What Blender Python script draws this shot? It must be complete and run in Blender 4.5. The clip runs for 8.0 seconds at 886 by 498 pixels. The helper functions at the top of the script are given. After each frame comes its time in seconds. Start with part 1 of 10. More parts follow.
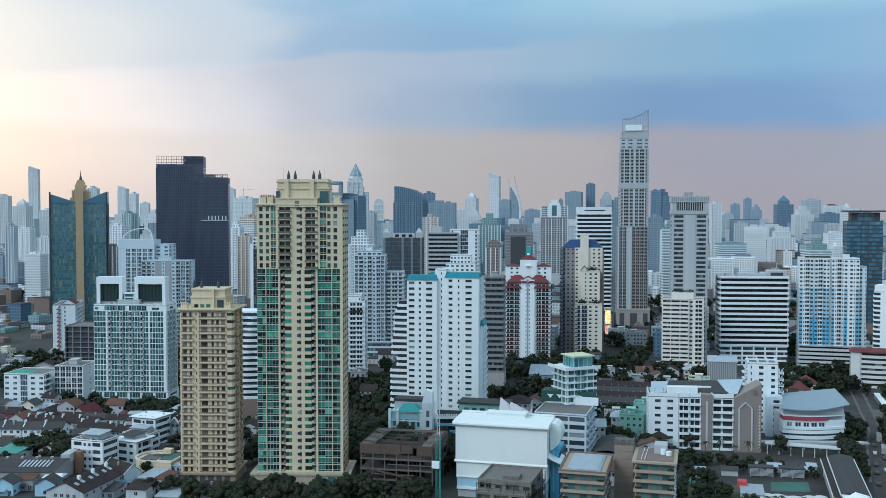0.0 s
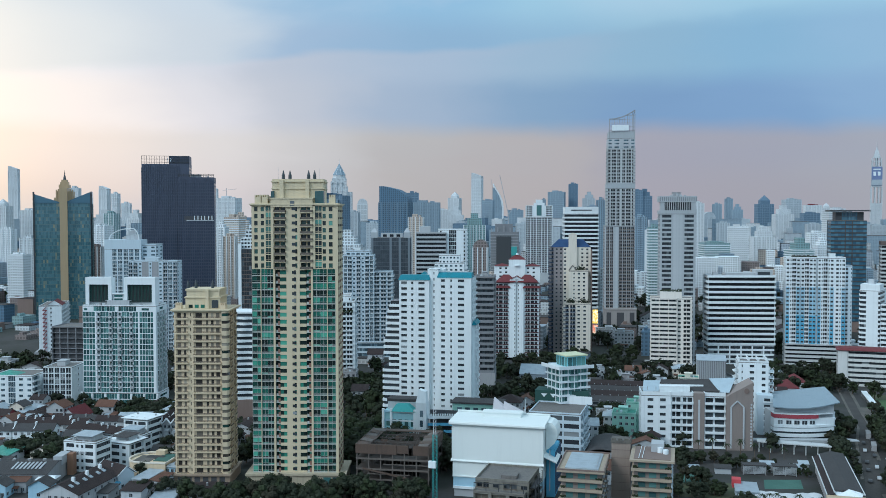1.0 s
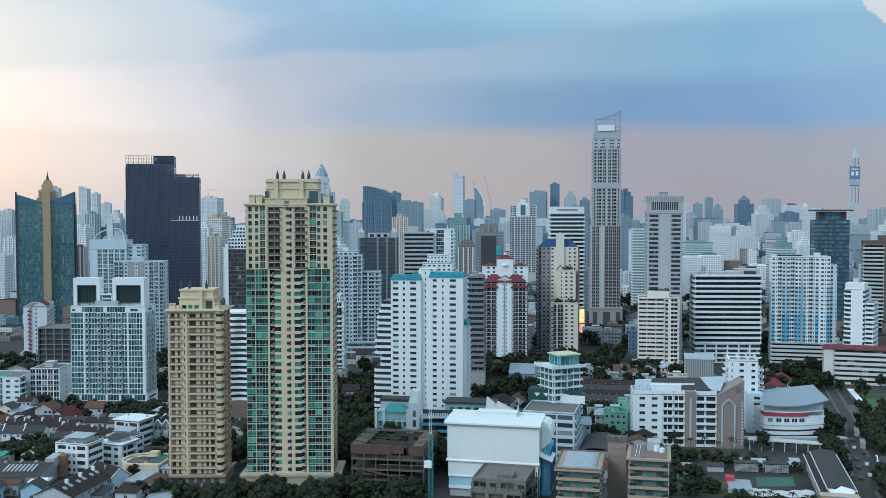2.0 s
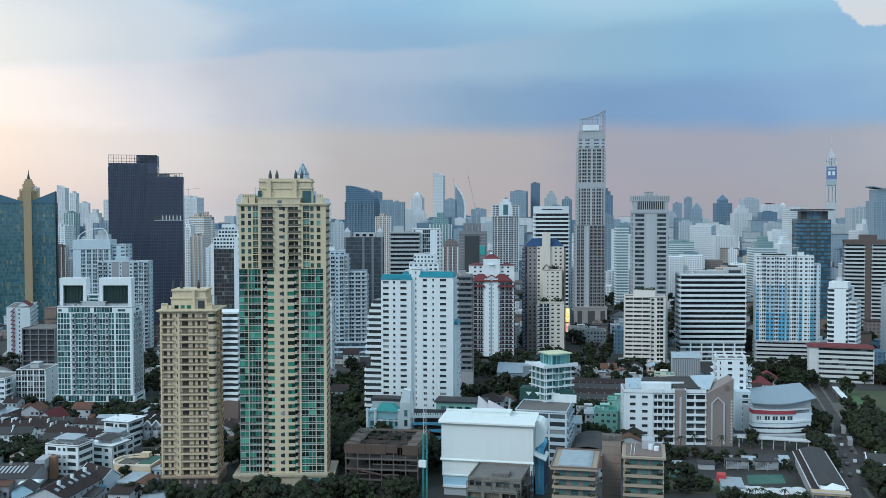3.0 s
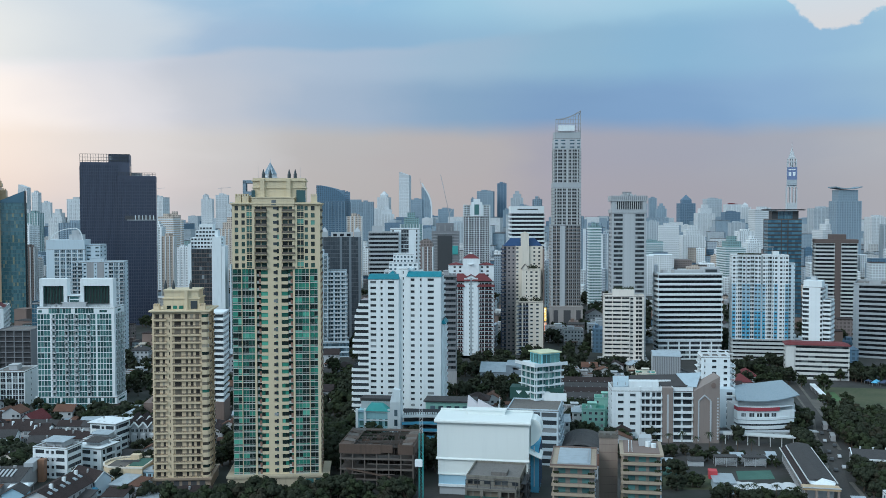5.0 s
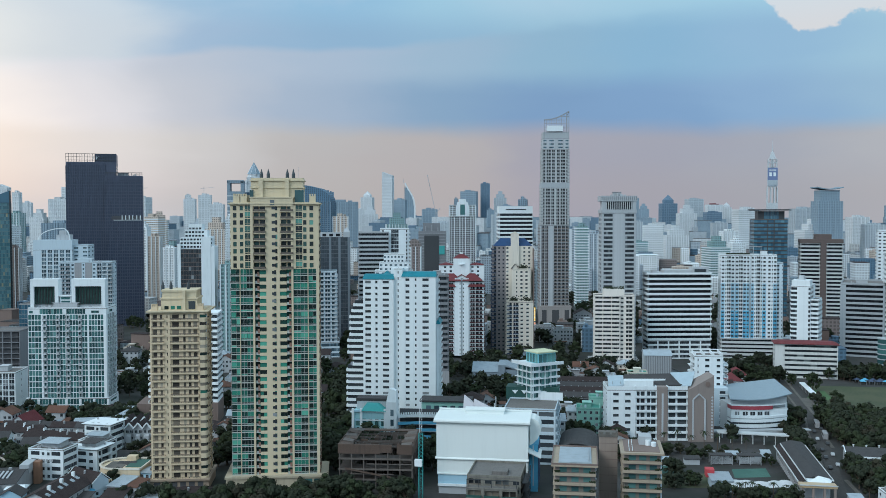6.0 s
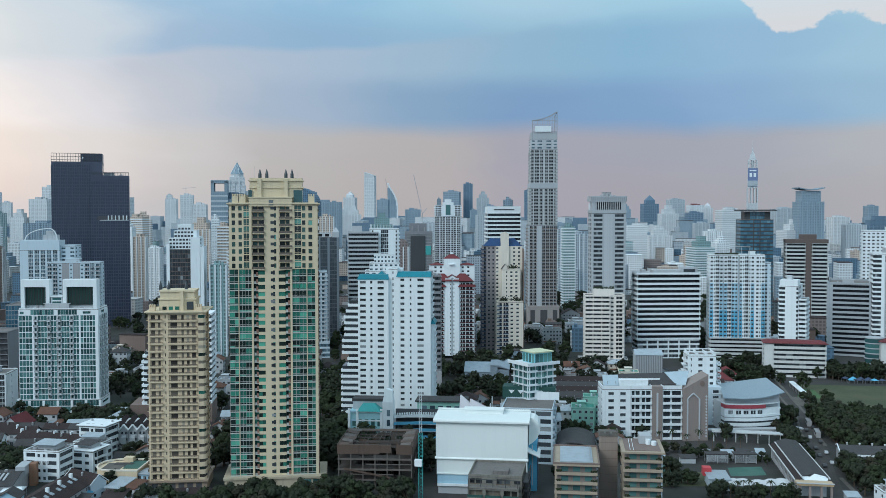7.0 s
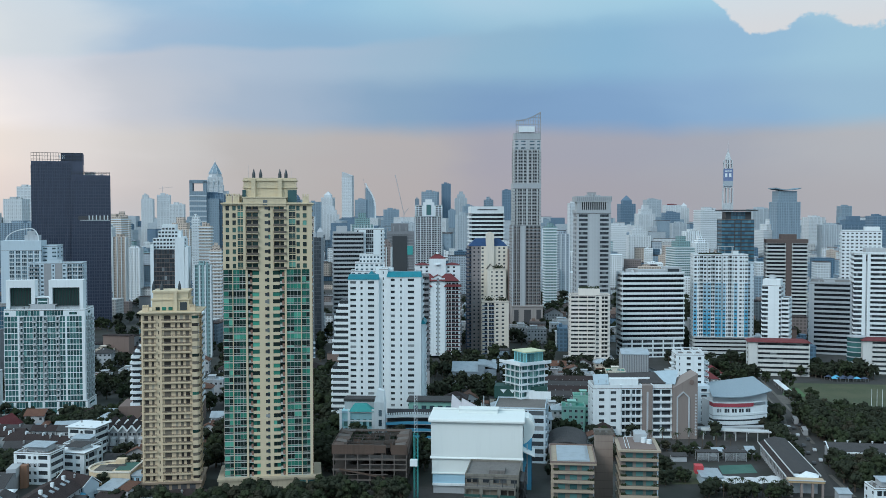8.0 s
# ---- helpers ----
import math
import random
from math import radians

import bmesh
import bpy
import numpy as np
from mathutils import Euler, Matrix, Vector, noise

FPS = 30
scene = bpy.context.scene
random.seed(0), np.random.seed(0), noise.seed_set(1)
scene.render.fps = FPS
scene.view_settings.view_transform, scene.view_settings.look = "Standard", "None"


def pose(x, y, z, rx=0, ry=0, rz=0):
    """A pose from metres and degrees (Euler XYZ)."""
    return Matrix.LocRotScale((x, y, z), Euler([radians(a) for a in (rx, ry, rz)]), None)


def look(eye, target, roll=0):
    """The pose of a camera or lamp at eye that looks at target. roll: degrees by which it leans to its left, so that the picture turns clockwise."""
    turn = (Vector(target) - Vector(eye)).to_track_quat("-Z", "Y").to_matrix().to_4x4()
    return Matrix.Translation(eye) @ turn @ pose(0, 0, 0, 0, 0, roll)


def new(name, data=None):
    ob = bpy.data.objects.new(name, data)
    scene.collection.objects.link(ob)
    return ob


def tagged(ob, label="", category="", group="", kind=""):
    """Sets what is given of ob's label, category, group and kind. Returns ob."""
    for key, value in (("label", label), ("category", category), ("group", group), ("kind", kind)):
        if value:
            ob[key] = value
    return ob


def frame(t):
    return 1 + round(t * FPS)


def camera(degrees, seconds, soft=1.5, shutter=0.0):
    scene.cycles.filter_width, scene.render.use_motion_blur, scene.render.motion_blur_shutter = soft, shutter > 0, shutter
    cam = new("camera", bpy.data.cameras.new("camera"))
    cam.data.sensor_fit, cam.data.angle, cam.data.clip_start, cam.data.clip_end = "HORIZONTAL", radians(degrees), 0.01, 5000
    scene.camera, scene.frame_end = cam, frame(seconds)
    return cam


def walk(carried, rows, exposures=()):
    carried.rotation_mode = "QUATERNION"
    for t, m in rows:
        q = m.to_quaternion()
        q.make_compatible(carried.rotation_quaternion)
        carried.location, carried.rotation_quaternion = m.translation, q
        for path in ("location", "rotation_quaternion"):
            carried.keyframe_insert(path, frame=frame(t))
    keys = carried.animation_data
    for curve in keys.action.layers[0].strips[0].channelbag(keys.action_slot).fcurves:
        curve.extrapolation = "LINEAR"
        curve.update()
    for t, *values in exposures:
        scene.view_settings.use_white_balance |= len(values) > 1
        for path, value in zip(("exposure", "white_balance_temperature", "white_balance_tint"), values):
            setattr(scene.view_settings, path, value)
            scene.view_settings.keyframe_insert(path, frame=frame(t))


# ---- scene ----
cam = camera(49.5, 8.0, soft=0.8)
METRES, EYE, TILT, LEAN, TURN = 55.0, 117.0, 0.0, 0.0, 17.1
ROWS = [
    (0.0, 0.0, 0.0, 0.0, 0.0, -2.09, -0.02),
    (0.5, -0.0547, -0.0024, 0.0004, -0.55, -2.1, -0.0),
    (1.0, -0.1097, -0.0045, 0.0006, -1.11, -2.1, 0.02),
    (1.5, -0.1656, -0.0064, 0.0006, -1.67, -2.1, 0.05),
    (3.0, -0.3341, -0.0111, 0.0022, -3.53, -2.14, 0.08),
    (3.5, -0.3919, -0.0105, 0.0016, -4.09, -2.15, 0.06),
    (4.0, -0.4517, -0.0096, 0.0015, -4.63, -2.15, 0.06),
    (4.5, -0.5143, -0.0079, 0.0011, -5.18, -2.15, 0.06),
    (6.0, -0.7132, -0.0003, -0.001, -6.84, -2.14, 0.06),
    (6.5, -0.7838, 0.0037, -0.0011, -7.41, -2.14, 0.04),
    (7.0, -0.8553, 0.0092, -0.0007, -7.99, -2.13, 0.04),
    (7.5, -0.9269, 0.0148, -0.001, -8.63, -2.13, 0.04),
    (8.0, -0.9987, 0.021, -0.0005, -9.42, -2.13, 0.03),
]
walk(cam, [(t, pose(0, 0, EYE, TILT, LEAN, TURN) @ pose(METRES * x, METRES * y, METRES * z, 90 + pitch, roll, yaw)) for t, x, y, z, yaw, pitch, roll in ROWS],
     exposures=[(0.0, 0.0, 5780.0, 8.0), (8.0, 0.0, 5950.0, 8.0)])

# ---- world: dusk sky, broken cloud, glow towards the hidden sun ----
GLOW_AZ, GLOW_EL = 52.0, 9.0
world = bpy.data.worlds.new("world")
scene.world = world
world.use_nodes = True
wn, wl = world.node_tree.nodes, world.node_tree.links
wn.clear()


def wnode(kind, **values):
    n = wn.new(kind)
    for key, value in values.items():
        n.inputs[key].default_value = value
    return n


def wmath(op, a, b=None, clamp=False):
    n = wn.new("ShaderNodeMath")
    n.operation, n.use_clamp = op, clamp
    for i, v in enumerate((a, b)):
        if v is None:
            continue
        if isinstance(v, (int, float)):
            n.inputs[i].default_value = v
        else:
            wl.new(v, n.inputs[i])
    return n.outputs[0]


def wmix(f, a, b):
    n = wn.new("ShaderNodeMix")
    n.data_type = "RGBA"
    for s, v in ((n.inputs[0], f), (n.inputs[6], a), (n.inputs[7], b)):
        if isinstance(v, (int, float, tuple)):
            s.default_value = v
        else:
            wl.new(v, s)
    return n.outputs[2]


coord = wn.new("ShaderNodeTexCoord")
split = wn.new("ShaderNodeSeparateXYZ")
wl.new(coord.outputs["Generated"], split.inputs[0])
# bearing (degrees, left of north positive) and height above the horizon (degrees)
bearing = wmath("MULTIPLY", wmath("ARCTAN2", wmath("MULTIPLY", split.outputs[0], -1.0), split.outputs[1]), 57.2958)
height = wmath("MULTIPLY", wmath("ARCSINE", split.outputs[2]), 57.2958)


def wnoise(scale, sx, sz, detail, rough=0.5, shift=0.0, twist=0.0):
    """Cloud noise over bearing and height, about -0.5 to 0.5."""
    place = wn.new("ShaderNodeCombineXYZ")
    wl.new(wmath("MULTIPLY", bearing, sx), place.inputs[0])
    wl.new(wmath("MULTIPLY", height, sz), place.inputs[1])
    place.inputs[2].default_value = shift
    n = wnode("ShaderNodeTexNoise", Scale=scale, Detail=detail, Roughness=rough, Distortion=twist)
    wl.new(place.outputs[0], n.inputs[0])
    return wmath("SUBTRACT", n.outputs[0], 0.5)


def wstep(v, mid, half):
    """Smooth step from 0 to 1 round mid."""
    n = wn.new("ShaderNodeMapRange")
    n.interpolation_type = "SMOOTHSTEP"
    wl.new(v, n.inputs[0])
    for i, e in ((1, wmath("SUBTRACT", mid, half) if not isinstance(mid, float) else mid - half), (2, wmath("ADD", mid, half) if not isinstance(mid, float) else mid + half)):
        if isinstance(e, float):
            n.inputs[i].default_value = e
        else:
            wl.new(e, n.inputs[i])
    return n.outputs[0]


broad = wnoise(1.0, 0.07, 0.22, 3.0, 0.45, 2.3)
soft = wnoise(1.0, 0.16, 0.42, 4.0, 0.5, 7.1, 0.4)
fine = wnoise(1.0, 0.5, 0.9, 5.0, 0.55, 4.4)
warped = wmath("ADD", bearing, wmath("ADD", wmath("MULTIPLY", broad, 8.0), wmath("MULTIPLY", soft, 4.5)))
level = wmath("ADD", height, wmath("ADD", wmath("MULTIPLY", broad, 1.1), wmath("ADD", wmath("MULTIPLY", soft, 0.7), wmath("MULTIPLY", fine, 0.22))))
along = wmath("ADD", wmath("DIVIDE", warped, 360.0), 0.5)
BEARINGS = (-16.0, -8.0, -2.0, 4.0, 10.0, 17.0, 24.0, 30.0, 36.0, 42.0)
SKY_GAIN = (1.0, 1.02, 1.01)


def layer(*shades):
    """One height of the sky: display shades at the bearings, falling back to plain cloud behind the camera."""
    def lin(c):
        return tuple(g * (v / 12.92 if v < 0.04045 else ((v + 0.055) / 1.055) ** 2.4) for v, g in zip((k / 255 for k in c), SKY_GAIN))
    plain = lin((185, 205, 222))
    stops = [(0.0, plain), (0.40, plain)] + [(b / 360 + 0.5, lin(c)) for b, c in zip(BEARINGS, shades)] + [(0.70, lin((225, 222, 218))), (0.80, plain), (1.0, plain)]
    n = wn.new("ShaderNodeValToRGB")
    n.color_ramp.interpolation = "EASE"
    while len(n.color_ramp.elements) < len(stops):
        n.color_ramp.elements.new(0.5)
    for e, (p, c) in zip(n.color_ramp.elements, stops):
        e.position, e.color = p, (*c, 1)
    wl.new(along, n.inputs[0])
    return n.outputs[0]


haze = layer((191, 184, 185), (182, 177, 181), (180, 173, 179), (182, 174, 181), (194, 183, 181), (195, 187, 184), (208, 202, 201), (226, 216, 215), (236, 222, 215), (242, 228, 215))
rose = layer((193, 190, 193), (177, 177, 187), (174, 172, 184), (175, 171, 183), (190, 182, 183), (192, 188, 189), (208, 205, 206), (226, 221, 221), (238, 228, 224), (246, 233, 225))
slate = layer((166, 196, 218), (149, 181, 214), (134, 168, 206), (129, 163, 201), (138, 170, 201), (167, 185, 208), (196, 201, 214), (226, 224, 231), (248, 240, 239), (252, 243, 239))
pale = layer((174, 206, 224), (159, 193, 220), (148, 188, 216), (153, 188, 212), (164, 190, 212), (175, 192, 213), (190, 198, 214), (215, 218, 229), (232, 234, 242), (238, 240, 247))
blue = layer((181, 216, 230), (163, 201, 226), (160, 198, 222), (161, 197, 218), (154, 190, 216), (147, 183, 213), (160, 188, 216), (205, 215, 226), (222, 228, 233), (230, 234, 236))
high = layer((196, 226, 236), (176, 214, 232), (178, 213, 230), (183, 213, 230), (169, 208, 228), (153, 195, 224), (158, 194, 222), (205, 218, 230), (210, 222, 232), (222, 230, 236))
deck = wmix(wstep(level, 2.2, 1.4), haze, rose)
deck = wmix(wstep(level, 4.9, 0.7), deck, slate)
deck = wmix(wstep(level, 7.7, 0.9), deck, pale)
ridge = wmath("ADD", wmath("MULTIPLY", wmath("SUBTRACT", 24.0, warped), 0.09), 9.0)
deck = wmix(wstep(level, ridge, 0.35), deck, blue)
deck = wmix(wstep(level, 11.3, 1.0), deck, high)
# loose bright tufts near the top, and slightly uneven cloud throughout
tuft = wmath("MULTIPLY", wmath("MULTIPLY", wmath("SUBTRACT", wnoise(1.0, 0.22, 0.5, 4.0, 0.5, 9.7), 0.05), 3.0, True), wstep(height, 11.8, 1.2))
deck = wmix(wmath("MULTIPLY", tuft, 0.5), deck, (0.62, 0.70, 0.80, 1))
# bright gap in the cloud, high to the right, with a lumpy lower edge
lump = wmath("POWER", 2.718, wmath("MULTIPLY", wmath("POWER", wmath("DIVIDE", wmath("ADD", bearing, 13.3), 1.5), 2.0), -1.0))
rise = wmath("MULTIPLY", wmath("MAXIMUM", wmath("ADD", bearing, 9.9), 0.0), 1.0)
edge = wmath("ADD", wmath("ADD", wmath("MULTIPLY", lump, 1.0), 10.0), wmath("ADD", rise, wmath("ADD", wmath("MULTIPLY", wnoise(1.0, 0.8, 0.9, 6.0, 0.62, 1.2), 1.5), wmath("MULTIPLY", wstep(wmath("MULTIPLY", bearing, -1.0), 45.0, 12.0), 14.0))))
gap = wstep(height, edge, 0.14)
deck = wmix(wmath("MULTIPLY", gap, 0.95), deck, wmix(wstep(height, 11.2, 1.4), (0.85, 0.80, 0.77, 1), (0.80, 0.83, 0.84, 1)))
# the whole dome above: paler cloud, brighter where it thins out opposite the glow
back = wn.new("ShaderNodeMapRange")
back.interpolation_type = "SMOOTHSTEP"
back.inputs["From Min"].default_value, back.inputs["From Max"].default_value, back.inputs["To Min"].default_value, back.inputs["To Max"].default_value = -0.55, 0.30, 1.25, 1.0
wl.new(split.outputs[1], back.inputs[0])
dome = wmix(wstep(height, 19.0, 6.0), deck, (0.70, 0.90, 1.01, 1))
lift = wn.new("ShaderNodeVectorMath")
lift.operation = "SCALE"
wl.new(dome, lift.inputs[0])
wl.new(back.outputs[0], lift.inputs["Scale"])
sky = wn.new("ShaderNodeTexSky")
sky.sky_type, sky.sun_disc = "NISHITA", False
sky.sun_elevation, sky.sun_rotation = radians(GLOW_EL), radians(-GLOW_AZ)
sky.air_density, sky.dust_density = 1.6, 3.0
clear = wnode("ShaderNodeBackground", Strength=0.10)
wl.new(sky.outputs[0], clear.inputs[0])
covered = wnode("ShaderNodeBackground", Strength=0.92)
wl.new(lift.outputs[0], covered.inputs[0])
blend = wnode("ShaderNodeMixShader", Fac=0.9)
wl.new(clear.outputs[0], blend.inputs[1])
wl.new(covered.outputs[0], blend.inputs[2])
wout = wn.new("ShaderNodeOutputWorld")
wl.new(blend.outputs[0], wout.inputs[0])

# daylight through thin cloud, broad and soft
sun = new("sun", bpy.data.lights.new("sun", "SUN"))
sun.data.energy, sun.data.angle, sun.data.color = 1.5, radians(30), (1.0, 0.96, 0.90)
sun.matrix_world = look((-300.0, -380.0, 330.0), (0.0, 0.0, 0.0))


# ---- materials ----
def shader(name):
    m = bpy.data.materials.new(name)
    m.use_nodes = True
    t = m.node_tree
    return m, t.nodes, t.links, t.nodes["Principled BSDF"]


def noise_at(nodes, links, scale, stretch=(1, 1, 1), detail=4.0):
    c = nodes.new("ShaderNodeTexCoord")
    p = nodes.new("ShaderNodeMapping")
    p.inputs["Scale"].default_value = stretch
    links.new(c.outputs["Object"], p.inputs[0])
    n = nodes.new("ShaderNodeTexNoise")
    n.inputs["Scale"].default_value, n.inputs["Detail"].default_value = scale, detail
    links.new(p.outputs[0], n.inputs[0])
    return n.outputs[0]


def mixed(nodes, links, f, a, b):
    n = nodes.new("ShaderNodeMix")
    n.data_type = "RGBA"
    for s, v in ((n.inputs[0], f), (n.inputs[6], a), (n.inputs[7], b)):
        if isinstance(v, (int, float)):
            s.default_value = v
        elif isinstance(v, tuple):
            s.default_value = (*v[:3], 1)
        else:
            links.new(v, s)
    return n.outputs[2]


def ranged(nodes, links, v, lo, hi, a=0.0, b=1.0):
    n = nodes.new("ShaderNodeMapRange")
    for i, x in enumerate((lo, hi, a, b)):
        n.inputs[i + 1].default_value = x
    links.new(v, n.inputs[0])
    return n.outputs[0]


def added(nodes, links, op, a, b):
    n = nodes.new("ShaderNodeMath")
    n.operation = op
    for i, v in enumerate((a, b)):
        if isinstance(v, (int, float)):
            n.inputs[i].default_value = v
        else:
            links.new(v, n.inputs[i])
    return n.outputs[0]


def paint(name, col, rough=0.75, stain=0.35, fleck=0.0, metal=0.0):
    """Painted or bare wall: rain streaks, broad patches, fine grain, each piece a little different."""
    m, n, l, p = shader(name)
    dark = tuple(c * f for c, f in zip(col, (0.58, 0.60, 0.62)))
    streaks = ranged(n, l, noise_at(n, l, 0.9, (1.0, 1.0, 0.10), 5.0), 0.50, 0.78, 0.0, stain)
    c1 = mixed(n, l, streaks, col, dark)
    patch = ranged(n, l, noise_at(n, l, 0.10), 0.42, 0.70, 0.0, stain * 0.55)
    c2 = mixed(n, l, patch, c1, tuple(c * 0.80 for c in col))
    info = n.new("ShaderNodeObjectInfo")
    c3 = mixed(n, l, ranged(n, l, info.outputs["Random"], 0.0, 1.0, 0.0, 0.10), c2, tuple(c * 0.72 for c in col))
    if fleck:
        c3 = mixed(n, l, ranged(n, l, noise_at(n, l, 2.5), 0.55, 0.62, 0.0, fleck), c3, dark)
    l.new(c3, p.inputs["Base Color"])
    p.inputs["Roughness"].default_value, p.inputs["Metallic"].default_value = rough, metal
    b = n.new("ShaderNodeBump")
    b.inputs["Strength"].default_value, b.inputs["Distance"].default_value = 0.25, 0.03
    l.new(noise_at(n, l, 6.0), b.inputs["Height"])
    l.new(b.outputs[0], p.inputs["Normal"])
    return m


def glazing(name, dark, mid, pale, rough=0.06, share=0.35, spec=0.5, late=None):
    """Window panes: dark room, tinted pane, drawn curtain or painted reflection, pane by pane."""
    m, n, l, p = shader(name)
    info, geo = n.new("ShaderNodeObjectInfo"), n.new("ShaderNodeNewGeometry")
    v = added(n, l, "FRACT", added(n, l, "ADD", added(n, l, "MULTIPLY", info.outputs["Random"], 7.31), added(n, l, "MULTIPLY", geo.outputs["Random Per Island"], 3.7)), 0.0)
    r = n.new("ShaderNodeValToRGB")
    r.color_ramp.interpolation = "LINEAR"
    r.color_ramp.elements[0].color, r.color_ramp.elements[1].color = (*dark, 1), (*pale, 1)
    for pos, c in ((0.75 - share, dark), (0.80 - share * 0.5, mid), (0.90, late or mid)):
        e = r.color_ramp.elements.new(pos)
        e.color = (*c, 1)
    l.new(v, r.inputs[0])
    l.new(r.outputs[0], p.inputs["Base Color"])
    p.inputs["Roughness"].default_value = rough
    p.inputs["Specular IOR Level"].default_value = spec
    b = n.new("ShaderNodeBump")
    b.inputs["Strength"].default_value, b.inputs["Distance"].default_value = 0.04, 0.05
    l.new(noise_at(n, l, 0.5), b.inputs["Height"])
    l.new(b.outputs[0], p.inputs["Normal"])
    return m


def sheeting(name, col, rough=0.45, metal=0.0, rib=4.0, stain=0.4):
    """Ribbed roof sheet or tile courses, weathered."""
    m, n, l, p = shader(name)
    c = mixed(n, l, ranged(n, l, noise_at(n, l, 0.35, (1, 1, 1), 6.0), 0.45, 0.72, 0.0, stain), col, tuple(k * 0.5 for k in col))
    info = n.new("ShaderNodeObjectInfo")
    c = mixed(n, l, ranged(n, l, info.outputs["Random"], 0.0, 1.0, 0.0, 0.35), c, tuple(k * 0.6 for k in col))
    l.new(c, p.inputs["Base Color"])
    p.inputs["Roughness"].default_value, p.inputs["Metallic"].default_value = rough, metal
    p.inputs["Specular IOR Level"].default_value = 0.25
    co, w, b = n.new("ShaderNodeTexCoord"), n.new("ShaderNodeTexWave"), n.new("ShaderNodeBump")
    w.inputs["Scale"].default_value = rib
    l.new(co.outputs["Object"], w.inputs[0])
    b.inputs["Strength"].default_value, b.inputs["Distance"].default_value = 0.5, 0.06
    l.new(w.outputs[1], b.inputs["Height"])
    l.new(b.outputs[0], p.inputs["Normal"])
    return m


def leafage(name, a, b_):
    m, n, l, p = shader(name)
    geo, info = n.new("ShaderNodeNewGeometry"), n.new("ShaderNodeObjectInfo")
    c = mixed(n, l, geo.outputs["Random Per Island"], a, b_)
    c = mixed(n, l, ranged(n, l, info.outputs["Random"], 0, 1, 0.0, 0.5), c, tuple(k * 0.7 for k in a))
    l.new(c, p.inputs["Base Color"])
    p.inputs["Roughness"].default_value = 0.8
    p.inputs["Specular IOR Level"].default_value = 0.10
    return m


def soil(name, a, b_, c_, s=0.03):
    m, n, l, p = shader(name)
    c = mixed(n, l, ranged(n, l, noise_at(n, l, s, detail=8.0), 0.42, 0.58), a, b_)
    c = mixed(n, l, ranged(n, l, noise_at(n, l, s * 12, detail=6.0), 0.50, 0.66, 0.0, 0.8), c, c_)
    l.new(c, p.inputs["Base Color"])
    p.inputs["Roughness"].default_value = 0.9
    b = n.new("ShaderNodeBump")
    b.inputs["Strength"].default_value, b.inputs["Distance"].default_value = 0.4, 0.05
    l.new(noise_at(n, l, 1.5), b.inputs["Height"])
    l.new(b.outputs[0], p.inputs["Normal"])
    return m


def far_wall(name, col, rough=0.7, pane=0.26):
    """Distant wall, its small windows a woven grid too fine to model."""
    m, n, l, p = shader(name)
    co, mp, br = n.new("ShaderNodeTexCoord"), n.new("ShaderNodeMapping"), n.new("ShaderNodeTexBrick")
    geo, sp, cb = n.new("ShaderNodeNewGeometry"), n.new("ShaderNodeSeparateXYZ"), n.new("ShaderNodeCombineXYZ")
    l.new(co.outputs["Object"], sp.inputs[0])
    l.new(added(n, l, "ADD", sp.outputs[0], sp.outputs[1]), cb.inputs[0])
    l.new(sp.outputs[2], cb.inputs[1])
    l.new(cb.outputs[0], br.inputs[0])
    br.offset = 0.0
    br.inputs["Scale"].default_value = 1.0
    br.inputs["Brick Width"].default_value, br.inputs["Row Height"].default_value, br.inputs["Mortar Size"].default_value = 3.4, 3.3, 0.66
    br.inputs["Color1"].default_value = (*[c * pane for c in col], 1)
    br.inputs["Color2"].default_value = (*[c * min(0.9, pane + 0.2) for c in col], 1)
    br.inputs["Mortar"].default_value = (*col, 1)
    info = n.new("ShaderNodeObjectInfo")
    c = mixed(n, l, ranged(n, l, info.outputs["Random"], 0, 1, 0.0, 0.45), br.outputs[0], tuple(k * 0.65 for k in col))
    c = mixed(n, l, ranged(n, l, noise_at(n, l, 0.05), 0.45, 0.7, 0.0, 0.3), c, tuple(k * 0.8 for k in col))
    l.new(c, p.inputs["Base Color"])
    p.inputs["Roughness"].default_value = rough
    return m


WHITE = paint("white_paint", (0.74, 0.80, 0.82), stain=0.30)
WHITE2 = paint("weathered_white_paint", (0.46, 0.49, 0.51), stain=0.6)
PALEBLUE = paint("pale_blue_paint", (0.52, 0.62, 0.68), stain=0.3)
CREAM = paint("cream_gold_paint", (0.63, 0.54, 0.37), stain=0.35)
CREAM2 = paint("tan_paint", (0.66, 0.54, 0.37), stain=0.35)
BEIGE = paint("beige_paint", (0.70, 0.65, 0.56), stain=0.4)
TAUPE = paint("taupe_tile", (0.25, 0.21, 0.19), stain=0.25)
BROWN = paint("brown_tile", (0.19, 0.14, 0.12), stain=0.3)
GREYC = paint("grey_concrete", (0.33, 0.34, 0.35), stain=0.55)
# stained concrete, also darkened for the shade under the open floors
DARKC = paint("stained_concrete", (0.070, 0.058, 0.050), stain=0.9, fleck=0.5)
GREYP = paint("grey_panel", (0.40, 0.43, 0.45), stain=0.25)
MIDGREY = paint("mid_grey_stone", (0.21, 0.22, 0.235), stain=0.35)
BLACKP = paint("black_cladding", (0.068, 0.080, 0.120), rough=0.40, stain=0.45)
SLATE = paint("blue_grey_panel", (0.17, 0.205, 0.235), stain=0.3)
ASH = paint("ash_grey_panel", (0.35, 0.385, 0.41), stain=0.35)
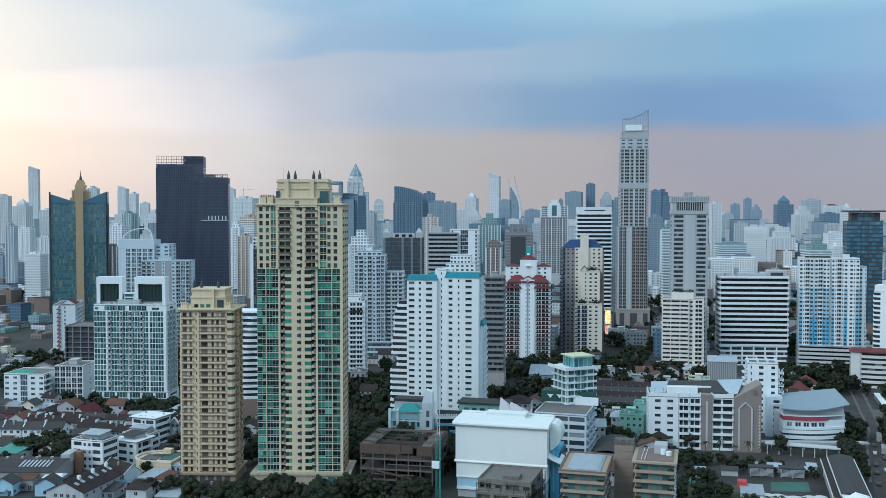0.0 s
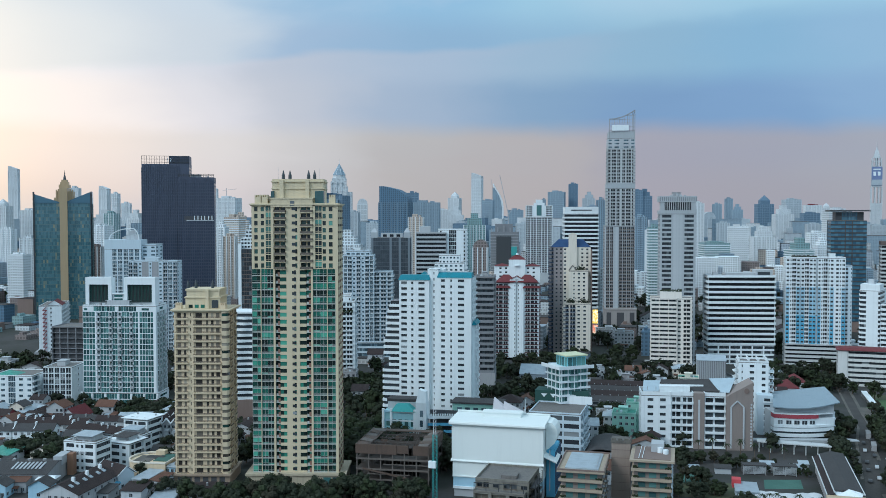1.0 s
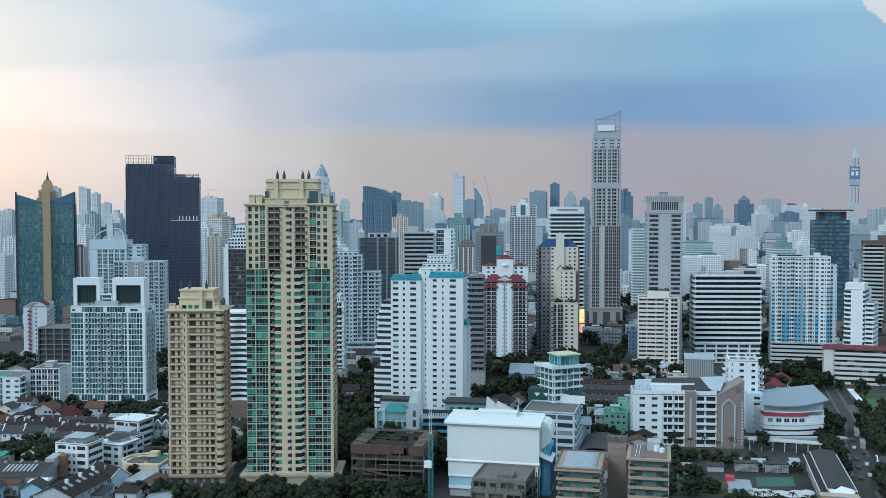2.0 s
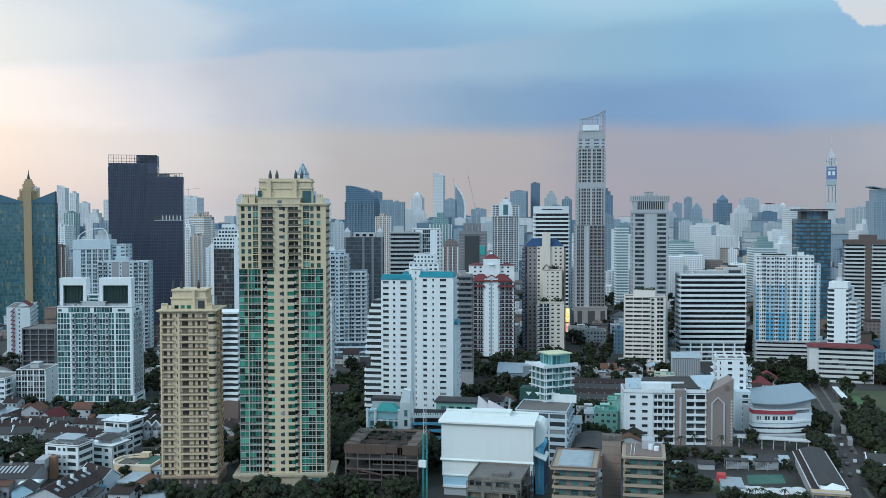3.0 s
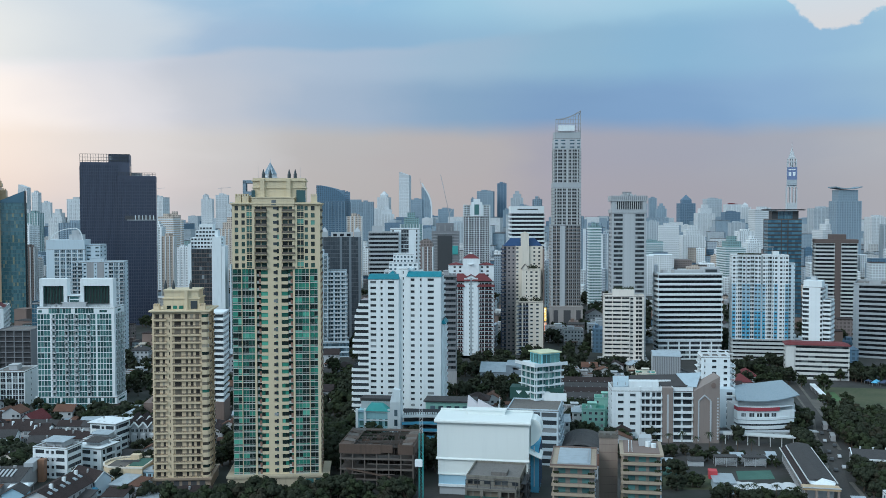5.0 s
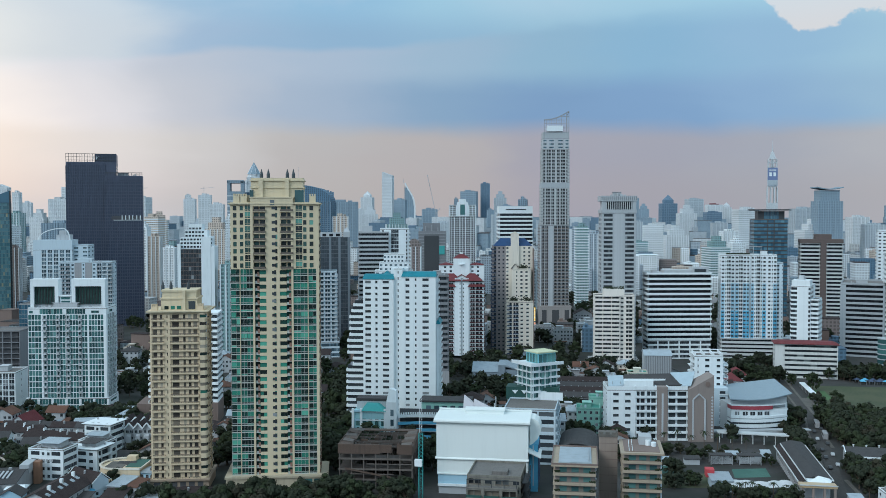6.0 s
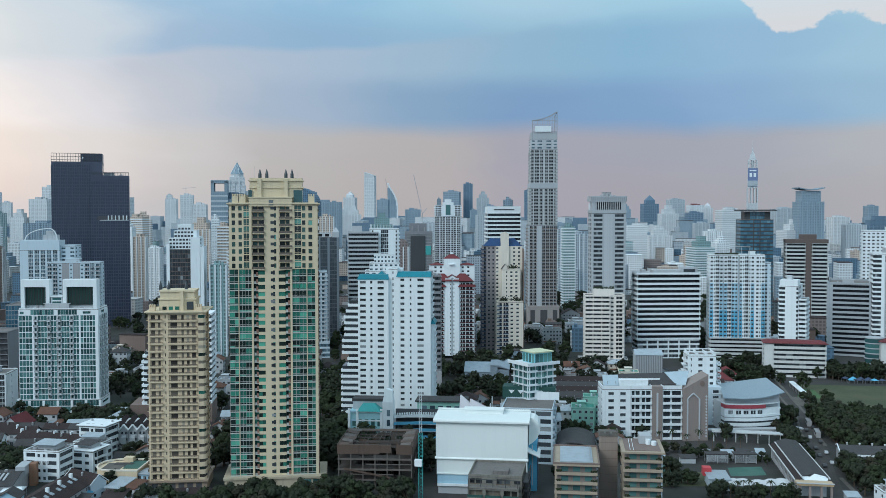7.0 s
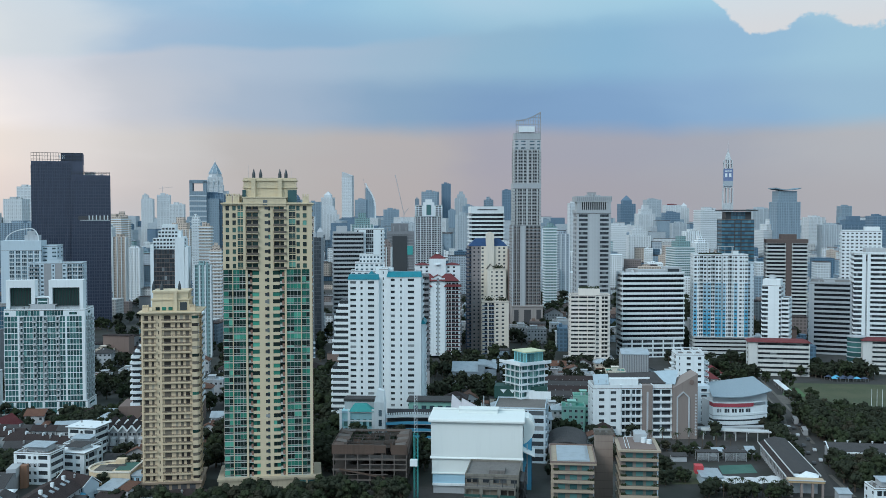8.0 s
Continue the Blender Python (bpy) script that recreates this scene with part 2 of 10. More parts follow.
CHALK = paint("stained_chalk_paint", (0.62, 0.635, 0.62), stain=0.5)
# dark colour standing for the shade of rooms and behind openings
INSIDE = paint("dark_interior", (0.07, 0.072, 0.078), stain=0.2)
REDROOF = sheeting("red_tile", (0.165, 0.042, 0.046), rough=0.75)
BLUEROOF = sheeting("blue_tile", (0.026, 0.070, 0.175))
TEALROOF = sheeting("teal_roof", (0.02, 0.22, 0.28))
BROWNROOF = sheeting("brown_tile_roof", (0.046, 0.034, 0.033), rough=0.85)
GREYROOF = sheeting("grey_sheet_roof", (0.068, 0.066, 0.067), rough=0.75)
PALEROOF = sheeting("pale_sheet_roof", (0.40, 0.47, 0.52), rough=0.4)
RUSTROOF = sheeting("rust_roof", (0.15, 0.078, 0.055), rough=0.8)
GREENROOF = sheeting("green_sheet_roof", (0.08, 0.33, 0.26), rough=0.5)
FLATROOF = paint("flat_roof_screed", (0.165, 0.155, 0.145), stain=0.9, fleck=0.5)
GREYW = paint("grey_white_trim", (0.52, 0.55, 0.55), stain=0.3)
SKYP = paint("sky_blue_paint", (0.36, 0.56, 0.68), stain=0.2)
BLUEP = paint("blue_paint", (0.12, 0.42, 0.62), stain=0.2)
NAVY = paint("navy_paint", (0.05, 0.075, 0.13), stain=0.2)
AQUA = paint("turquoise_paint", (0.22, 0.55, 0.62), stain=0.25)
DKGREEN = paint("dark_green_paint", (0.02, 0.075, 0.065), stain=0.25)
AQUA2 = paint("green_turquoise_paint", (0.06, 0.34, 0.33), stain=0.25)
MINT = paint("mint_paint", (0.30, 0.55, 0.47), stain=0.3)
MAROON = paint("maroon_paint", (0.24, 0.05, 0.06), stain=0.3)
REDP = paint("red_paint", (0.50, 0.06, 0.07), stain=0.15)
STEEL = paint("galvanised_steel", (0.45, 0.46, 0.47), rough=0.45, stain=0.3, metal=0.6)
DKSTEEL = paint("dark_steel", (0.06, 0.065, 0.07), rough=0.5, stain=0.2, metal=0.3)
SPIRE = paint("dark_spire", (0.035, 0.05, 0.06), rough=0.5)
GOLDP = paint("bronze_panel", (0.46, 0.34, 0.20), rough=0.4, stain=0.2)
WIN = glazing("window_dark", (0.036, 0.043, 0.050), (0.058, 0.070, 0.080), (0.28, 0.31, 0.32), share=0.22, spec=0.35)
WINU = glazing("window_dark_green", (0.022, 0.030, 0.031), (0.05, 0.11, 0.10), (0.16, 0.40, 0.33), share=0.42, spec=0.35)
WINC = glazing("window_curtained", (0.045, 0.04, 0.036), (0.20, 0.175, 0.14), (0.46, 0.42, 0.34), share=0.45)
WINB = glazing("window_blue", (0.05, 0.08, 0.10), (0.10, 0.16, 0.20), (0.26, 0.33, 0.36), share=0.3)
WING = glazing("window_green", (0.018, 0.030, 0.028), (0.030, 0.120, 0.096), (0.14, 0.46, 0.34), share=0.44, spec=0.25, late=(0.06, 0.28, 0.20))
WINT = glazing("window_teal", (0.03, 0.075, 0.08), (0.06, 0.155, 0.155), (0.15, 0.31, 0.30), share=0.5)
WINK = glazing("window_black", (0.014, 0.016, 0.020), (0.02, 0.023, 0.03), (0.03, 0.034, 0.042), share=0.2, rough=0.10)
WINA = glazing("curtain_wall_blue", (0.04, 0.10, 0.15), (0.07, 0.16, 0.22), (0.12, 0.24, 0.30), share=0.5)
# palest panes carry a gold reflection of the low sun, put into the colour
WIND = glazing("curtain_wall_petrol", (0.07, 0.16, 0.19), (0.11, 0.23, 0.26), (0.34, 0.32, 0.20), share=0.40)
WINN = glazing("curtain_wall_navy", (0.054, 0.065, 0.100), (0.060, 0.072, 0.108), (0.068, 0.082, 0.120), share=0.4, rough=0.15)
WINQ = glazing("window_aqua", (0.05, 0.12, 0.125), (0.12, 0.26, 0.25), (0.28, 0.46, 0.42), share=0.5)
RAILD = paint("iron_balustrade", (0.13, 0.11, 0.09), stain=0.2)
LEAF1 = leafage("leaf_dark", (0.031, 0.038, 0.025), (0.040, 0.048, 0.031))
LEAF2 = leafage("leaf_mid", (0.032, 0.044, 0.023), (0.043, 0.055, 0.029))
LEAF3 = leafage("leaf_olive", (0.041, 0.041, 0.029), (0.052, 0.051, 0.034))
BARK = paint("bark", (0.10, 0.075, 0.055), stain=0.5)
GROUND = soil("town_ground", (0.022, 0.026, 0.019), (0.043, 0.042, 0.041), (0.028, 0.029, 0.026))
GRASS = soil("grass", (0.045, 0.062, 0.026), (0.068, 0.076, 0.036), (0.080, 0.078, 0.048), 0.05)
ROAD = soil("asphalt", (0.043, 0.040, 0.038), (0.058, 0.054, 0.050), (0.036, 0.034, 0.032), 0.08)
PAVE = soil("pale_paving", (0.135, 0.125, 0.108), (0.10, 0.095, 0.085), (0.075, 0.072, 0.068), 0.1)
COURTG = soil("bright_grass", (0.05, 0.12, 0.04), (0.07, 0.14, 0.05), (0.06, 0.10, 0.045), 0.1)
COURT = soil("green_court", (0.045, 0.125, 0.100), (0.06, 0.15, 0.12), (0.05, 0.11, 0.09), 0.1)
# pale, grey, cream and blue tones have distance haze put into their colour
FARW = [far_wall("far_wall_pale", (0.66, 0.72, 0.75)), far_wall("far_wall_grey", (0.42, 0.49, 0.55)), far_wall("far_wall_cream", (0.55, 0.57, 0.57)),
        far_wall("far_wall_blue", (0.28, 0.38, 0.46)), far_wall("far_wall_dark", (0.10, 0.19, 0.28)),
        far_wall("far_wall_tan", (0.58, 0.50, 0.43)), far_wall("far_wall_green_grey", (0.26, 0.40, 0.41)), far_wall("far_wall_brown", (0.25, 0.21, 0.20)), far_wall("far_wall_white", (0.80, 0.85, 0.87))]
# farthest walls and ribs: distance haze mixed into paler, flatter base colours
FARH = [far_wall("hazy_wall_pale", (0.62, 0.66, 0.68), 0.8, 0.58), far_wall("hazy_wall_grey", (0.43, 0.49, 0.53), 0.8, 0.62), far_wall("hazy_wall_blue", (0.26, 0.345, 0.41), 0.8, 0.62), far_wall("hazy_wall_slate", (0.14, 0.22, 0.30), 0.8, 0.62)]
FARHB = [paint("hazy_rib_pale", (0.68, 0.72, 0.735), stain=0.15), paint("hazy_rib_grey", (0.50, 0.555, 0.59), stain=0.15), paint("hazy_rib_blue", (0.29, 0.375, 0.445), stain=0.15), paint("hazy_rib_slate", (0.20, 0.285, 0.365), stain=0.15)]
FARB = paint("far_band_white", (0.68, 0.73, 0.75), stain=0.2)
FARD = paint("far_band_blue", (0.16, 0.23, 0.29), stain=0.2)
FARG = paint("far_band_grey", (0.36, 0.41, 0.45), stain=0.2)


# ---- mesh building ----
class Mesh:
    def __init__(self):
        self.v, self.f, self.k = [], [], []

    def quad(self, a, b, c, d, k=0):
        i = len(self.v)
        self.v += [a, b, c, d]
        self.f.append((i, i + 1, i + 2, i + 3))
        self.k.append(k)

    def hull(self, low, high, k=0, top=True, bottom=True):
        """Walls between two rings of equal length, closed at both ends."""
        i, n = len(self.v), len(low)
        self.v += list(low) + list(high)
        for j in range(n):
            q = (j + 1) % n
            self.f.append((i + j, i + q, i + n + q, i + n + j))
            self.k.append(k)
        if top:
            self.f.append(tuple(range(i + n, i + 2 * n)))
            self.k.append(k)
        if bottom:
            self.f.append(tuple(reversed(range(i, i + n))))
            self.k.append(k)

    def box(self, x0, y0, z0, x1, y1, z1, k=0):
        x0, x1, y0, y1, z0, z1 = min(x0, x1), max(x0, x1), min(y0, y1), max(y0, y1), min(z0, z1), max(z0, z1)
        self.hull([(x0, y0, z0), (x1, y0, z0), (x1, y1, z0), (x0, y1, z0)], [(x0, y0, z1), (x1, y0, z1), (x1, y1, z1), (x0, y1, z1)], k)

    def prism(self, ring, z0, z1, k=0, shrink=1.0):
        cx, cy = sum(p[0] for p in ring) / len(ring), sum(p[1] for p in ring) / len(ring)
        self.hull([(x, y, z0) for x, y in ring], [(cx + (x - cx) * shrink, cy + (y - cy) * shrink, z1) for x, y in ring], k)

    def tube(self, cx, cy, z0, z1, r0, r1, n=8, k=0):
        ring = [(math.cos(2 * math.pi * i / n), math.sin(2 * math.pi * i / n)) for i in range(n)]
        self.hull([(cx + r0 * c, cy + r0 * s, z0) for c, s in ring], [(cx + r1 * c, cy + r1 * s, z1) for c, s in ring], k)

    def beam(self, a, b, r, k=0):
        a, b = Vector(a), Vector(b)
        way = (b - a).normalized()
        s = way.orthogonal().normalized() * r
        t = way.cross(s)
        self.hull([tuple(a + o) for o in (s, t, -s, -t)], [tuple(b + o) for o in (s, t, -s, -t)], k)

    def data(self, name, mats):
        me = bpy.data.meshes.new(name)
        me.from_pydata(self.v, [], self.f)
        for m in mats if isinstance(mats, (list, tuple)) else [mats]:
            me.materials.append(m)
        me.polygons.foreach_set("material_index", self.k)
        me.update()
        return me


def part(name, mesh, mats, parent, label="", at=(0, 0, 0)):
    me = mesh if isinstance(mesh, bpy.types.Mesh) else mesh.data(name, mats)
    ob = new(name, me)
    ob.parent, ob.location = parent, at
    return tagged(ob, label)


def thing(name, label, category, x, y, a=0.0, z=0.0, group="", kind=""):
    ob = new(name)
    ob.matrix_basis = pose(x, y, z, 0, 0, a)
    return tagged(ob, label, category, group, kind)


def block(parent, name, x0, y0, z0, x1, y1, z1, m, label=""):
    b = Mesh()
    b.box(x0, y0, z0, x1, y1, z1)
    return part(name, b, m, parent, label)


def bays(text, length):
    items = [(w[0], float(w[1:])) for w in text.split()]
    total = sum(w for _, w in items)
    u, out = 0.0, []
    for k, w in items:
        w *= length / total
        out.append((k, u, u + w))
        u += w
    return out


T = 0.35


def face_map(face, w, d):
    """Maps (along the face, outwards, z) to the building's own frame."""
    if face == "f":
        return w, 0.0, lambda u, v, z: (u, -v, z)
    if face == "b":
        return w, 0.0, lambda u, v, z: (w - u, d + v, z)
    if face == "r":
        return d, T, lambda u, v, z: (w + v, u, z)
    return d, T, lambda u, v, z: (-v, d - u, z)


def bay(W, G, k, u0, u1, fh, put, split=1.6, sill=0.95, head=2.35, whole=False):
    """One bay of one storey: wall work into W (0 wall, 1 rail or accent, 2 trim), panes into G."""
    def wall(a, b, z0, z1, v0=-T, v1=0.0, m=0):
        W.box(*put(a, v0, z0), *put(b, v1, z1), m)

    def panes(a, b, z0, z1, v, size):
        n = 1 if whole else max(1, round((b - a) / size))
        for i in range(n):
            p, q = a + (b - a) * i / n, a + (b - a) * (i + 1) / n
            G.quad(put(p + 0.04, v, z0), put(q - 0.04, v, z0), put(q - 0.04, v, z1), put(p + 0.04, v, z1))

    w = u1 - u0
    if k == "s":
        wall(u0, u1, 0, fh)
    elif k == "a":
        wall(u0, u1, 0, fh, m=1)
    elif k == "p":
        wall(u0, u1, 0, fh, -T, 0.45)
    elif k == "t":
        wall(u0, u1, 0, fh, -T, 0.30, 2)
    elif k in "wne":
        g, c = w * (0.28 if k == "n" else 0.16), 1 if k == "e" else 0
        wall(u0, u1, 0, sill, m=c)
        wall(u0, u1, head, fh, m=c)
        wall(u0, u0 + g, sill, head, m=c)
        wall(u1 - g, u1, sill, head, m=c)
        wall(u0 + g - 0.05, u1 - g + 0.05, sill - 0.08, sill + 0.02, -0.06, 0.14, 2)
        panes(u0 + g, u1 - g, sill, head, -0.24, split)
    elif k == "r":
        wall(u0, u1, 0, sill)
        wall(u0, u1, fh - 0.55, fh)
        panes(u0, u1, sill, fh - 0.55, -0.28, split)
    elif k == "R":
        wall(u0, u1, 0, 1.5, -T, 0.5)
        wall(u0, u1, fh - 0.25, fh, -T, 0.5)
        panes(u0, u1, 1.5, fh - 0.25, -0.9, split)
        wall(u0, u1, 0, 1.5, -1.2, -T)
    elif k in "gGF":
        low, half = (0.46, 0.10) if k == "F" else (0.42, 0.05)
        wall(u0, u1, 0, low, -T, 0.10, 2)
        panes(u0, u1, low, 1.05 if k == "G" else fh, -0.12, 99 if k == "G" else split)
        if k == "G":
            panes(u0, u1, 1.1, fh, -0.14, 99)
        n = max(1, round(w / split))
        for i in range(n + 1):
            wall(u0 + w * i / n - half, u0 + w * i / n + half, low, fh, -T, 0.02, 2)
        if k == "G":
            wall(u0, u1, 0.95, 1.05, -T, 0.05, 2)
    elif k in "bkc":
        out = 0.95 if k != "c" else 0.35
        wall(u0, u1, -0.12, 0.12, -1.6, out, 2 if k == "k" else 0)
        m = 1 if k in "kc" else 0
        wall(u0, u1, 0.10, 1.05, out - 0.12, out, m)
        wall(u0, u0 + 0.12, 0.10, 1.05, 0.0, out, m)
        wall(u1 - 0.12, u1, 0.10, 1.05, 0.0, out, m)
        wall(u0, u1, fh - 0.45, fh - 0.12)
        wall(u0, u0 + 0.15, 0.10, fh, -1.6, 0.0)
        wall(u1 - 0.15, u1, 0.10, fh, -1.6, 0.0)
        panes(u0 + 0.15, u1 - 0.15, 0.12, fh - 0.12, -1.5, 1.1)
        wall(u0 + w * 0.42, u0 + w * 0.52, 0.12, fh, -1.52, -1.38)
    elif k == "q":
        wall(u0, u1, -0.42, 0.16, -0.9, 0.7, 0)
        wall(u0, u1, 0.30, 0.40, 0.58, 0.66, 1)
        wall(u0, u1, 0.60, 0.82, 0.56, 0.70, 1)
        for i in range(max(2, int(w / 1.4)) + 1):
            c = u0 + 0.06 + (w - 0.12) * i / max(2, int(w / 1.4))
            wall(c - 0.06, c + 0.06, 0.14, 0.62, 0.56, 0.68, 1)
        wall(u0, u1, 0.14, fh - 0.12, -0.9, -0.45)
        for a, b in ((0.06, 0.30), (0.44, 0.53), (0.62, 0.72), (0.80, 0.94)) if w > 7 else ((0.08, 0.40), (0.62, 0.82)):
            panes(u0 + w * a, u0 + w * b, 0.3, 2.30, -0.43, 1.1)
            wall(u0 + w * a - 0.1, u0 + w * b + 0.1, 2.30, 2.42, -0.45, -0.36, 2)
    elif k == "x":
        wall(u0, u1, -0.10, 0.10, -1.5, 0.1, 2)
        panes(u0, u1, 0.10, fh - 0.1, -1.3, 1.0)
        for i in range(2):
            c = u0 + w * (0.28 + 0.44 * i)
            wall(c - 0.42, c + 0.42, 0.10, 1.0 + 0.8 * i, -0.75, -0.25, 2 - i)
    elif k == "v":
        wall(u0, u1, 0, fh, -1.5, -1.2)
    elif k == "h":
        wall(u0, u1, -0.15, 0.15, -1.6, 0.0)
        wall(u0, u0 + 0.3, 0.15, fh - 0.15, -0.4, 0.0)
        wall(u1 - 0.3, u1, 0.15, fh - 0.15, -0.4, 0.0)


def storeys(root, w, d, z0, fh, n, front, right="s1", left="s1", back="s1", mats=None, ox=0.0, oy=0.0, split=1.6, sill=0.95, head=2.35,
            parapet=1.1, roof=None, name="storey", rooftop=True, single=0, wave=0.0):
    """A stack of n equal storeys under root. mats: wall, glass, accent, trim. single: how many upper storeys have windows one by one."""
    wall, glass, accent, trim = mats
    W, G = Mesh(), Mesh()
    one = []
    for face, text in (("f", front), ("r", right), ("l", left), ("b", back)):
        length, cut, put = face_map(face, w, d)
        for k, a, b in bays(text, length - 2 * cut):
            if single and face in "f" and k in "wnegGrbkcxq":
                w1, g1 = Mesh(), Mesh()
                bay(w1, g1, k, a + cut, b + cut, fh, put, split, sill, head, True)
                one.append((k, w1.data("bay_wall", [wall, accent, trim]), g1.data("panes", glass)))
            else:
                bay(W, G, k, a + cut, b + cut, fh, put, split, sill, head)
    if w > 2 and d > 2:
        W.box(0.3, 0.3, 0.03, w - 0.3, d - 0.3, 0.11)
        W.box(0.3, 0.3, fh - 0.12, w - 0.3, d - 0.3, fh - 0.03)
        for px in (0.32, w - 0.62):
            for py in (0.32, d - 0.62):
                W.box(px, py, 0.05, px + 0.3, py + 0.3, fh - 0.05)
    wm = W.data(name, [wall, accent, trim])
    A = Mesh()
    for i in range(n if G.f else 0):
        j = len(A.v)
        A.v += [(p, q, c + i * fh) for p, q, c in G.v]
        A.f += [tuple(c + j for c in f) for f in G.f]
    if G.f:
        A.k = [0] * len(A.f)
        tagged(part("window_panes", A, glass, root, at=(ox, oy, z0)), kind="stuff")
    rest = n - single if single else 0
    for i in range(n):
        z = z0 + i * fh
        s = part(name, wm, None, root, at=(ox, oy, z))
        for k, a, g in one:
            if i >= rest:
                h = part("balcony" if k in "bkcxq" else "window_surround", a, None, root, at=(ox, oy, z))
                part("window", g, None, h)
    if one and rest:
        J, P = Mesh(), Mesh()
        for k, a, b in bays(front, w):
            if k in "wnegGrbkcxq":
                for i in range(rest):
                    j0, p0 = len(J.v), len(P.v)
                    bay(J, P, k, a, b, fh, face_map("f", w, d)[2], split, sill, head)
                    J.v[j0:] = [(x, y, z + i * fh) for x, y, z in J.v[j0:]]
                    P.v[p0:] = [(x, y, z + i * fh) for x, y, z in P.v[p0:]]
        tagged(part("lower_bay_work", J, [wall, accent, trim], root, at=(ox, oy, z0)), kind="stuff")
        tagged(part("lower_glazing", P, glass, root, at=(ox, oy, z0)), kind="stuff")
    top = z0 + n * fh
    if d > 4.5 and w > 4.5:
        # solid core, its dark colour giving the shade of the rooms
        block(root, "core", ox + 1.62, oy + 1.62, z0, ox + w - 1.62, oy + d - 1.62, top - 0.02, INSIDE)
    block(root, "roof_slab", ox + 0.02, oy + 0.02, top, ox + w - 0.02, oy + d - 0.02, top + 0.3, roof or FLATROOF)
    if parapet:
        b = Mesh()
        for c in ((0, 0, w, T), (0, d - T, w, d), (0, T, T, d - T), (w - T, T, w, d - T)):
            b.box(ox + c[0], oy + c[1], top + 0.3, ox + c[2], oy + c[3], top + parapet)
        part("parapet", b, wall, root)
    return top


def rooftop(root, x0, y0, x1, y1, z, seed, m=None, dense=5):
    """Plant on a flat roof: stair house, tanks, fans, pipes."""
    r = random.Random(seed)
    w, d = x1 - x0, y1 - y0
    b = Mesh()
    b.box(x0 + w * 0.3, y0 + d * 0.35, z, x0 + w * 0.62, y0 + d * 0.75, z + 3.0)
    b.box(x0 + w * 0.28, y0 + d * 0.33, z + 3.0, x0 + w * 0.64, y0 + d * 0.77, z + 3.25)
    part("stair_house", b, m or WHITE2, root)
    for i in range(dense):
        x, y = x0 + w * r.uniform(0.08, 0.9), y0 + d * r.uniform(0.1, 0.85)
        q, s = Mesh(), r.uniform(0.5, 1.1)
        if i % 2:
            q.tube(x, y, z, z + s * 1.8, s * 0.8, s * 0.8, 10)
            q.tube(x, y, z + s * 1.8, z + s * 2.1, s * 0.8, s * 0.2, 10)
            part("water_tank", q, STEEL, root)
        else:
            q.box(x, y, z, x + s * 2, y + s * 1.3, z + s * 1.2)
            q.tube(x + s, y + s * 0.65, z + s * 1.2, z + s * 1.4, s * 0.5, s * 0.5, 10)
            part("air_unit", q, GREYP, root)


# ---- ground ----
def sheet(name, label, ring, z, m, category="ground", thick=0.0):
    b = Mesh()
    if thick:
        b.prism(ring, z - thick, z)
    else:
        i = len(b.v)
        b.v += [(x, y, z) for x, y in ring]
        b.f.append(tuple(range(i, i + len(ring))))
        b.k.append(0)
    return tagged(new(name, b.data(name, m)), label, category, kind="structure")


sheet("ground", "town ground of asphalt, soil and planting", [(-9000, -3000), (9000, -3000), (9000, 12000), (-9000, 12000)], 0.0, GROUND)


def cornice(root, x0, y0, x1, y1, z, m, h=0.8, out=0.7):
    b = Mesh()
    b.box(x0 - out * 0.5, y0 - out * 0.5, z - h * 0.5, x1 + out * 0.5, y1 + out * 0.5, z)
    b.box(x0 - out, y0 - out, z, x1 + out, y1 + out, z + h * 0.5)
    return part("cornice", b, m, root)


def hip(root, name, x0, y0, x1, y1, z0, z1, m, inset=None, eave=0.8):
    b = Mesh()
    x0, y0, x1, y1 = x0 - eave, y0 - eave, x1 + eave, y1 + eave
    s = min(x1 - x0, y1 - y0) / 2 - 0.05 if inset is None else inset
    b.box(x0, y0, z0 - 0.25, x1, y1, z0)
    b.hull([(x0, y0, z0), (x1, y0, z0), (x1, y1, z0), (x0, y1, z0)], [(x0 + s, y0 + s, z1), (x1 - s, y0 + s, z1), (x1 - s, y1 - s, z1), (x0 + s, y1 - s, z1)])
    return part(name, b, m, root)


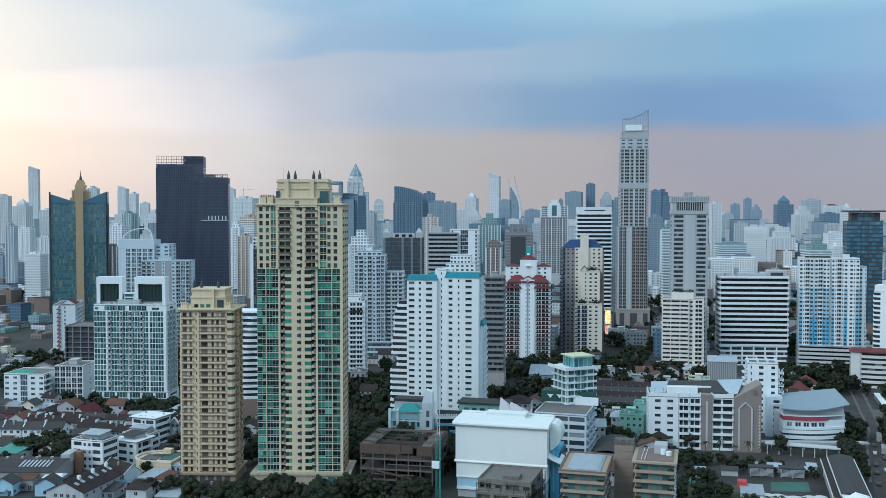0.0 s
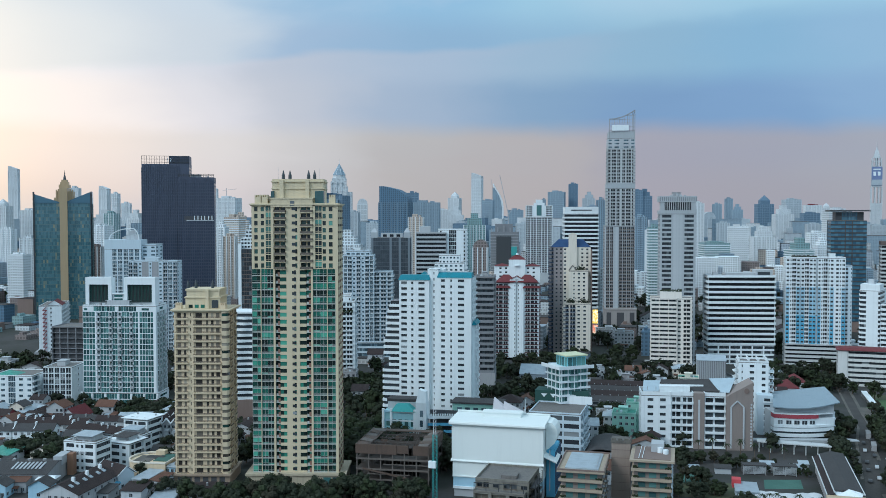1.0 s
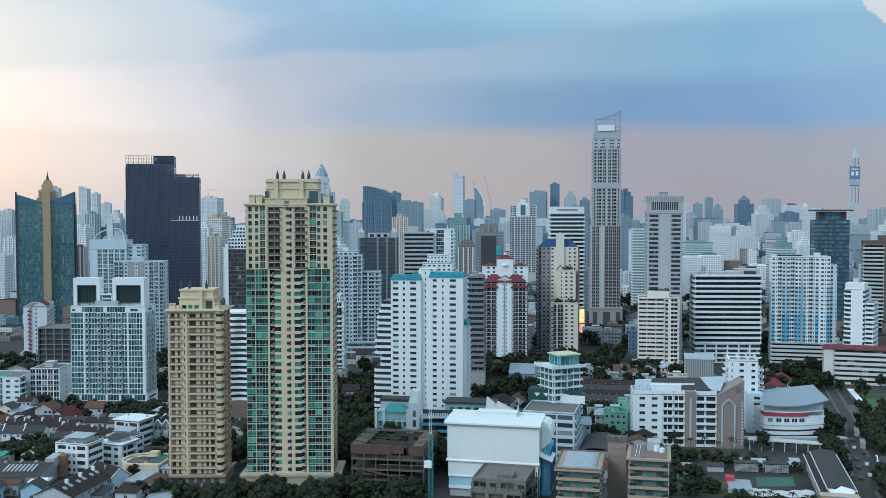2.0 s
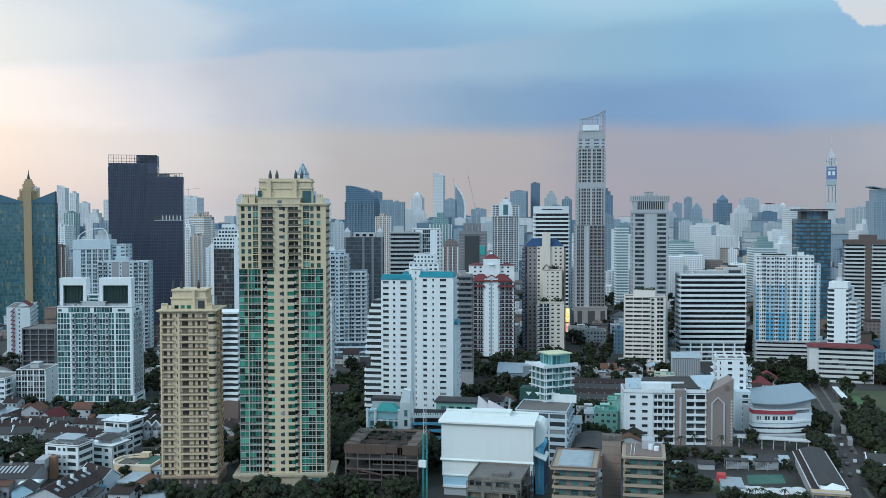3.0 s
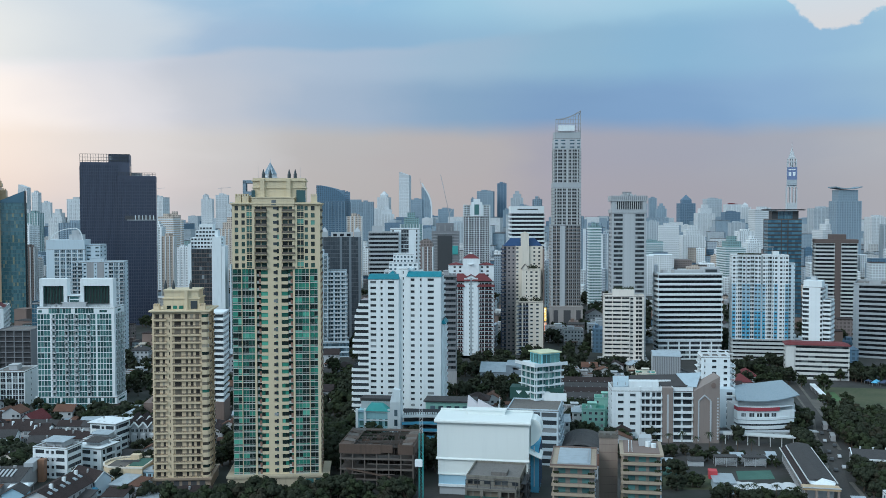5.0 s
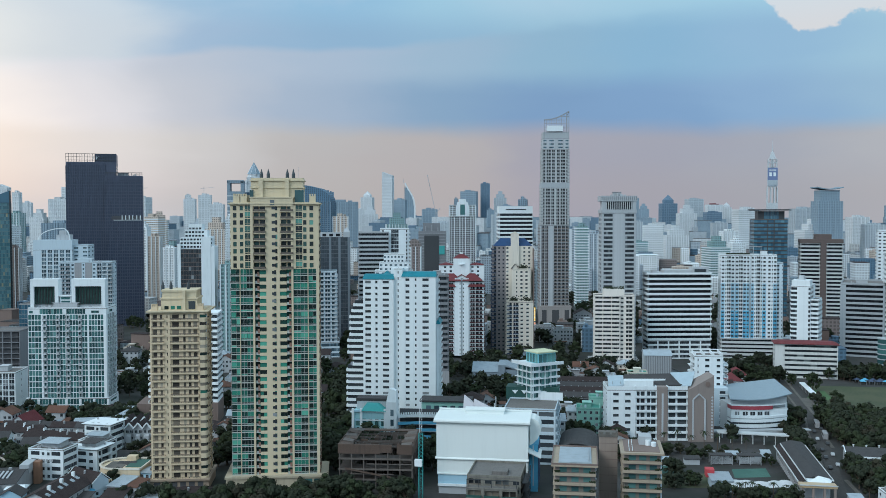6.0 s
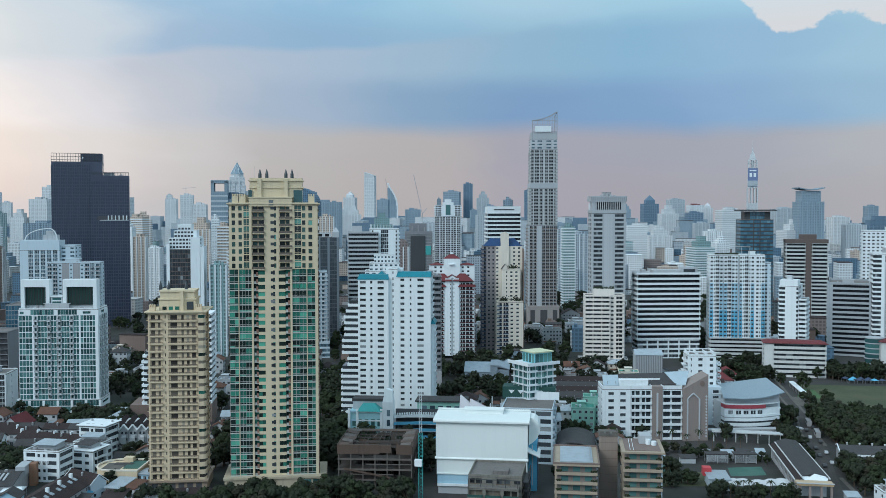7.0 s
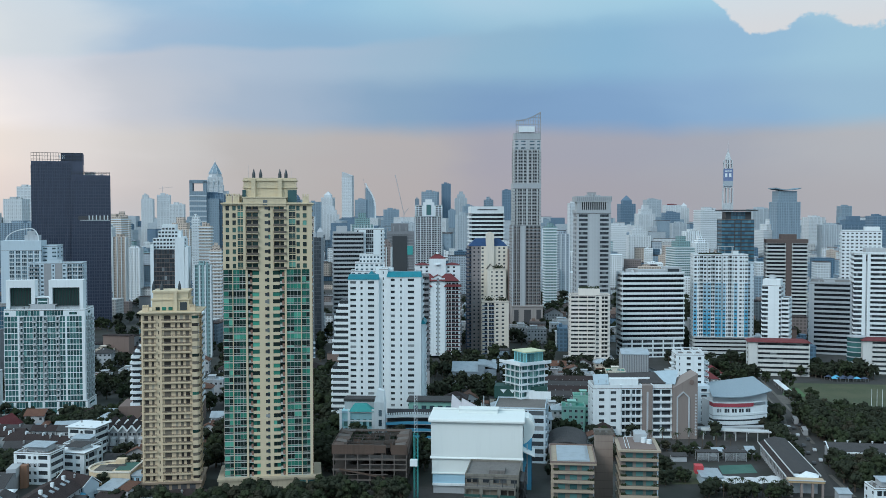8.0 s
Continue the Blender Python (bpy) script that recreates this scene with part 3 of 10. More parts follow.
def gable(root, name, x0, y0, x1, y1, z0, z1, m, along="x", eave=0.5, wall=None):
    b = Mesh()
    a0, b0, a1, b1 = x0 - eave, y0 - eave, x1 + eave, y1 + eave
    t = 0.18
    if along == "x":
        c = (y0 + y1) / 2
        for p, q in (((b0, z0 - 0.2), (c, z1)), ((c, z1), (b1, z0 - 0.2))):
            b.hull([(a0, p[0], p[1]), (a1, p[0], p[1]), (a1, q[0], q[1]), (a0, q[0], q[1])], [(a0, p[0], p[1] + t), (a1, p[0], p[1] + t), (a1, q[0], q[1] + t), (a0, q[0], q[1] + t)])
    else:
        c = (x0 + x1) / 2
        for p, q in (((a0, z0 - 0.2), (c, z1)), ((c, z1), (a1, z0 - 0.2))):
            b.hull([(p[0], b0, p[1]), (p[0], b1, p[1]), (q[0], b1, q[1]), (q[0], b0, q[1])], [(p[0], b0, p[1] + t), (p[0], b1, p[1] + t), (q[0], b1, q[1] + t), (q[0], b0, q[1] + t)])
    ob = part(name, b, m, root)
    if wall:
        g = Mesh()
        if along == "x":
            g.hull([(x0, y0, z0), (x0, y1, z0), (x0, c, z1 - 0.05)], [(x1, y0, z0), (x1, y1, z0), (x1, c, z1 - 0.05)])
        else:
            g.hull([(x0, y0, z0), (x1, y0, z0), (c, y0, z1 - 0.05)], [(x0, y1, z0), (x1, y1, z0), (c, y1, z1 - 0.05)])
        part("gable_wall", g, wall, root)
    return ob


def spires(root, places, z, h, r):
    for x, y in places:
        b = Mesh()
        b.tube(x, y, z, z + h * 0.45, r, r * 0.95, 8)
        b.tube(x, y, z + h * 0.45, z + h, r * 0.95, 0.08, 8)
        part("spire", b, SPIRE, root)


# ---- gold tower with green glass ----
def gold_tower():
    r = thing("residential_tower", "tall cream-gold apartment tower with green glass bays and dark roof spires", "tower", -197.7, 370.7, 15.7)
    m = (CREAM, WING, paint("red_brown_louvre", (0.27, 0.16, 0.12), stain=0.4), paint("pale_slab_edge", (0.47, 0.49, 0.46), stain=0.3))
    w, d = 36.9, 18.0
    b = Mesh()
    b.box(-2.5, -2.5, 0, w + 3.0, d + 2, 4.6)
    b.box(-3.0, -3.0, 4.6, w + 3.5, d + 2.5, 5.5)
    part("podium", b, paint("soiled_cream_stone", (0.46, 0.40, 0.29), stain=0.7), r)
    for x in (30.5, 34.5):
        block(r, "podium_window", x, -2.6, 0.8, x + 3.2, -2.48, 4.0, WINT)
    lower = "G2.1 G1.5 p.3 G2.5 G2.5 p.8 x1.9 r2.7 s2.6 n2.0 s.9 r2.7 x2.0 p.8 G2.9 G2.9 p.3 G1.8 G1.4 s1.1"
    upper = "s.7 w2.0 s.6 w1.9 s.3 G2.4 p.9 k4.6 s3.2 n1.9 s.7 k4.9 p.9 G2.6 w1.9 s.5 w2.2 s1.7"
    side = "s1 c2.4 s1.2 w2 s1.2 c2.4 s1.2 w2 s1.2 c2.4 s1"
    top = storeys(r, w, d, 5.5, 3.03, 29, lower, side, side, "w1 s1 w1 s1 w1", m, parapet=0, single=16, split=1.45, sill=0.75, head=2.5)
    top = storeys(r, w, d, 93.37, 3.03, 9, upper, side, side, "w1 s1 w1 s1 w1", (CREAM, WINU, RAILD, CREAM), parapet=0.9, single=9, split=1.2, name="upper_storey", sill=0.55, head=2.45)
    cornice(r, 0, 0, w, d, top + 0.2, CREAM, 1.0, 0.9)
    b = Mesh()
    b.box(8.3, -0.55, 93.4, 9.3, 0, 123.4)
    b.box(25.2, -0.55, 93.4, 26.2, 0, 123.4)
    b.box(8.3, -0.7, 119.9, 26.2, 3.0, 123.4)
    b.box(8.0, -0.95, 123.4, 26.5, 3.2, 123.9)
    part("front_bay", b, CREAM, r)
    for k in range(38):
        block(r, "landing_window", 17.2, -0.10, 6.5 + k * 3.03, 18.9, 0.02, 7.7 + k * 3.03, WIN)
    block(r, "stair_window", 16.6, -0.80, 120.4, 18.4, -0.72, 122.6, WIN)
    b = Mesh()
    b.box(8.4, 3.2, 121, 30.4, 14.5, 130.6)
    b.box(8.0, 2.8, 127.6, 30.8, 14.9, 128.1)
    b.box(7.9, 2.7, 130.6, 30.9, 15.0, 131.1)
    b.box(8.4, 3.2, 131.1, 30.4, 14.5, 132.0)
    for x in (11.6, 22.6):
        b.box(x, 2.2, 121, x + 1.8, 3.2, 131.6)
    part("crown", b, CREAM, r)
    block(r, "crown_window", 7.9, 2.6, 121.5, 9.4, 6.0, 126.8, WINT)
    block(r, "crown_window", 26.8, 2.6, 121.5, 30.6, 6.0, 126.8, WINT)
    for x in (1.2, 4.2, 33.0):
        b = Mesh()
        b.box(x, 1.0, 121.4, x + 2.6, 3.8, 124.2)
        for k in range(3):
            b.box(x + k * 1.0, 1.0, 124.2, x + k * 1.0 + 0.55, 3.8, 125.2)
        part("turret", b, CREAM, r)
    block(r, "plant_room", 5.2, 4.0, 121.3, 8.0, 9.0, 124.6, CREAM2)
    spires(r, ((12.4, 8), (15.3, 8), (23.4, 8), (26.0, 8)), 132.0, 4.0, 0.75)
    b = Mesh()
    b.tube(10.2, 8, 132, 137.5, 0.06, 0.03, 5)
    b.tube(28.2, 8, 132, 137.0, 0.06, 0.03, 5)
    part("antenna", b, STEEL, r)
    return r


# ---- tan tower beside it ----
def tan_tower():
    r = thing("residential_tower", "tan apartment tower with long balconies and stepped crown", "tower", -229.8, 361.2, 15.7)
    m = (CREAM2, WINC, RAILD, CREAM2)
    w, d = 22.4, 20.0
    b = Mesh()
    b.box(-0.6, -0.4, 0, w + 1.2, d + 1, 4.2)
    b.box(-1.2, -1.4, 4.2, w + 1.8, d + 1.5, 5.0)
    part("podium", b, paint("brown_stone_base", (0.34, 0.26, 0.19), stain=0.6), r)
    # openings are flat dark panels, their shade put into the colour
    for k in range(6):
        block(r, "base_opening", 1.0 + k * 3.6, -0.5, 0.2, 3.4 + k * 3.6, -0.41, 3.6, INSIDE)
    top = storeys(r, w, d, 5.0, 3.2, 22, "s.7 q4.6 s.5 n.9 s.7 q10.5 s2.0", "s1.2 w2.0 s1 q4 s1 w2 s1 q4 s1", "s1 k4 s1 w2 s1 k4 s1", "w1 s1 w1", m, parapet=0.9, single=22, split=1.1)
    # bevelled corner bay with green glass
    for i in range(22):
        z = 5.0 + i * 3.2
        b = Mesh()
        b.prism([(w - 1.9, -0.9), (w + 0.2, -0.6), (w + 0.9, 0.2), (w + 1.0, 2.4), (w - 1.9, 0.0)], z, z + 1.0, 0)
        b.prism([(w - 1.8, -0.7), (w + 0.1, -0.45), (w + 0.7, 0.3), (w + 0.8, 2.2), (w - 1.8, 0.0)], z + 1.0, z + 2.3, 1)
        b.prism([(w - 1.9, -0.9), (w + 0.2, -0.6), (w + 0.9, 0.2), (w + 1.0, 2.4), (w - 1.9, 0.0)], z + 2.3, z + 3.2, 0)
        part("corner_bay", b, [CREAM2, WING if (i * 7) % 5 == 2 else WINC], r)
    cornice(r, 0, 0, w + 0.6, d, top + 0.2, CREAM, 1.0, 1.3)
    b = Mesh()
    b.box(4.0, 3.5, top, 19.0, 16, top + 5.2)
    b.box(3.6, 3.1, top + 5.2, 19.4, 16.4, top + 5.8)
    b.box(4.4, 3.9, top + 5.8, 18.6, 15.6, top + 8.4)
    b.box(4.0, 3.5, top + 8.4, 19.0, 16.0, top + 9.2)
    b.box(12.8, 2.6, top, 14.2, 3.6, top + 9.0)
    part("crown", b, CREAM, r)
    for x in (5.4, 8.0, 10.6):
        block(r, "crown_window", x, 3.38, top + 1.0, x + 1.7, 3.48, top + 2.4, WING)
    block(r, "crown_window", 15.4, 3.3, top + 1.0, 18.2, 3.45, top + 4.4, WIN)
    for x in (0.4, 19.4):
        b = Mesh()
        b.box(x, 0.8, top, x + 2.5, 3.3, top + 2.4)
        for k in range(3):
            b.box(x + k * 0.9, 0.8, top + 2.4, x + k * 0.9 + 0.5, 3.3, top + 3.4)
        part("turret", b, CREAM2, r)
    spires(r, ((3.8, 9), (7.2, 9), (14.5, 9)), top + 8.8, 4.2, 0.7)
    return r


# ---- teal-glass slab with two roof frames ----
def teal_slab():
    r = thing("residential_tower", "white apartment slab with teal windows and two white roof frames", "tower", -379.2, 501.0, 13)
    m = (WHITE, WINT, WHITE2, WHITE)
    w, d = 45.5, 19.0
    storeys(r, w + 3, d, 0.0, 3.6, 2, "g1 t.2 " * 6, "w1", "w1", mats=m, ox=-1.5, oy=-1.5, name="podium_storey", parapet=0.8)
    top = storeys(r, w, d, 7.2, 3.33, 15, "F7 t1.0 k2 F5 k2 F3 v.5 k2 F4.5 k2 F3 s.8 F8 t1.6", "t1 F3 k2 F3 k2 F3 k2 t1", "t1 F3 k2 F3 k2 t1", mats=m, parapet=0, single=15, split=1.7)
    top = storeys(r, w, d, top, 3.33, 1, "w3 s3 g12 s2 g10 s2 w6 s3", "t1 w2 t1", "t1 w2 t1", mats=m, parapet=1.0, name="upper_storey")
    for x0, x1 in ((-0.6, 15.8), (23.6, 43.2)):
        b = Mesh()
        z0, z1 = top, 77.9
        b.box(x0, 5.5, z0, x0 + 2.1, 12, z1)
        b.box(x1 - 2.1, 5.5, z0, x1, 12, z1)
        b.box(x0 + 2.1, 5.5, z1 - 4.4, x1 - 2.1, 12, z1)
        b.box(x0 + 2.1, 8.5, z0, x1 - 2.1, 12, z1 - 4.4)
        part("roof_frame", b, WHITE, r, "white roof frame")
        n = int((x1 - x0 - 4.2) / 0.9)
        for i in range(n):
            x = x0 + 2.3 + i * 0.9
            block(r, "louvre", x, 6.8, z0 + 2.4, x + 0.28, 7.2, z1 - 4.4, DKGREEN)
        # dark backing paints the shade behind the louvres
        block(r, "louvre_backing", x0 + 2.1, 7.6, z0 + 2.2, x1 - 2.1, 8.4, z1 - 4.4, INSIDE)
    b = Mesh()
    b.box(16.5, 6.5, top, 23.0, 10, top + 7.5)
    b.box(16.0, 5.5, top + 7.0, 23.5, 10.5, top + 7.6)
    part("link_bridge", b, WHITE, r)
    for k in range(3):
        block(r, "link_window", 17.2, 6.38, top + 0.8 + k * 2.2, 22.4, 6.48, top + 2.2 + k * 2.2, WINT)
    rooftop(r, 1, 1, w - 1, 5, top + 0.3, 3, dense=6)
    return r


# ---- black tower ----
def black_tower():
    r = thing("office_tower", "black-clad tower in two steps with open steel roof screen", "tower", -591.2, 886.0, 26)
    for x0, y0, x1, y1, z1, seed in ((0.0, 4.0, 49.0, 36.0, 170.0, 1), (38.0, 0.0, 75.0, 33.0, 156.0, 2)):
        b = Mesh()
        b.box(x0, y0, 0, x1, y1, z1)
        part("shaft", b, BLACKP, r)
        n = int((x1 - x0) / 2.2)
        for i in range(n + 1):
            x = x0 + (x1 - x0) * i / n
            if x0 > 0 or x < 38.5:
                block(r, "fin", x - 0.28, y0 - 0.6, 2, x + 0.28, y0, z1 - 1 - (3 if i % 5 == 0 else 0), BLACKP)
        g = Mesh()
        for k in range(int(z1 / 3.4) - 1):
            for i in range(n):
                xa, xb = x0 + (x1 - x0) * i / n + 0.3, x0 + (x1 - x0) * (i + 1) / n - 0.3
                if x0 > 0 or xb < 38.3:
                    g.quad((xa, y0 - 0.03, k * 3.4 + 1), (xb, y0 - 0.03, k * 3.4 + 1), (xb, y0 - 0.03, k * 3.4 + 3.5), (xa, y0 - 0.03, k * 3.4 + 3.5))
            for j in range(12):
                ya, yb = y0 + (y1 - y0) * j / 12 + 0.2, y0 + (y1 - y0) * (j + 1) / 12 - 0.2
                g.quad((x1 + 0.03, ya, k * 3.4 + 1), (x1 + 0.03, yb, k * 3.4 + 1), (x1 + 0.03, yb, k * 3.4 + 3.5), (x1 + 0.03, ya, k * 3.4 + 3.5))
        tagged(part("window_panes", g, WINN, r), kind="stuff")
        s = Mesh()
        for i in range(int((x1 - x0) / 2.6) + 1):
            x = x0 + i * 2.6
            s.box(x, y0, z1, x + 0.35, y0 + 0.35, z1 + (8.6 if seed == 1 else 3.2))
        for k in range(3 if seed == 1 else 2):
            s.box(x0, y0, z1 + 1.6 + k * (3.3 if seed == 1 else 1.4), x1, y0 + 0.3, z1 + 2.0 + k * (3.3 if seed == 1 else 1.4))
        part("roof_screen", s, DKSTEEL, r)
        if seed == 2:
            rooftop(r, x0 + 3, y0 + 3, x1 - 3, y1 - 6, z1, 5, GREYC, 10)
    block(r, "plant_room", 28, 5, 170.0, 49.0, 34, 178.6, BLACKP)
    sign = Mesh()
    for x in (26.5, 29.5, 31.2):
        sign.box(x, 4.3, 172.6, x + 0.5, 4.6, 176.2)
    sign.box(29.5, 4.3, 174.2, 31.7, 4.6, 174.8)
    part("roof_sign", sign, WHITE, r)
    # no real recess: a dark slab paints the terrace's shade
    block(r, "terrace_recess", 44.0, -0.85, 110.5, 74.0, -0.62, 114.5, INSIDE)
    # lit slots of the terrace, their light given as white paint
    for x in (54.0, 57.5, 61.0, 64.5, 68.5, 72.0):
        block(r, "lit_column", x, -0.95, 110.5, x + 0.9, -0.86, 115.0, WHITE)
    block(r, "terrace_edge", 46, -1.0, 109.6, 74.5, -0.62, 110.4, WHITE2)
    return r


# ---- bronze and green glass tower with crown spire ----
def bronze_tower():
    r = thing("office_tower", "green glass tower with bronze spine and pointed crown", "tower", -725.6, 884.6, 33)
    m = (paint("petrol_panel", (0.07, 0.14, 0.155), rough=0.4, stain=0.2), WIND, GOLDP, paint("petrol_mullion", (0.13, 0.20, 0.20), rough=0.4, stain=0.2))
    w = 60.0
    storeys(r, 27, 36, 0, 3.9, 33, "g1", "g1", "g1", mats=m, oy=3, parapet=0, split=1.8)
    storeys(r, 25, 36, 0, 3.9, 33, "g1", "g1", "g1", mats=m, ox=35, oy=3, parapet=0, split=1.8)
    for x0, x1, z0, z1 in ((0, 27, 139, 130), (35, 60, 131, 142)):
        b = Mesh()
        b.hull([(x0, 2.4, 128.6), (x1, 2.4, 128.6), (x1, 39, 128.6), (x0, 39, 128.6)], [(x0, 2.4, z0), (x1, 2.4, z1), (x1, 39, z1), (x0, 39, z0)])
        part("sloped_top", b, WINA, r)
    b = Mesh()
    b.box(27.0, 0.0, 0, 35.0, 38, 146)
    b.box(23.0, 6, 128, 41.0, 34, 142)
    b.box(20.5, 8, 128, 45.0, 32, 135)
    for k, (c, z0, z1) in enumerate(((5.6, 146, 149.5), (4.4, 149.5, 152.5), (3.2, 152.5, 155))):
        b.box(31.3 - c, 18 - c * 1.6, z0, 31.3 + c, 18 + c * 1.6, z1)
    for x in (22.8, 25.0, 37.2, 39.4):
        b.box(x, 5.4, 128, x + 1.4, 7.0, 147 - abs(x - 31) * 0.4)
    part("bronze_spine", b, GOLDP, r)
    b = Mesh()
    b.tube(31.3, 18, 155, 160, 1.8, 0.8, 8)
    b.tube(31.3, 18, 160, 166, 0.6, 0.05, 8)
    part("spire", b, SPIRE, r)
    for x in (-0.5, 58.8):
        block(r, "edge_fin", x, 1.8, 0, x + 1.7, 3.6, 141, DKSTEEL)
    storeys(r, 14, 8, 0, 3.9, 30, "g1", mats=m, ox=45, oy=-4.5, parapet=0.5, split=1.8)
    return r


# ---- pale tower with arched roof frame ----
def arch_tower():
    r = thing("residential_tower", "pale blue-white stepped tower with arched roof frame", "tower", -524.6, 727.8, 17)
    m = (PALEBLUE, WINB, WHITE2, WHITE)
    t1 = storeys(r, 32, 26, 0, 3.3, 26, "s4 G2.2 s.7 G2.2 s.7 G2.2 s.7 G2.2 s.7 G2.2 s1", "G1 s.5 k1 s.5", "w1 s1", mats=m, split=1.2)
    block(r, "blank_storey", 0, 0.02, t1 + 0.3, 31.9, 20, t1 + 8.5, PALEBLUE)
    t2 = storeys(r, 12, 22, 0, 3.3, 27, "w2 s1 w2", "w2 s1 w2", mats=m, ox=32.1, oy=3, split=1.2)
    t3 = storeys(r, 42, 16, 0, 3.3, 23, "k2.6 s.5 k2.6 s.5 w2 a4 n2 a4 w2 s.5 k2.6 s.5 G2.4 s.5 k2.6", "w1 s1 w1", "w1", mats=(PALEBLUE, WINB, GREYC, WHITE), ox=28.0, oy=-24.5, split=1.2)
    b = Mesh()
    n = 14
    for i in range(n):
        a0, a1 = math.pi * (0.5 * i / n), math.pi * (0.5 * (i + 1) / n)
        b.beam((24 - 20 * math.cos(a0), 1, t1 + 8.5 + 10 * math.sin(a0)), (24 - 20 * math.cos(a1), 1, t1 + 8.5 + 10 * math.sin(a1)), 0.5)
        b.beam((24 + 6 * math.cos(a0), 1, t1 + 8.5 + 10 * math.sin(a0)), (24 + 6 * math.cos(a1), 1, t1 + 8.5 + 10 * math.sin(a1)), 0.5)
    part("arch_frame", b, WHITE, r)
    b = Mesh()
    b.box(18, 4, t1 + 8.5, 29, 14, t1 + 13)
    b.box(20, 5, t1 + 13, 26, 12, t1 + 16.5)
    part("plant_room", b, WHITE2, r)
    rooftop(r, 30, -23, 66, -10, t3 + 0.3, 9, PALEBLUE)
    return r


# ---- white block with red stair and red roof ----
def red_stair_block():
    r = thing("apartment_block", "white apartment block with red zigzag stair and red gable", "apartment block", -531.6, 650.3, 30)
    m = (WHITE, WIN, MAROON, WHITE)
    top = storeys(r, 17.4, 46, 6.0, 3.3, 11, "s2 s1.5 n1 s3", "b3 s.3 " * 9, "w1 s1", mats=m, parapet=0.6)
    for i in range(11):
        b = Mesh()
        b.box(3.0, -0.9, 6 + i * 3.3, 6.2, -0.02, 6.5 + i * 3.3)
        b.hull([(3.0, -0.9, 6.5 + i * 3.3), (3.6, -0.9, 6.5 + i * 3.3), (3.6, -0.02, 6.5 + i * 3.3), (3.0, -0.02, 6.5 + i * 3.3)], [(5.6, -0.9, 9.2 + i * 3.3), (6.2, -0.9, 9.2 + i * 3.3), (6.2, -0.02, 9.2 + i * 3.3), (5.6, -0.02, 9.2 + i * 3.3)])
        part("stair_flight", b, MAROON, r)
    gable(r, "roof", 6, 3, 17, 22, top + 0.8, top + 4.5, REDROOF, "y", wall=WHITE)
    block(r, "podium", -3, -4, 0, 26, 44, 6.0, GREYC)
    return r


# ---- wavy terraced block between the two cream towers ----
def wavy_block():
    r = thing("apartment_block", "white apartment block with wavy stepped terraces", "apartment block", -292.0, 479.5, 15)
    n, fh = 15, 3.25
    for i in range(n):
        z = 12 + i * fh
        left = max(0.0, 16.0 - (n - i) * 2.2) if i > 2 else 0.0
        b, g = Mesh(), Mesh()
        k, w = 26, 38.0
        line = [(left + (w - left) * j / k, -0.9 - 0.8 * math.sin(2 * math.pi * j / k * 3.2)) for j in range(k + 1)]
        ring = line + [(w, 18.0), (left, 18.0)]
        b.prism(ring, z, z + 1.35)
        part("terrace", b, WHITE, r)
        g.box(left + 1.0, 0.8, z + 1.35, w - 0.6, 17.4, z + fh)
        part("recessed_glazing", g, WIN, r)
    block(r, "podium", -6, -2, 0, 38, 20, 12.0, BROWN)
    b = Mesh()
    b.box(17.5, 0, 12 + n * fh, 38, 18, 12 + n * fh + 1.0)
    part("roof_slab", b, WHITE, r)
    return r


# ---- white tower with hanging garden ----
def garden_tower():
    r = thing("apartment_block", "white apartment tower with scalloped balconies and hanging garden", "apartment block", -266.0, 612.2, 17)
    m = (WHITE, WIN, WHITE2, WHITE)
    top = storeys(r, 20.0, 22, 3, 3.3, 16, "b4 s.5 b4 s1 b4 s.5 b4 s1.5", "s1 b3 s.8 b3 s.8 b3 s1 w2", "b3 s1", mats=m)
    block(r, "base", -0.5, -0.5, 0, 20.5, 22, 3.0, WHITE2)
    storeys(r, 13.0, 16, top + 0.3, 3.3, 1, "w2 s4 n1", mats=m, ox=4, oy=3, name="penthouse_storey")
    b = Mesh()
    rr = random.Random(4)
    for i in range(240):
        x, z = rr.uniform(9.5, 18.5), top - 6.9 + rr.uniform(-0.2, 1.6)
        y, s = rr.uniform(-1.5, -0.9), rr.uniform(0.25, 0.5)
        b.quad((x, y, z), (x + s, y - s * 0.3, z), (x + s, y, z + s), (x, y + s * 0.2, z + s))
    tagged(part("hanging_plants", b, LEAF2, r), kind="stuff")
    return r


# ---- pale grid tower ----
def grid_tower():
    r = thing("residential_tower", "pale blue-white tower with dense window grid", "tower", -299.1, 726.5, 17)
    m = (PALEBLUE, WINB, WHITE2, WHITE)
    top = storeys(r, 25.0, 24, 12, 3.35, 21, "s.3 G1.7 s.35 k2.1 s.35 w1.6 s.35 k2.1 s.35 w1.6 s.35 k2.1 s.35 G1.7 s.3", "k2 s.5 k2 s.5 k2 s.5 k2", "w2 " * 6, mats=m, split=1.0)
    storeys(r, 20.0, 18, top + 0.3, 3.35, 1, "w2 " * 5, "w2", mats=m, ox=2, oy=3, name="penthouse_storey")
    storeys(r, 15.0, 20, 12, 3.35, 17, "k2 s.5 k2 s.5 k2", "k2 s.5 k2", mats=m, ox=25.2, oy=2.5, split=1.0)
    storeys(r, 44.0, 26, 0, 4.0, 3, "r1", "r1", mats=m, ox=-2, oy=-1, name="podium_storey", split=1.4)
    rooftop(r, 3, 5, 20, 18, top + 4, 6, WHITE, 4)
    return r


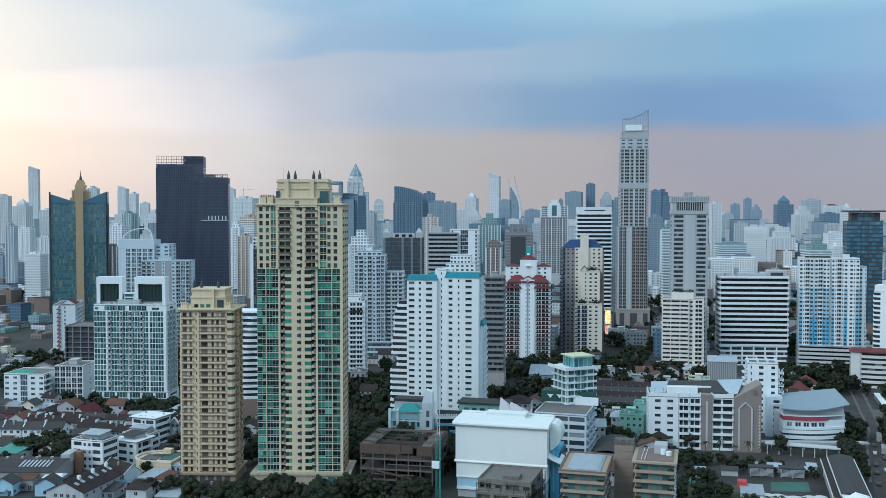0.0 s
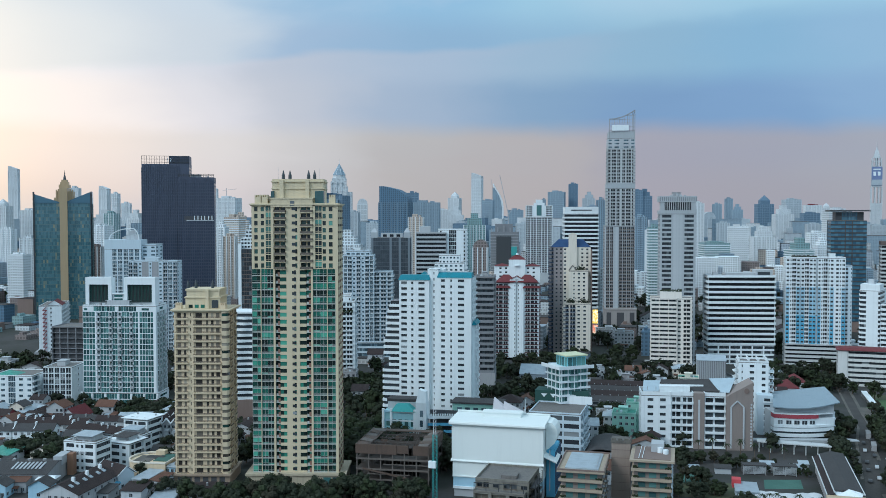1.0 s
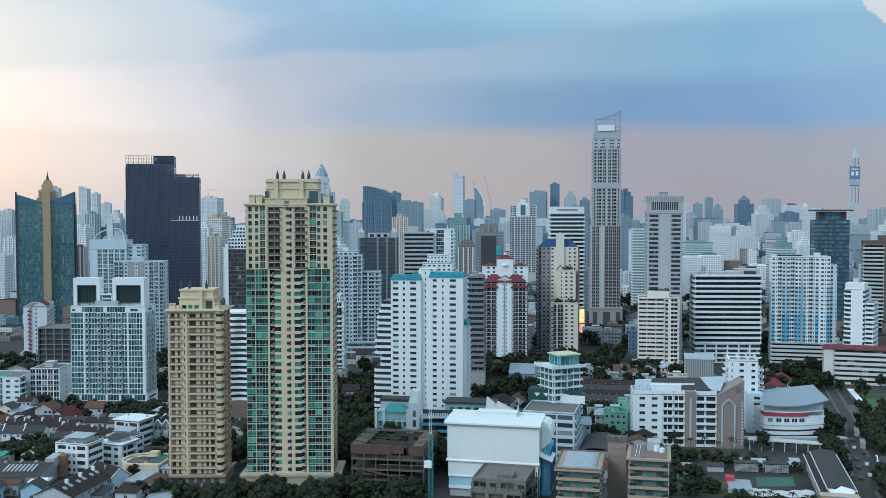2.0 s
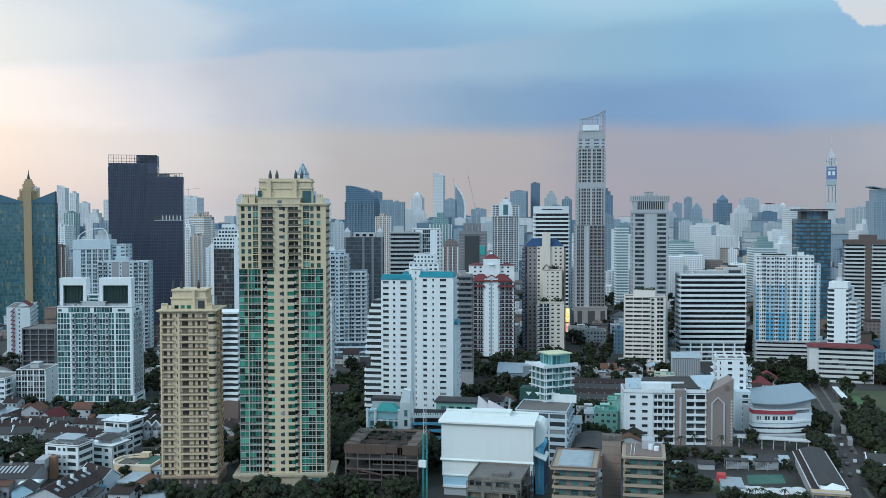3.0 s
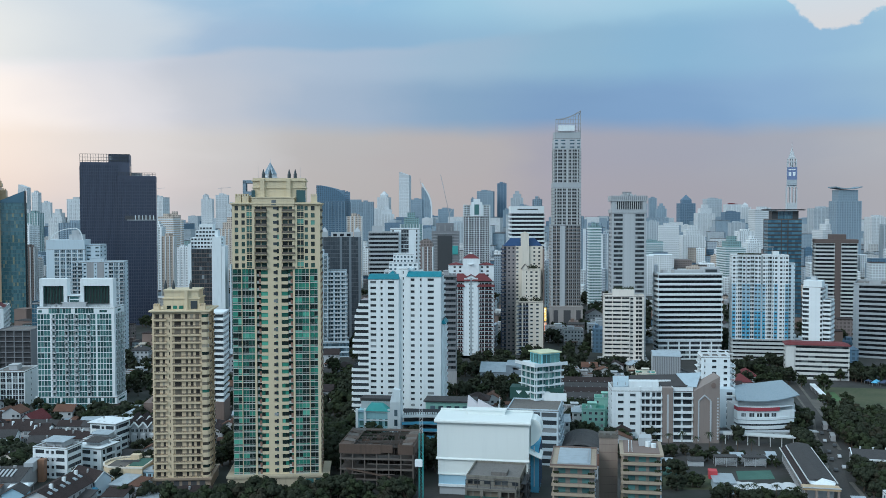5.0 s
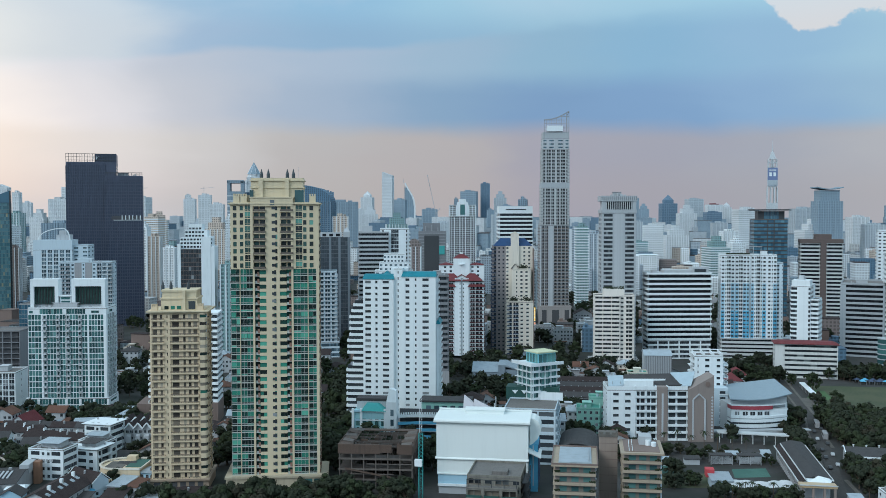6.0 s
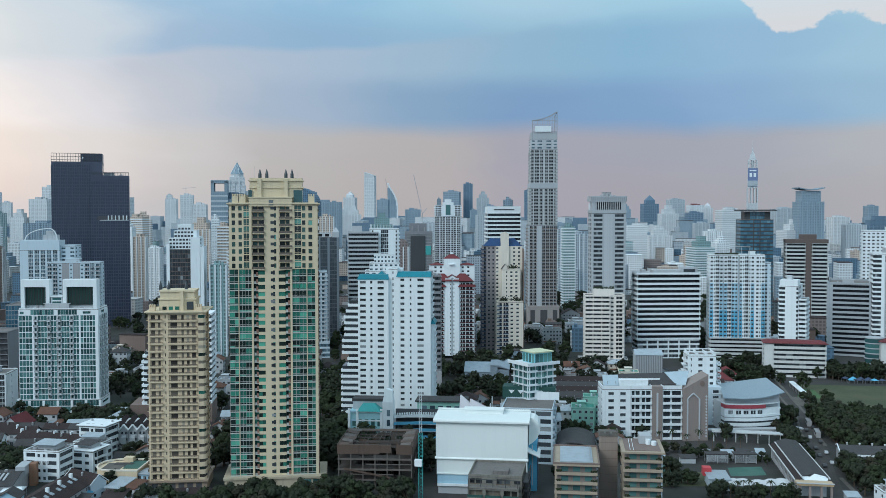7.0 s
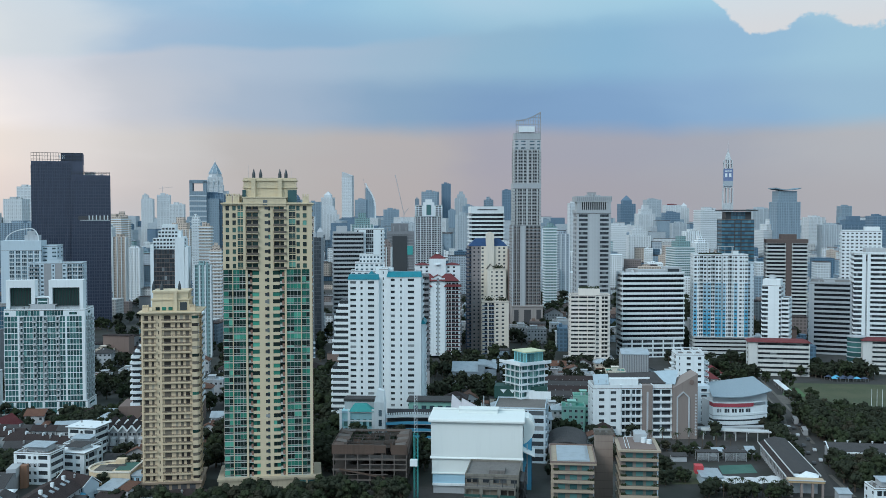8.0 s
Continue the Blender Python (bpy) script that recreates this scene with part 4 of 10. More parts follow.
# ---- white twin block with teal roofs ----
def twin_block():
    r = thing("residential_tower", "white twin apartment block with teal tiled roofs", "tower", -175.3, 501.7, 6)
    m = (WHITE, WIN, WHITE2, WHITE)
    for i, (ox, w, top, n) in enumerate(((0.0, 16.9, 80.5, 23), (21.6, 18.6, 82.0, 23))):
        fh = (top - 6) / n
        front = "s.2 w2.7 s.5 n1.6 s.7 w2.9 s1.0" if i == 0 else "s.9 w2.0 s1.2 n1.3 s1.2 w3.2 s1.9"
        storeys(r, w, 20.0, 6, fh, n, front, "s4 b2.4 s2 b2.4 s2 b2.4 s1" if i else "s1", "w1 s1 w1", mats=m, ox=ox, single=n, split=0.95, parapet=0, sill=1.0, head=2.35)
        b = Mesh()
        b.hull([(ox - 0.4, -0.4, top), (ox + w + 0.4, -0.4, top), (ox + w + 0.4, 9, top), (ox - 0.4, 9, top)], [(ox + 0.2, 3.2, top + 2.6), (ox + w - 0.2, 3.2, top + 2.6), (ox + w - 0.2, 9, top + 2.6), (ox + 0.2, 9, top + 2.6)])
        part("roof_skirt", b, TEALROOF, r, "teal tiled roof skirt")
    storeys(r, 4.9, 18.0, 6, 3.33, 24, "s1 n.8 s1", mats=m, ox=16.8, oy=1.8, parapet=0.6, name="link_storey")
    block(r, "lift_tower", 14.5, 8.0, 80, 24.0, 15, 86.3, WHITE)
    hip(r, "rear_roof", 9, 10, 14.3, 18, 81.5, 84.5, TEALROOF)
    # terraced wing and lower wing
    for i in range(19):
        b, g = Mesh(), Mesh()
        z, x0 = 6 + i * 3.3, -6.2 if i in (8, 9) else (-9.8 if i < 8 else -9.2 if i < 13 else -8.0 + max(0, i - 16) * 1.1)
        b.box(x0, 1.0, z, -0.02, 16, z + 1.5)
        part("terrace", b, WHITE, r)
        g.box(x0 + 0.7, 1.8, z + 1.5, -0.02, 15.4, z + 3.3)
        part("recessed_glazing", g, WIN, r)
    top = storeys(r, 1.5, 15, 6, 3.3, 15, "s1", "b2 s1 b2 s1", mats=m, ox=40.3, oy=5.0, parapet=0, name="wing_storey")
    hip(r, "wing_roof", 40.3, 5, 41.8, 20, top + 0.3, top + 2.4, TEALROOF)
    block(r, "podium", -9.7, 0.3, 0, 42, 20, 6, WHITE2)
    rr = random.Random(11)
    for i in range(9):
        x, y = rr.uniform(1, 38), rr.uniform(9.5, 18)
        block(r, "air_unit", x, y, 83.4 if x > 22 else 81.2, x + 1.4, y + 1.0, 84.4 if x > 22 else 82.4, GREYP)
    return r


# ---- brown banded block ----
def brown_block():
    r = thing("office_block", "dark grey banded office block", "office block", -159.5, 612.0, 10)
    m = (MIDGREY, WIN, MIDGREY, MIDGREY)
    storeys(r, 12.5, 20, 12, 3.7, 17, "R1", "R1", "R1", mats=m, parapet=1.0)
    block(r, "podium", 0, -1, 0, 13, 20, 12, GREYC)
    rooftop(r, 1, 1, 11.5, 18, 75.2, 14, GREYC)
    return r


# ---- white block with maroon roofs ----
def maroon_roof_block():
    r = thing("residential_tower", "white apartment tower with maroon tile roofs and dark balconies", "tower", -178.4, 747.5, 10)
    m = (WHITE, WIN, MAROON, WHITE)
    DKRED = paint("dark_red_rail", (0.085, 0.032, 0.034), stain=0.3)
    w = 37.0
    wing = "s.5 k6.2 s.4 k4 s.9"
    storeys(r, 12.5, 18, 2, 3.3, 18, wing, "k2 s1 k2", "k2 s1 k2", mats=(WHITE, WIN, DKRED, WHITE), ox=0.5, parapet=0)
    storeys(r, 12.5, 18, 2, 3.3, 18, "s.9 k4 s.4 k6.2 s.5", "k2 s1 k2", "k2 s1 k2", mats=(WHITE, WIN, DKRED, WHITE), ox=24.0, parapet=0)
    storeys(r, 11.0, 20, 2, 3.3, 19, "s3 n1.2 v1.2 n1.2 s3", mats=m, ox=13.0, oy=-1.0, parapet=0, name="spine_storey")
    for x0, x1, inset in ((2.5, 17.4, 6.0), (19.6, 34.5, 6.0)):
        hip(r, "upper_roof", x0, -1.4, x1, 10, 62.6, 68.2, REDROOF, inset)
    for x0, x1 in ((0.2, 13.0), (24.0, 36.8)):
        hip(r, "wing_roof", x0, -1.0, x1, 3, 58.0, 59.6, REDROOF, 1.4)
    gable(r, "spine_roof", 14.5, -1.0, 22.5, 16, 64.8, 67.2, REDROOF, "y", wall=WHITE)
    top = storeys(r, w, 10, 61.4, 3.3, 4, "s2 w1.4 s1 w1.4 s8 w1.4 s1 w1.4 s2", "w1 s1", "w1 s1", mats=m, oy=10.2, parapet=0, name="upper_storey")
    hip(r, "side_roof", 1, 10.4, 11.5, 20, top + 0.3, top + 2.0, REDROOF)
    hip(r, "side_roof", 25.5, 10.4, 36, 20, top + 0.3, top + 2.0, REDROOF)
    b = Mesh()
    b.box(11.8, 8.6, 61.4, 25.2, 18, top + 5.4)
    b.tube(18.5, 8.6, top + 0.4, top + 1.0, 2.2, 2.2, 12)
    part("crest_tower", b, WHITE, r)
    hip(r, "crest_roof", 12.5, 9.5, 24.5, 18, top + 5.4, top + 9.0, REDROOF)
    b = Mesh()
    b.tube(18.5, 13.6, top + 9.0, top + 10.6, 1.3, 0.9, 10)
    part("finial", b, WHITE, r)
    return r


# ---- beige tower with blue roof ----
def blue_roof_tower():
    r = thing("residential_tower", "beige and brown stepped apartment tower with blue hip roof", "tower", -141.1, 793.1, 8)
    # left block: bluish shade on beige put into a darker wall colour
    beige_shade = paint("lilac_grey_render", (0.27, 0.245, 0.245), stain=0.4)
    storeys(r, 11.5, 18, 0, 3.3, 27, "k2.2 s.9 w1.4 s.9 w1.4 s.5", "b1", "k2 s.6 k2", mats=(beige_shade, WIN, NAVY, beige_shade), oy=0.5, parapet=0)
    t = storeys(r, 22.5, 20, 0, 3.3, 27, "w1.6 s.8 w1.6 s4.5 w1.4 s1 w1.4 s1", "s1 w1 s1", mats=(BEIGE, WIN, BROWN, WHITE), ox=11.6, parapet=0)
    hip(r, "blue_roof", 2, 1, 33, 19, t + 0.3, t + 6.4, BLUEROOF, 6.0)
    b = Mesh()
    b.box(15.8, -1.6, 0, 22.6, 6, t + 10.5)
    b.hull([(15.8, -1.6, t + 10.5), (22.6, -1.6, t + 10.5), (22.6, 6, t + 10.5), (15.8, 6, t + 10.5)], [(18.6, -1.6, t + 12), (19.8, -1.6, t + 12), (19.8, 6, t + 12), (18.6, 6, t + 12)])
    part("lift_tower", b, BEIGE, r)
    t2 = storeys(r, 15.5, 8, 0, 3.3, 21, "s1.4 n1.2 s.7 w1.4 s.7 w1.4 s1", "w1 s1", mats=(BEIGE, WIN, BROWN, WHITE), ox=16.5, oy=-8.2, parapet=0.9, name="lower_storey")
    gable(r, "gable_roof", 16.5, -8.2, 22.0, -1.7, t2 + 1.1, t2 + 5.0, GREYROOF, "y", wall=BEIGE)
    storeys(r, 22.0, 8, 0, 3.3, 13, "k2 s.5 k2 s.5 w1.4 s.8 w1.4 s1.5", "s1 w1", "b1", mats=(BEIGE, WIN, NAVY, WHITE), ox=12.0, oy=-16.4, parapet=0.9, name="low_storey")
    block(r, "brown_flank", 34.2, -6.0, 0, 35.3, 18, t - 2, BROWN)
    for z, x, y in ((t2 + 1.2, 26.0, -5.5), (44.0, 18.0, -13.5), (44.0, 28.0, -13.5)):
        b, rr = Mesh(), random.Random(int(x))
        for i in range(160):
            px, py, pz, s = x + rr.gauss(0, 1.8), y + rr.gauss(0, 1.0), z + abs(rr.gauss(0, 1.2)), rr.uniform(0.4, 0.8)
            b.quad((px, py, pz), (px + s, py, pz + 0.1), (px + s, py + 0.2, pz + s), (px, py + s * 0.4, pz + s))
        tagged(part("roof_garden", b, LEAF1, r), kind="stuff")
    return r


# ---- tall tower with sail-shaped roof frame ----
def sail_tower():
    r = thing("residential_tower", "very tall grey-white tower with sloping open roof frame", "tower", -113.0, 950.0, 10)
    m = (GREYW, WINK, GREYC, GREYW)
    g = "c1.5 s.45 c2.2 s.45 c1.5 s.9 c1.5 s.45 c2.2 s.45 c1.5"
    storeys(r, 13.5, 24, 24, 3.35, 24, "s.8 c2 s.4 c2 s3.2", "w1 s.4 w1 s.4 w1", "c2 s1 c2", mats=(WHITE2, WINK, TAUPE, WHITE2), parapet=1.0, split=1.0)
    storeys(r, 15.5, 24, 24, 3.35, 24, "c2 s.3 c2 s.3 c2 s.3 c2", "w1 s.4 w1 s.4 w1", mats=(GREYP, WINK, TAUPE, GREYP), ox=13.6, oy=1.0, parapet=0, split=1.0)
    t = storeys(r, 27.6, 22, 104.7, 3.35, 11, g, "c2 s.4 w2 s.4 c2", "c2 s.4 w2 s.4 c2", mats=m, ox=1.5, oy=1.0, parapet=0, split=1.0, name="mid_storey")
    block(r, "sky_garden_band", 1.3, 0.8, t + 0.3, 29.3, 23, t + 5.2, GREYP)
    t = storeys(r, 26.8, 22, t + 5.2, 3.35, 10, g, "c2 s.4 w2", "c2 s.4 w2", mats=m, ox=2.3, oy=1.0, parapet=0, split=1.0, name="high_storey")
    t = storeys(r, 26.4, 22, t + 0.3, 3.35, 3, "w2 s.4 w3 s1 w3 s.4 w2", "w1 s1", "w1 s1", mats=(WHITE2, WINB, WHITE, WHITE), ox=2.5, oy=1.0, parapet=0, name="top_storey")
    b = Mesh()
    b.box(3, 1.5, t, 28.6, 20, t + 7)
    part("blank_crown", b, GREYP, r)
    block(r, "white_beam", 6.5, 0.2, t + 7.6, 22.5, 6, t + 13.2, WHITE)
    f = Mesh()
    n = 10

    def edge(x):
        u = (x - 4.0) / 24.6
        return t + 19.0 + 8.6 * u * u
    for i in range(n + 1):
        x = 4.0 + 24.6 * i / n
        f.beam((x, 1.6, t + 6), (x, 1.6, edge(x)), 0.32)
        if i < n:
            x2 = 4.0 + 24.6 * (i + 1) / n
            f.beam((x, 1.6, edge(x)), (x2, 1.6, edge(x2)), 0.7)
    for k in range(5):
        z = t + 8 + k * 3.6
        x0 = 4.0
        while edge(x0) < z and x0 < 28:
            x0 += 0.5
        f.beam((x0, 1.6, z), (28.6, 1.6, z), 0.3)
        f.beam((28.6, 1.6, z), (28.6, 18, z), 0.14)
    f.beam((28.6, 1.6, t), (28.6, 1.6, edge(28.6)), 0.4)
    f.beam((28.6, 18, t), (28.6, 18, edge(28.6) - 3), 0.3)
    f.beam((28.6, 1.6, edge(28.6)), (28.6, 18, edge(28.6) - 3), 0.3)
    f.beam((4.0, 1.6, t), (4.0, 1.6, edge(4.0)), 0.4)
    part("sail_frame", f, GREYC, r)
    b = Mesh()
    b.box(0, -2, 0, 31, 26, 22.5)
    b.box(-0.5, -2.5, 22.5, 31.5, 26.5, 23.9)
    part("podium", b, paint("warm_grey_stone", (0.34, 0.315, 0.30), stain=0.3), r)
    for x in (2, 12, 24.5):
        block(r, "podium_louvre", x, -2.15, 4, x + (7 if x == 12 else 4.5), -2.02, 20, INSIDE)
    return r


# ---- pale hotel tower with blank centre ----
def spine_tower():
    r = thing("hotel_tower", "pale grey hotel tower with blank white spine and colonnade top", "tower", -49.3, 764.3, 8)
    m = (GREYP, WIN, WHITE2, WHITE2)
    w, d = 27.0, 22.0
    block(r, "base", 0.2, 0.2, 0, 26.8, 21.8, 3, GREYC)
    t = storeys(r, w, d, 3, 3.55, 32, "s1.5 r7 s1.2 t7.5 s1.2 r7 s1.5", "c2 s.6 c2 s.6 c2 s.6 c2", "r2 s1 r2 s1", mats=m, parapet=0)
    b = Mesh()
    b.box(-0.5, -0.5, t + 0.3, w + 0.5, d + 0.5, t + 3.0)
    b.box(1.0, 3.0, t + 3.0, w - 1.0, d - 3, t + 9.5)
    b.box(-0.8, -0.8, t + 9.5, w + 0.8, d + 0.8, t + 14.0)
    part("crown", b, GREYP, r)
    block(r, "crown_glazing", 1.2, 2.7, t + 3.2, w - 1.2, 2.9, t + 9.4, WIN)
    for i in range(13):
        x = 3.2 + i * (w - 7) / 12
        block(r, "column", x, -0.4, t + 3.0, x + 0.55, 0.4, t + 9.5, WHITE2)
    for x in (0.0, w - 3.0):
        block(r, "corner_pier", x, -0.3, t + 3.0, x + 3.0, 2.5, t + 9.5, GREYP)
    for i in range(18):
        x = -0.4 + i * (w + 0.2) / 17
        block(r, "attic_slot", x, -0.92, t + 10.4, x + 0.5, -0.81, t + 13.4, MIDGREY)
    rooftop(r, 4, 3, w - 3, d - 3, t + 14, 21, GREYC, 6)
    return r


# ---- striped office slab ----
def striped_slab():
    r = thing("office_block", "white office slab with bold dark window stripes", "office block", -13.1, 771.1, 12)
    m = (WHITE, WIN, WHITE2, WHITE)
    w, d = 51.6, 18
    storeys(r, w - 1, d, 0, 3.7, 4, "r2 s.3 r2 s.3 r2 s.3 r2 s.3 r2 s.3 r2", "r1", "r1", mats=m, ox=0.5, parapet=0, name="podium_storey")
    t = storeys(r, w, d, 15.0, 4.05, 13, "R1", "R1", "R1", mats=(WHITE, WINK, WHITE2, WHITE), parapet=1.6, split=2.2)
    b = Mesh()
    b.box(14, 4, t + 0.3, 40, 15, t + 3.4)
    b.box(37, 3, t + 0.3, 50, 14, t + 5.6)
    part("plant_room", b, WHITE2, r)
    block(r, "plant_opening", 38.5, 2.88, t + 1.8, 48, 2.98, t + 4.2, WIN)
    rooftop(r, 2, 2, 13, 14, t + 0.3, 22, WHITE2, 4)
    return r


# ---- blue and white condominium ----
def blue_condo():
    r = thing("residential_tower", "white condominium slab with blue-painted lower bays", "tower", 45.0, 785.2, 2)
    w, d = 43.0, 18
    pat = "e2 n1.2 b2.4 e2 v.4 e2 b2.4 e2 e1.6 v1 e1.6 n1.2 b2.4 n1.2 e2 s.8 w2 n1.2 e2"
    for k, (z, n, acc) in enumerate(((16.4, 7, BLUEP), (16.4 + 7 * 3.15, 7, SKYP), (16.4 + 14 * 3.15, 7, WHITE))):
        t = storeys(r, w, d, z, 3.15, n, pat, "w2 s1 w2 s1", "w2 s1 w2 s1", mats=(WHITE, WIN, acc, WHITE), parapet=1.1 if k == 2 else 0, split=0.9, single=0)
    storeys(r, 5, 14, 16.4, 3.15, 19, "w2 s1 n1", "w2 s1", mats=(PALEBLUE, WIN, BLUEP, WHITE), ox=43.1, oy=2, name="wing_storey")
    storeys(r, 48, 20, 0, 3.2, 5, "R1", "R1", "R1", mats=(GREYW, WINK, BROWN, BROWN), ox=0, oy=-2, parapet=0.8, name="podium_storey")
    b, rr = Mesh(), random.Random(31)
    for i in range(260):
        px, py, pz, s = rr.uniform(4, 22), rr.uniform(1, 5), t + 0.6 + rr.random() * 1.1, rr.uniform(0.4, 0.8)
        b.quad((px, py, pz), (px + s, py, pz + 0.1), (px + s, py + 0.2, pz + s), (px, py + s * 0.4, pz + s))
    tagged(part("roof_garden", b, LEAF1, r), kind="stuff")
    b = Mesh()
    b.beam((13, 8, t + 3.6), (21, 8, t + 7.2), 0.3)
    b.beam((21, 8, t + 7.2), (33, 8, t + 7.0), 0.3)
    for x in (14, 21, 26, 32):
        b.beam((x, 8, t), (x, 8, t + 6.5), 0.2)
    part("roof_frame", b, WHITE2, r)
    rooftop(r, 28, 3, 42, 16, t + 0.3, 8, WHITE, 4)
    return r


# ---- cream balcony block ----
def cream_block():
    r = thing("apartment_block", "cream apartment block with banded balconies", "apartment block", -54.2, 735.7, 5)
    pale = paint("pale_cream_render", (0.76, 0.72, 0.66), stain=0.3)
    m = (pale, WIN, pale, pale)
    t = storeys(r, 19.5, 18, 4, 3.25, 15, "R3.2 s.3 R3.2 s.3 R3.2", "w2 s1 b2", "w2 s1", mats=m)
    storeys(r, 11, 15, 4, 3.25, 15, "w1.4 s.6 b2.2 s.6", "w1 s1 w1", mats=m, ox=19.6, oy=2.0)
    block(r, "roof_house", 7, 3, t + 0.3, 23, 14, t + 5.2, pale)
    block(r, "podium", -4, -5, 0, 34, 18, 4, GREYC)
    b, rr = Mesh(), random.Random(5)
    for i in range(200):
        px, py, pz, s = rr.uniform(7, 23), rr.uniform(3, 12), t + 5.3 + abs(rr.gauss(0, 0.7)), rr.uniform(0.3, 0.7)
        b.quad((px, py, pz), (px + s, py, pz + 0.1), (px + s, py + 0.2, pz + s), (px, py + s * 0.4, pz + s))
    tagged(part("roof_garden", b, LEAF2, r), kind="stuff")
    return r


# ---- white block with ribbed flank ----
def flank_block():
    r = thing("office_block", "white office block with blank front and ribbon-windowed flank", "office block", 96.4, 772.5, -18)
    m = (WHITE, WIN, WHITE2, WHITE)
    t = storeys(r, 14, 30, 0, 3.5, 17, "r4.4 s8.2 r1.2", "r2 s1", "R1", mats=m, parapet=1.0)
    block(r, "blank_top", 0.3, 0.3, t + 0.3, 13.7, 16, t + 5.0, WHITE)
    storeys(r, 6, 20, 0, 3.5, 14, "R1", "R1", mats=m, ox=14.1, oy=1.5, name="wing_storey")
    rooftop(r, 1, 3, 13, 14, t + 5, 17, WHITE2, 3)
    return r


for maker in (gold_tower, tan_tower, teal_slab, black_tower, bronze_tower, arch_tower, red_stair_block, wavy_block, garden_tower, grid_tower, twin_block,
              brown_block, maroon_roof_block, blue_roof_tower, sail_tower, spine_tower, striped_slab, blue_condo, cream_block, flank_block):
    maker()


DIRTY = paint("dirty_olive_render", (0.20, 0.19, 0.16), stain=0.9, fleck=0.4)
TANDIRT = paint("soiled_tan_paint", (0.37, 0.305, 0.23), stain=0.6)
BRICKY = paint("brown_grey_brick", (0.27, 0.22, 0.185), stain=0.4)
# ---- nearer blocks ----
def school_block():
    r = thing("school_building", "white seven-storey school building with taupe wedge-shaped end wall", "school", -42.0, 485.0, 9)
    r.scale = (0.925, 0.925, 1.09)
    m = (WHITE, WIN, WHITE2, WHITE)
    fh = 3.35
    storeys(r, 15.8, 16, 0.4, fh, 7, "s2.6 w4.4 s2.0 w4.4 s2.0", "s1", "w1 s1 w1", mats=m, parapet=2.0, single=7, split=0.95, sill=1.0, head=2.3)
    storeys(r, 5.6, 16, 0.4, fh, 7, "b1", mats=m, ox=15.9, oy=0.3, parapet=2.0, single=7)
    storeys(r, 6.0, 16, 0.4, fh, 7, "b1", mats=m, ox=21.6, oy=0.4, parapet=2.0, single=7)
    block(r, "taupe_pier", 27.7, -0.8, 0, 33.4, 16, 25.6, TAUPE)
    block(r, "pier_stripe", 30.0, -0.95, 2, 31.0, -0.8, 22.6, WHITE2)
    storeys(r, 11.0, 16, 0.4, fh, 7, "b1", mats=m, ox=33.5, oy=0.4, parapet=2.0, single=7)
    b = Mesh()
    b.hull([(44.6, -2.0, 0), (58.6, -1.2, 0), (58.6, 13, 0), (44.6, 13, 0)], [(44.6, -2.0, 24.6), (58.6, -1.2, 31.2), (58.6, 13, 31.2), (44.6, 13, 24.6)])
    part("wedge_wall", b, TAUPE, r, "taupe wedge wall with white pointed outline")
    b = Mesh()
    for x0, x1, z0, z1 in ((46.6, 47.4, 1, 20), (53.2, 54.0, 1, 20)):
        b.box(x0, -2.12, z0, x1, -1.5, z1)
    b.beam((47.0, -2.0, 20), (50.3, -1.9, 22.6), 0.4)
    b.beam((53.6, -1.9, 20), (50.3, -1.9, 22.6), 0.4)
    part("arch_outline", b, WHITE2, r)
    for i in range(14):
        b = Mesh()
        z = 1.5 + i * 1.45
        b.hull([(57.0, -1.45, z + 0.6), (57.6, -1.45, z), (58.2, -1.45, z + 0.6)], [(57.0, -1.2, z + 0.6), (57.6, -1.2, z), (58.2, -1.2, z + 0.6)])
        b.hull([(57.0, -1.45, z + 0.6), (58.2, -1.45, z + 0.6), (57.6, -1.45, z + 1.2)], [(57.0, -1.2, z + 0.6), (58.2, -1.2, z + 0.6), (57.6, -1.2, z + 1.2)])
        part("diamond_trim", b, WHITE2, r)
    b = Mesh()
    b.tube(54.8, 0, 0, 0.5, 1.3, 1.3, 14)
    e = part("round_emblem", b, BROWN, r)
    e.location, e.rotation_euler = (0.3, -1.3, 27.2), (radians(90), 0, 0)
    # pale sheet roofs, single slopes
    sheet_blue = sheeting("pale_blue_roof_sheet", (0.42, 0.52, 0.58), rough=0.4, stain=0.2)
    for q, mm in (([(1.0, 2.5, 25.4), (9.5, 2.5, 25.6), (11.5, 15.8, 28.6), (2.5, 15.8, 28.4)], sheet_blue),
                  ([(10.5, 6.5, 25.6), (43.0, 4.0, 25.6), (41.5, 15.8, 29.6), (12.0, 15.8, 29.0)], GREYROOF),
                  ([(41.8, 4.0, 25.5), (46.5, 1.0, 25.8), (52.0, 15.0, 30.6), (38.0, 15.8, 29.9)], sheet_blue)):
        b = Mesh()
        b.hull([(x, y, z) for x, y, z in q], [(x, y, z + 0.3) for x, y, z in q])
        part("sheet_roof", b, mm, r)
    block(r, "roof_edge", 10.6, 9.0, 27.2, 34.0, 9.4, 28.1, WHITE)
    b = Mesh()
    b.box(10, 2.5, 24, 26, 6, 28.2)
    part("roof_wall", b, WHITE, r)
    for x in (3.5, 8.0):
        block(r, "roof_post", x, 4, 24, x + 0.3, 4.3, 27.6, STEEL)
    return r


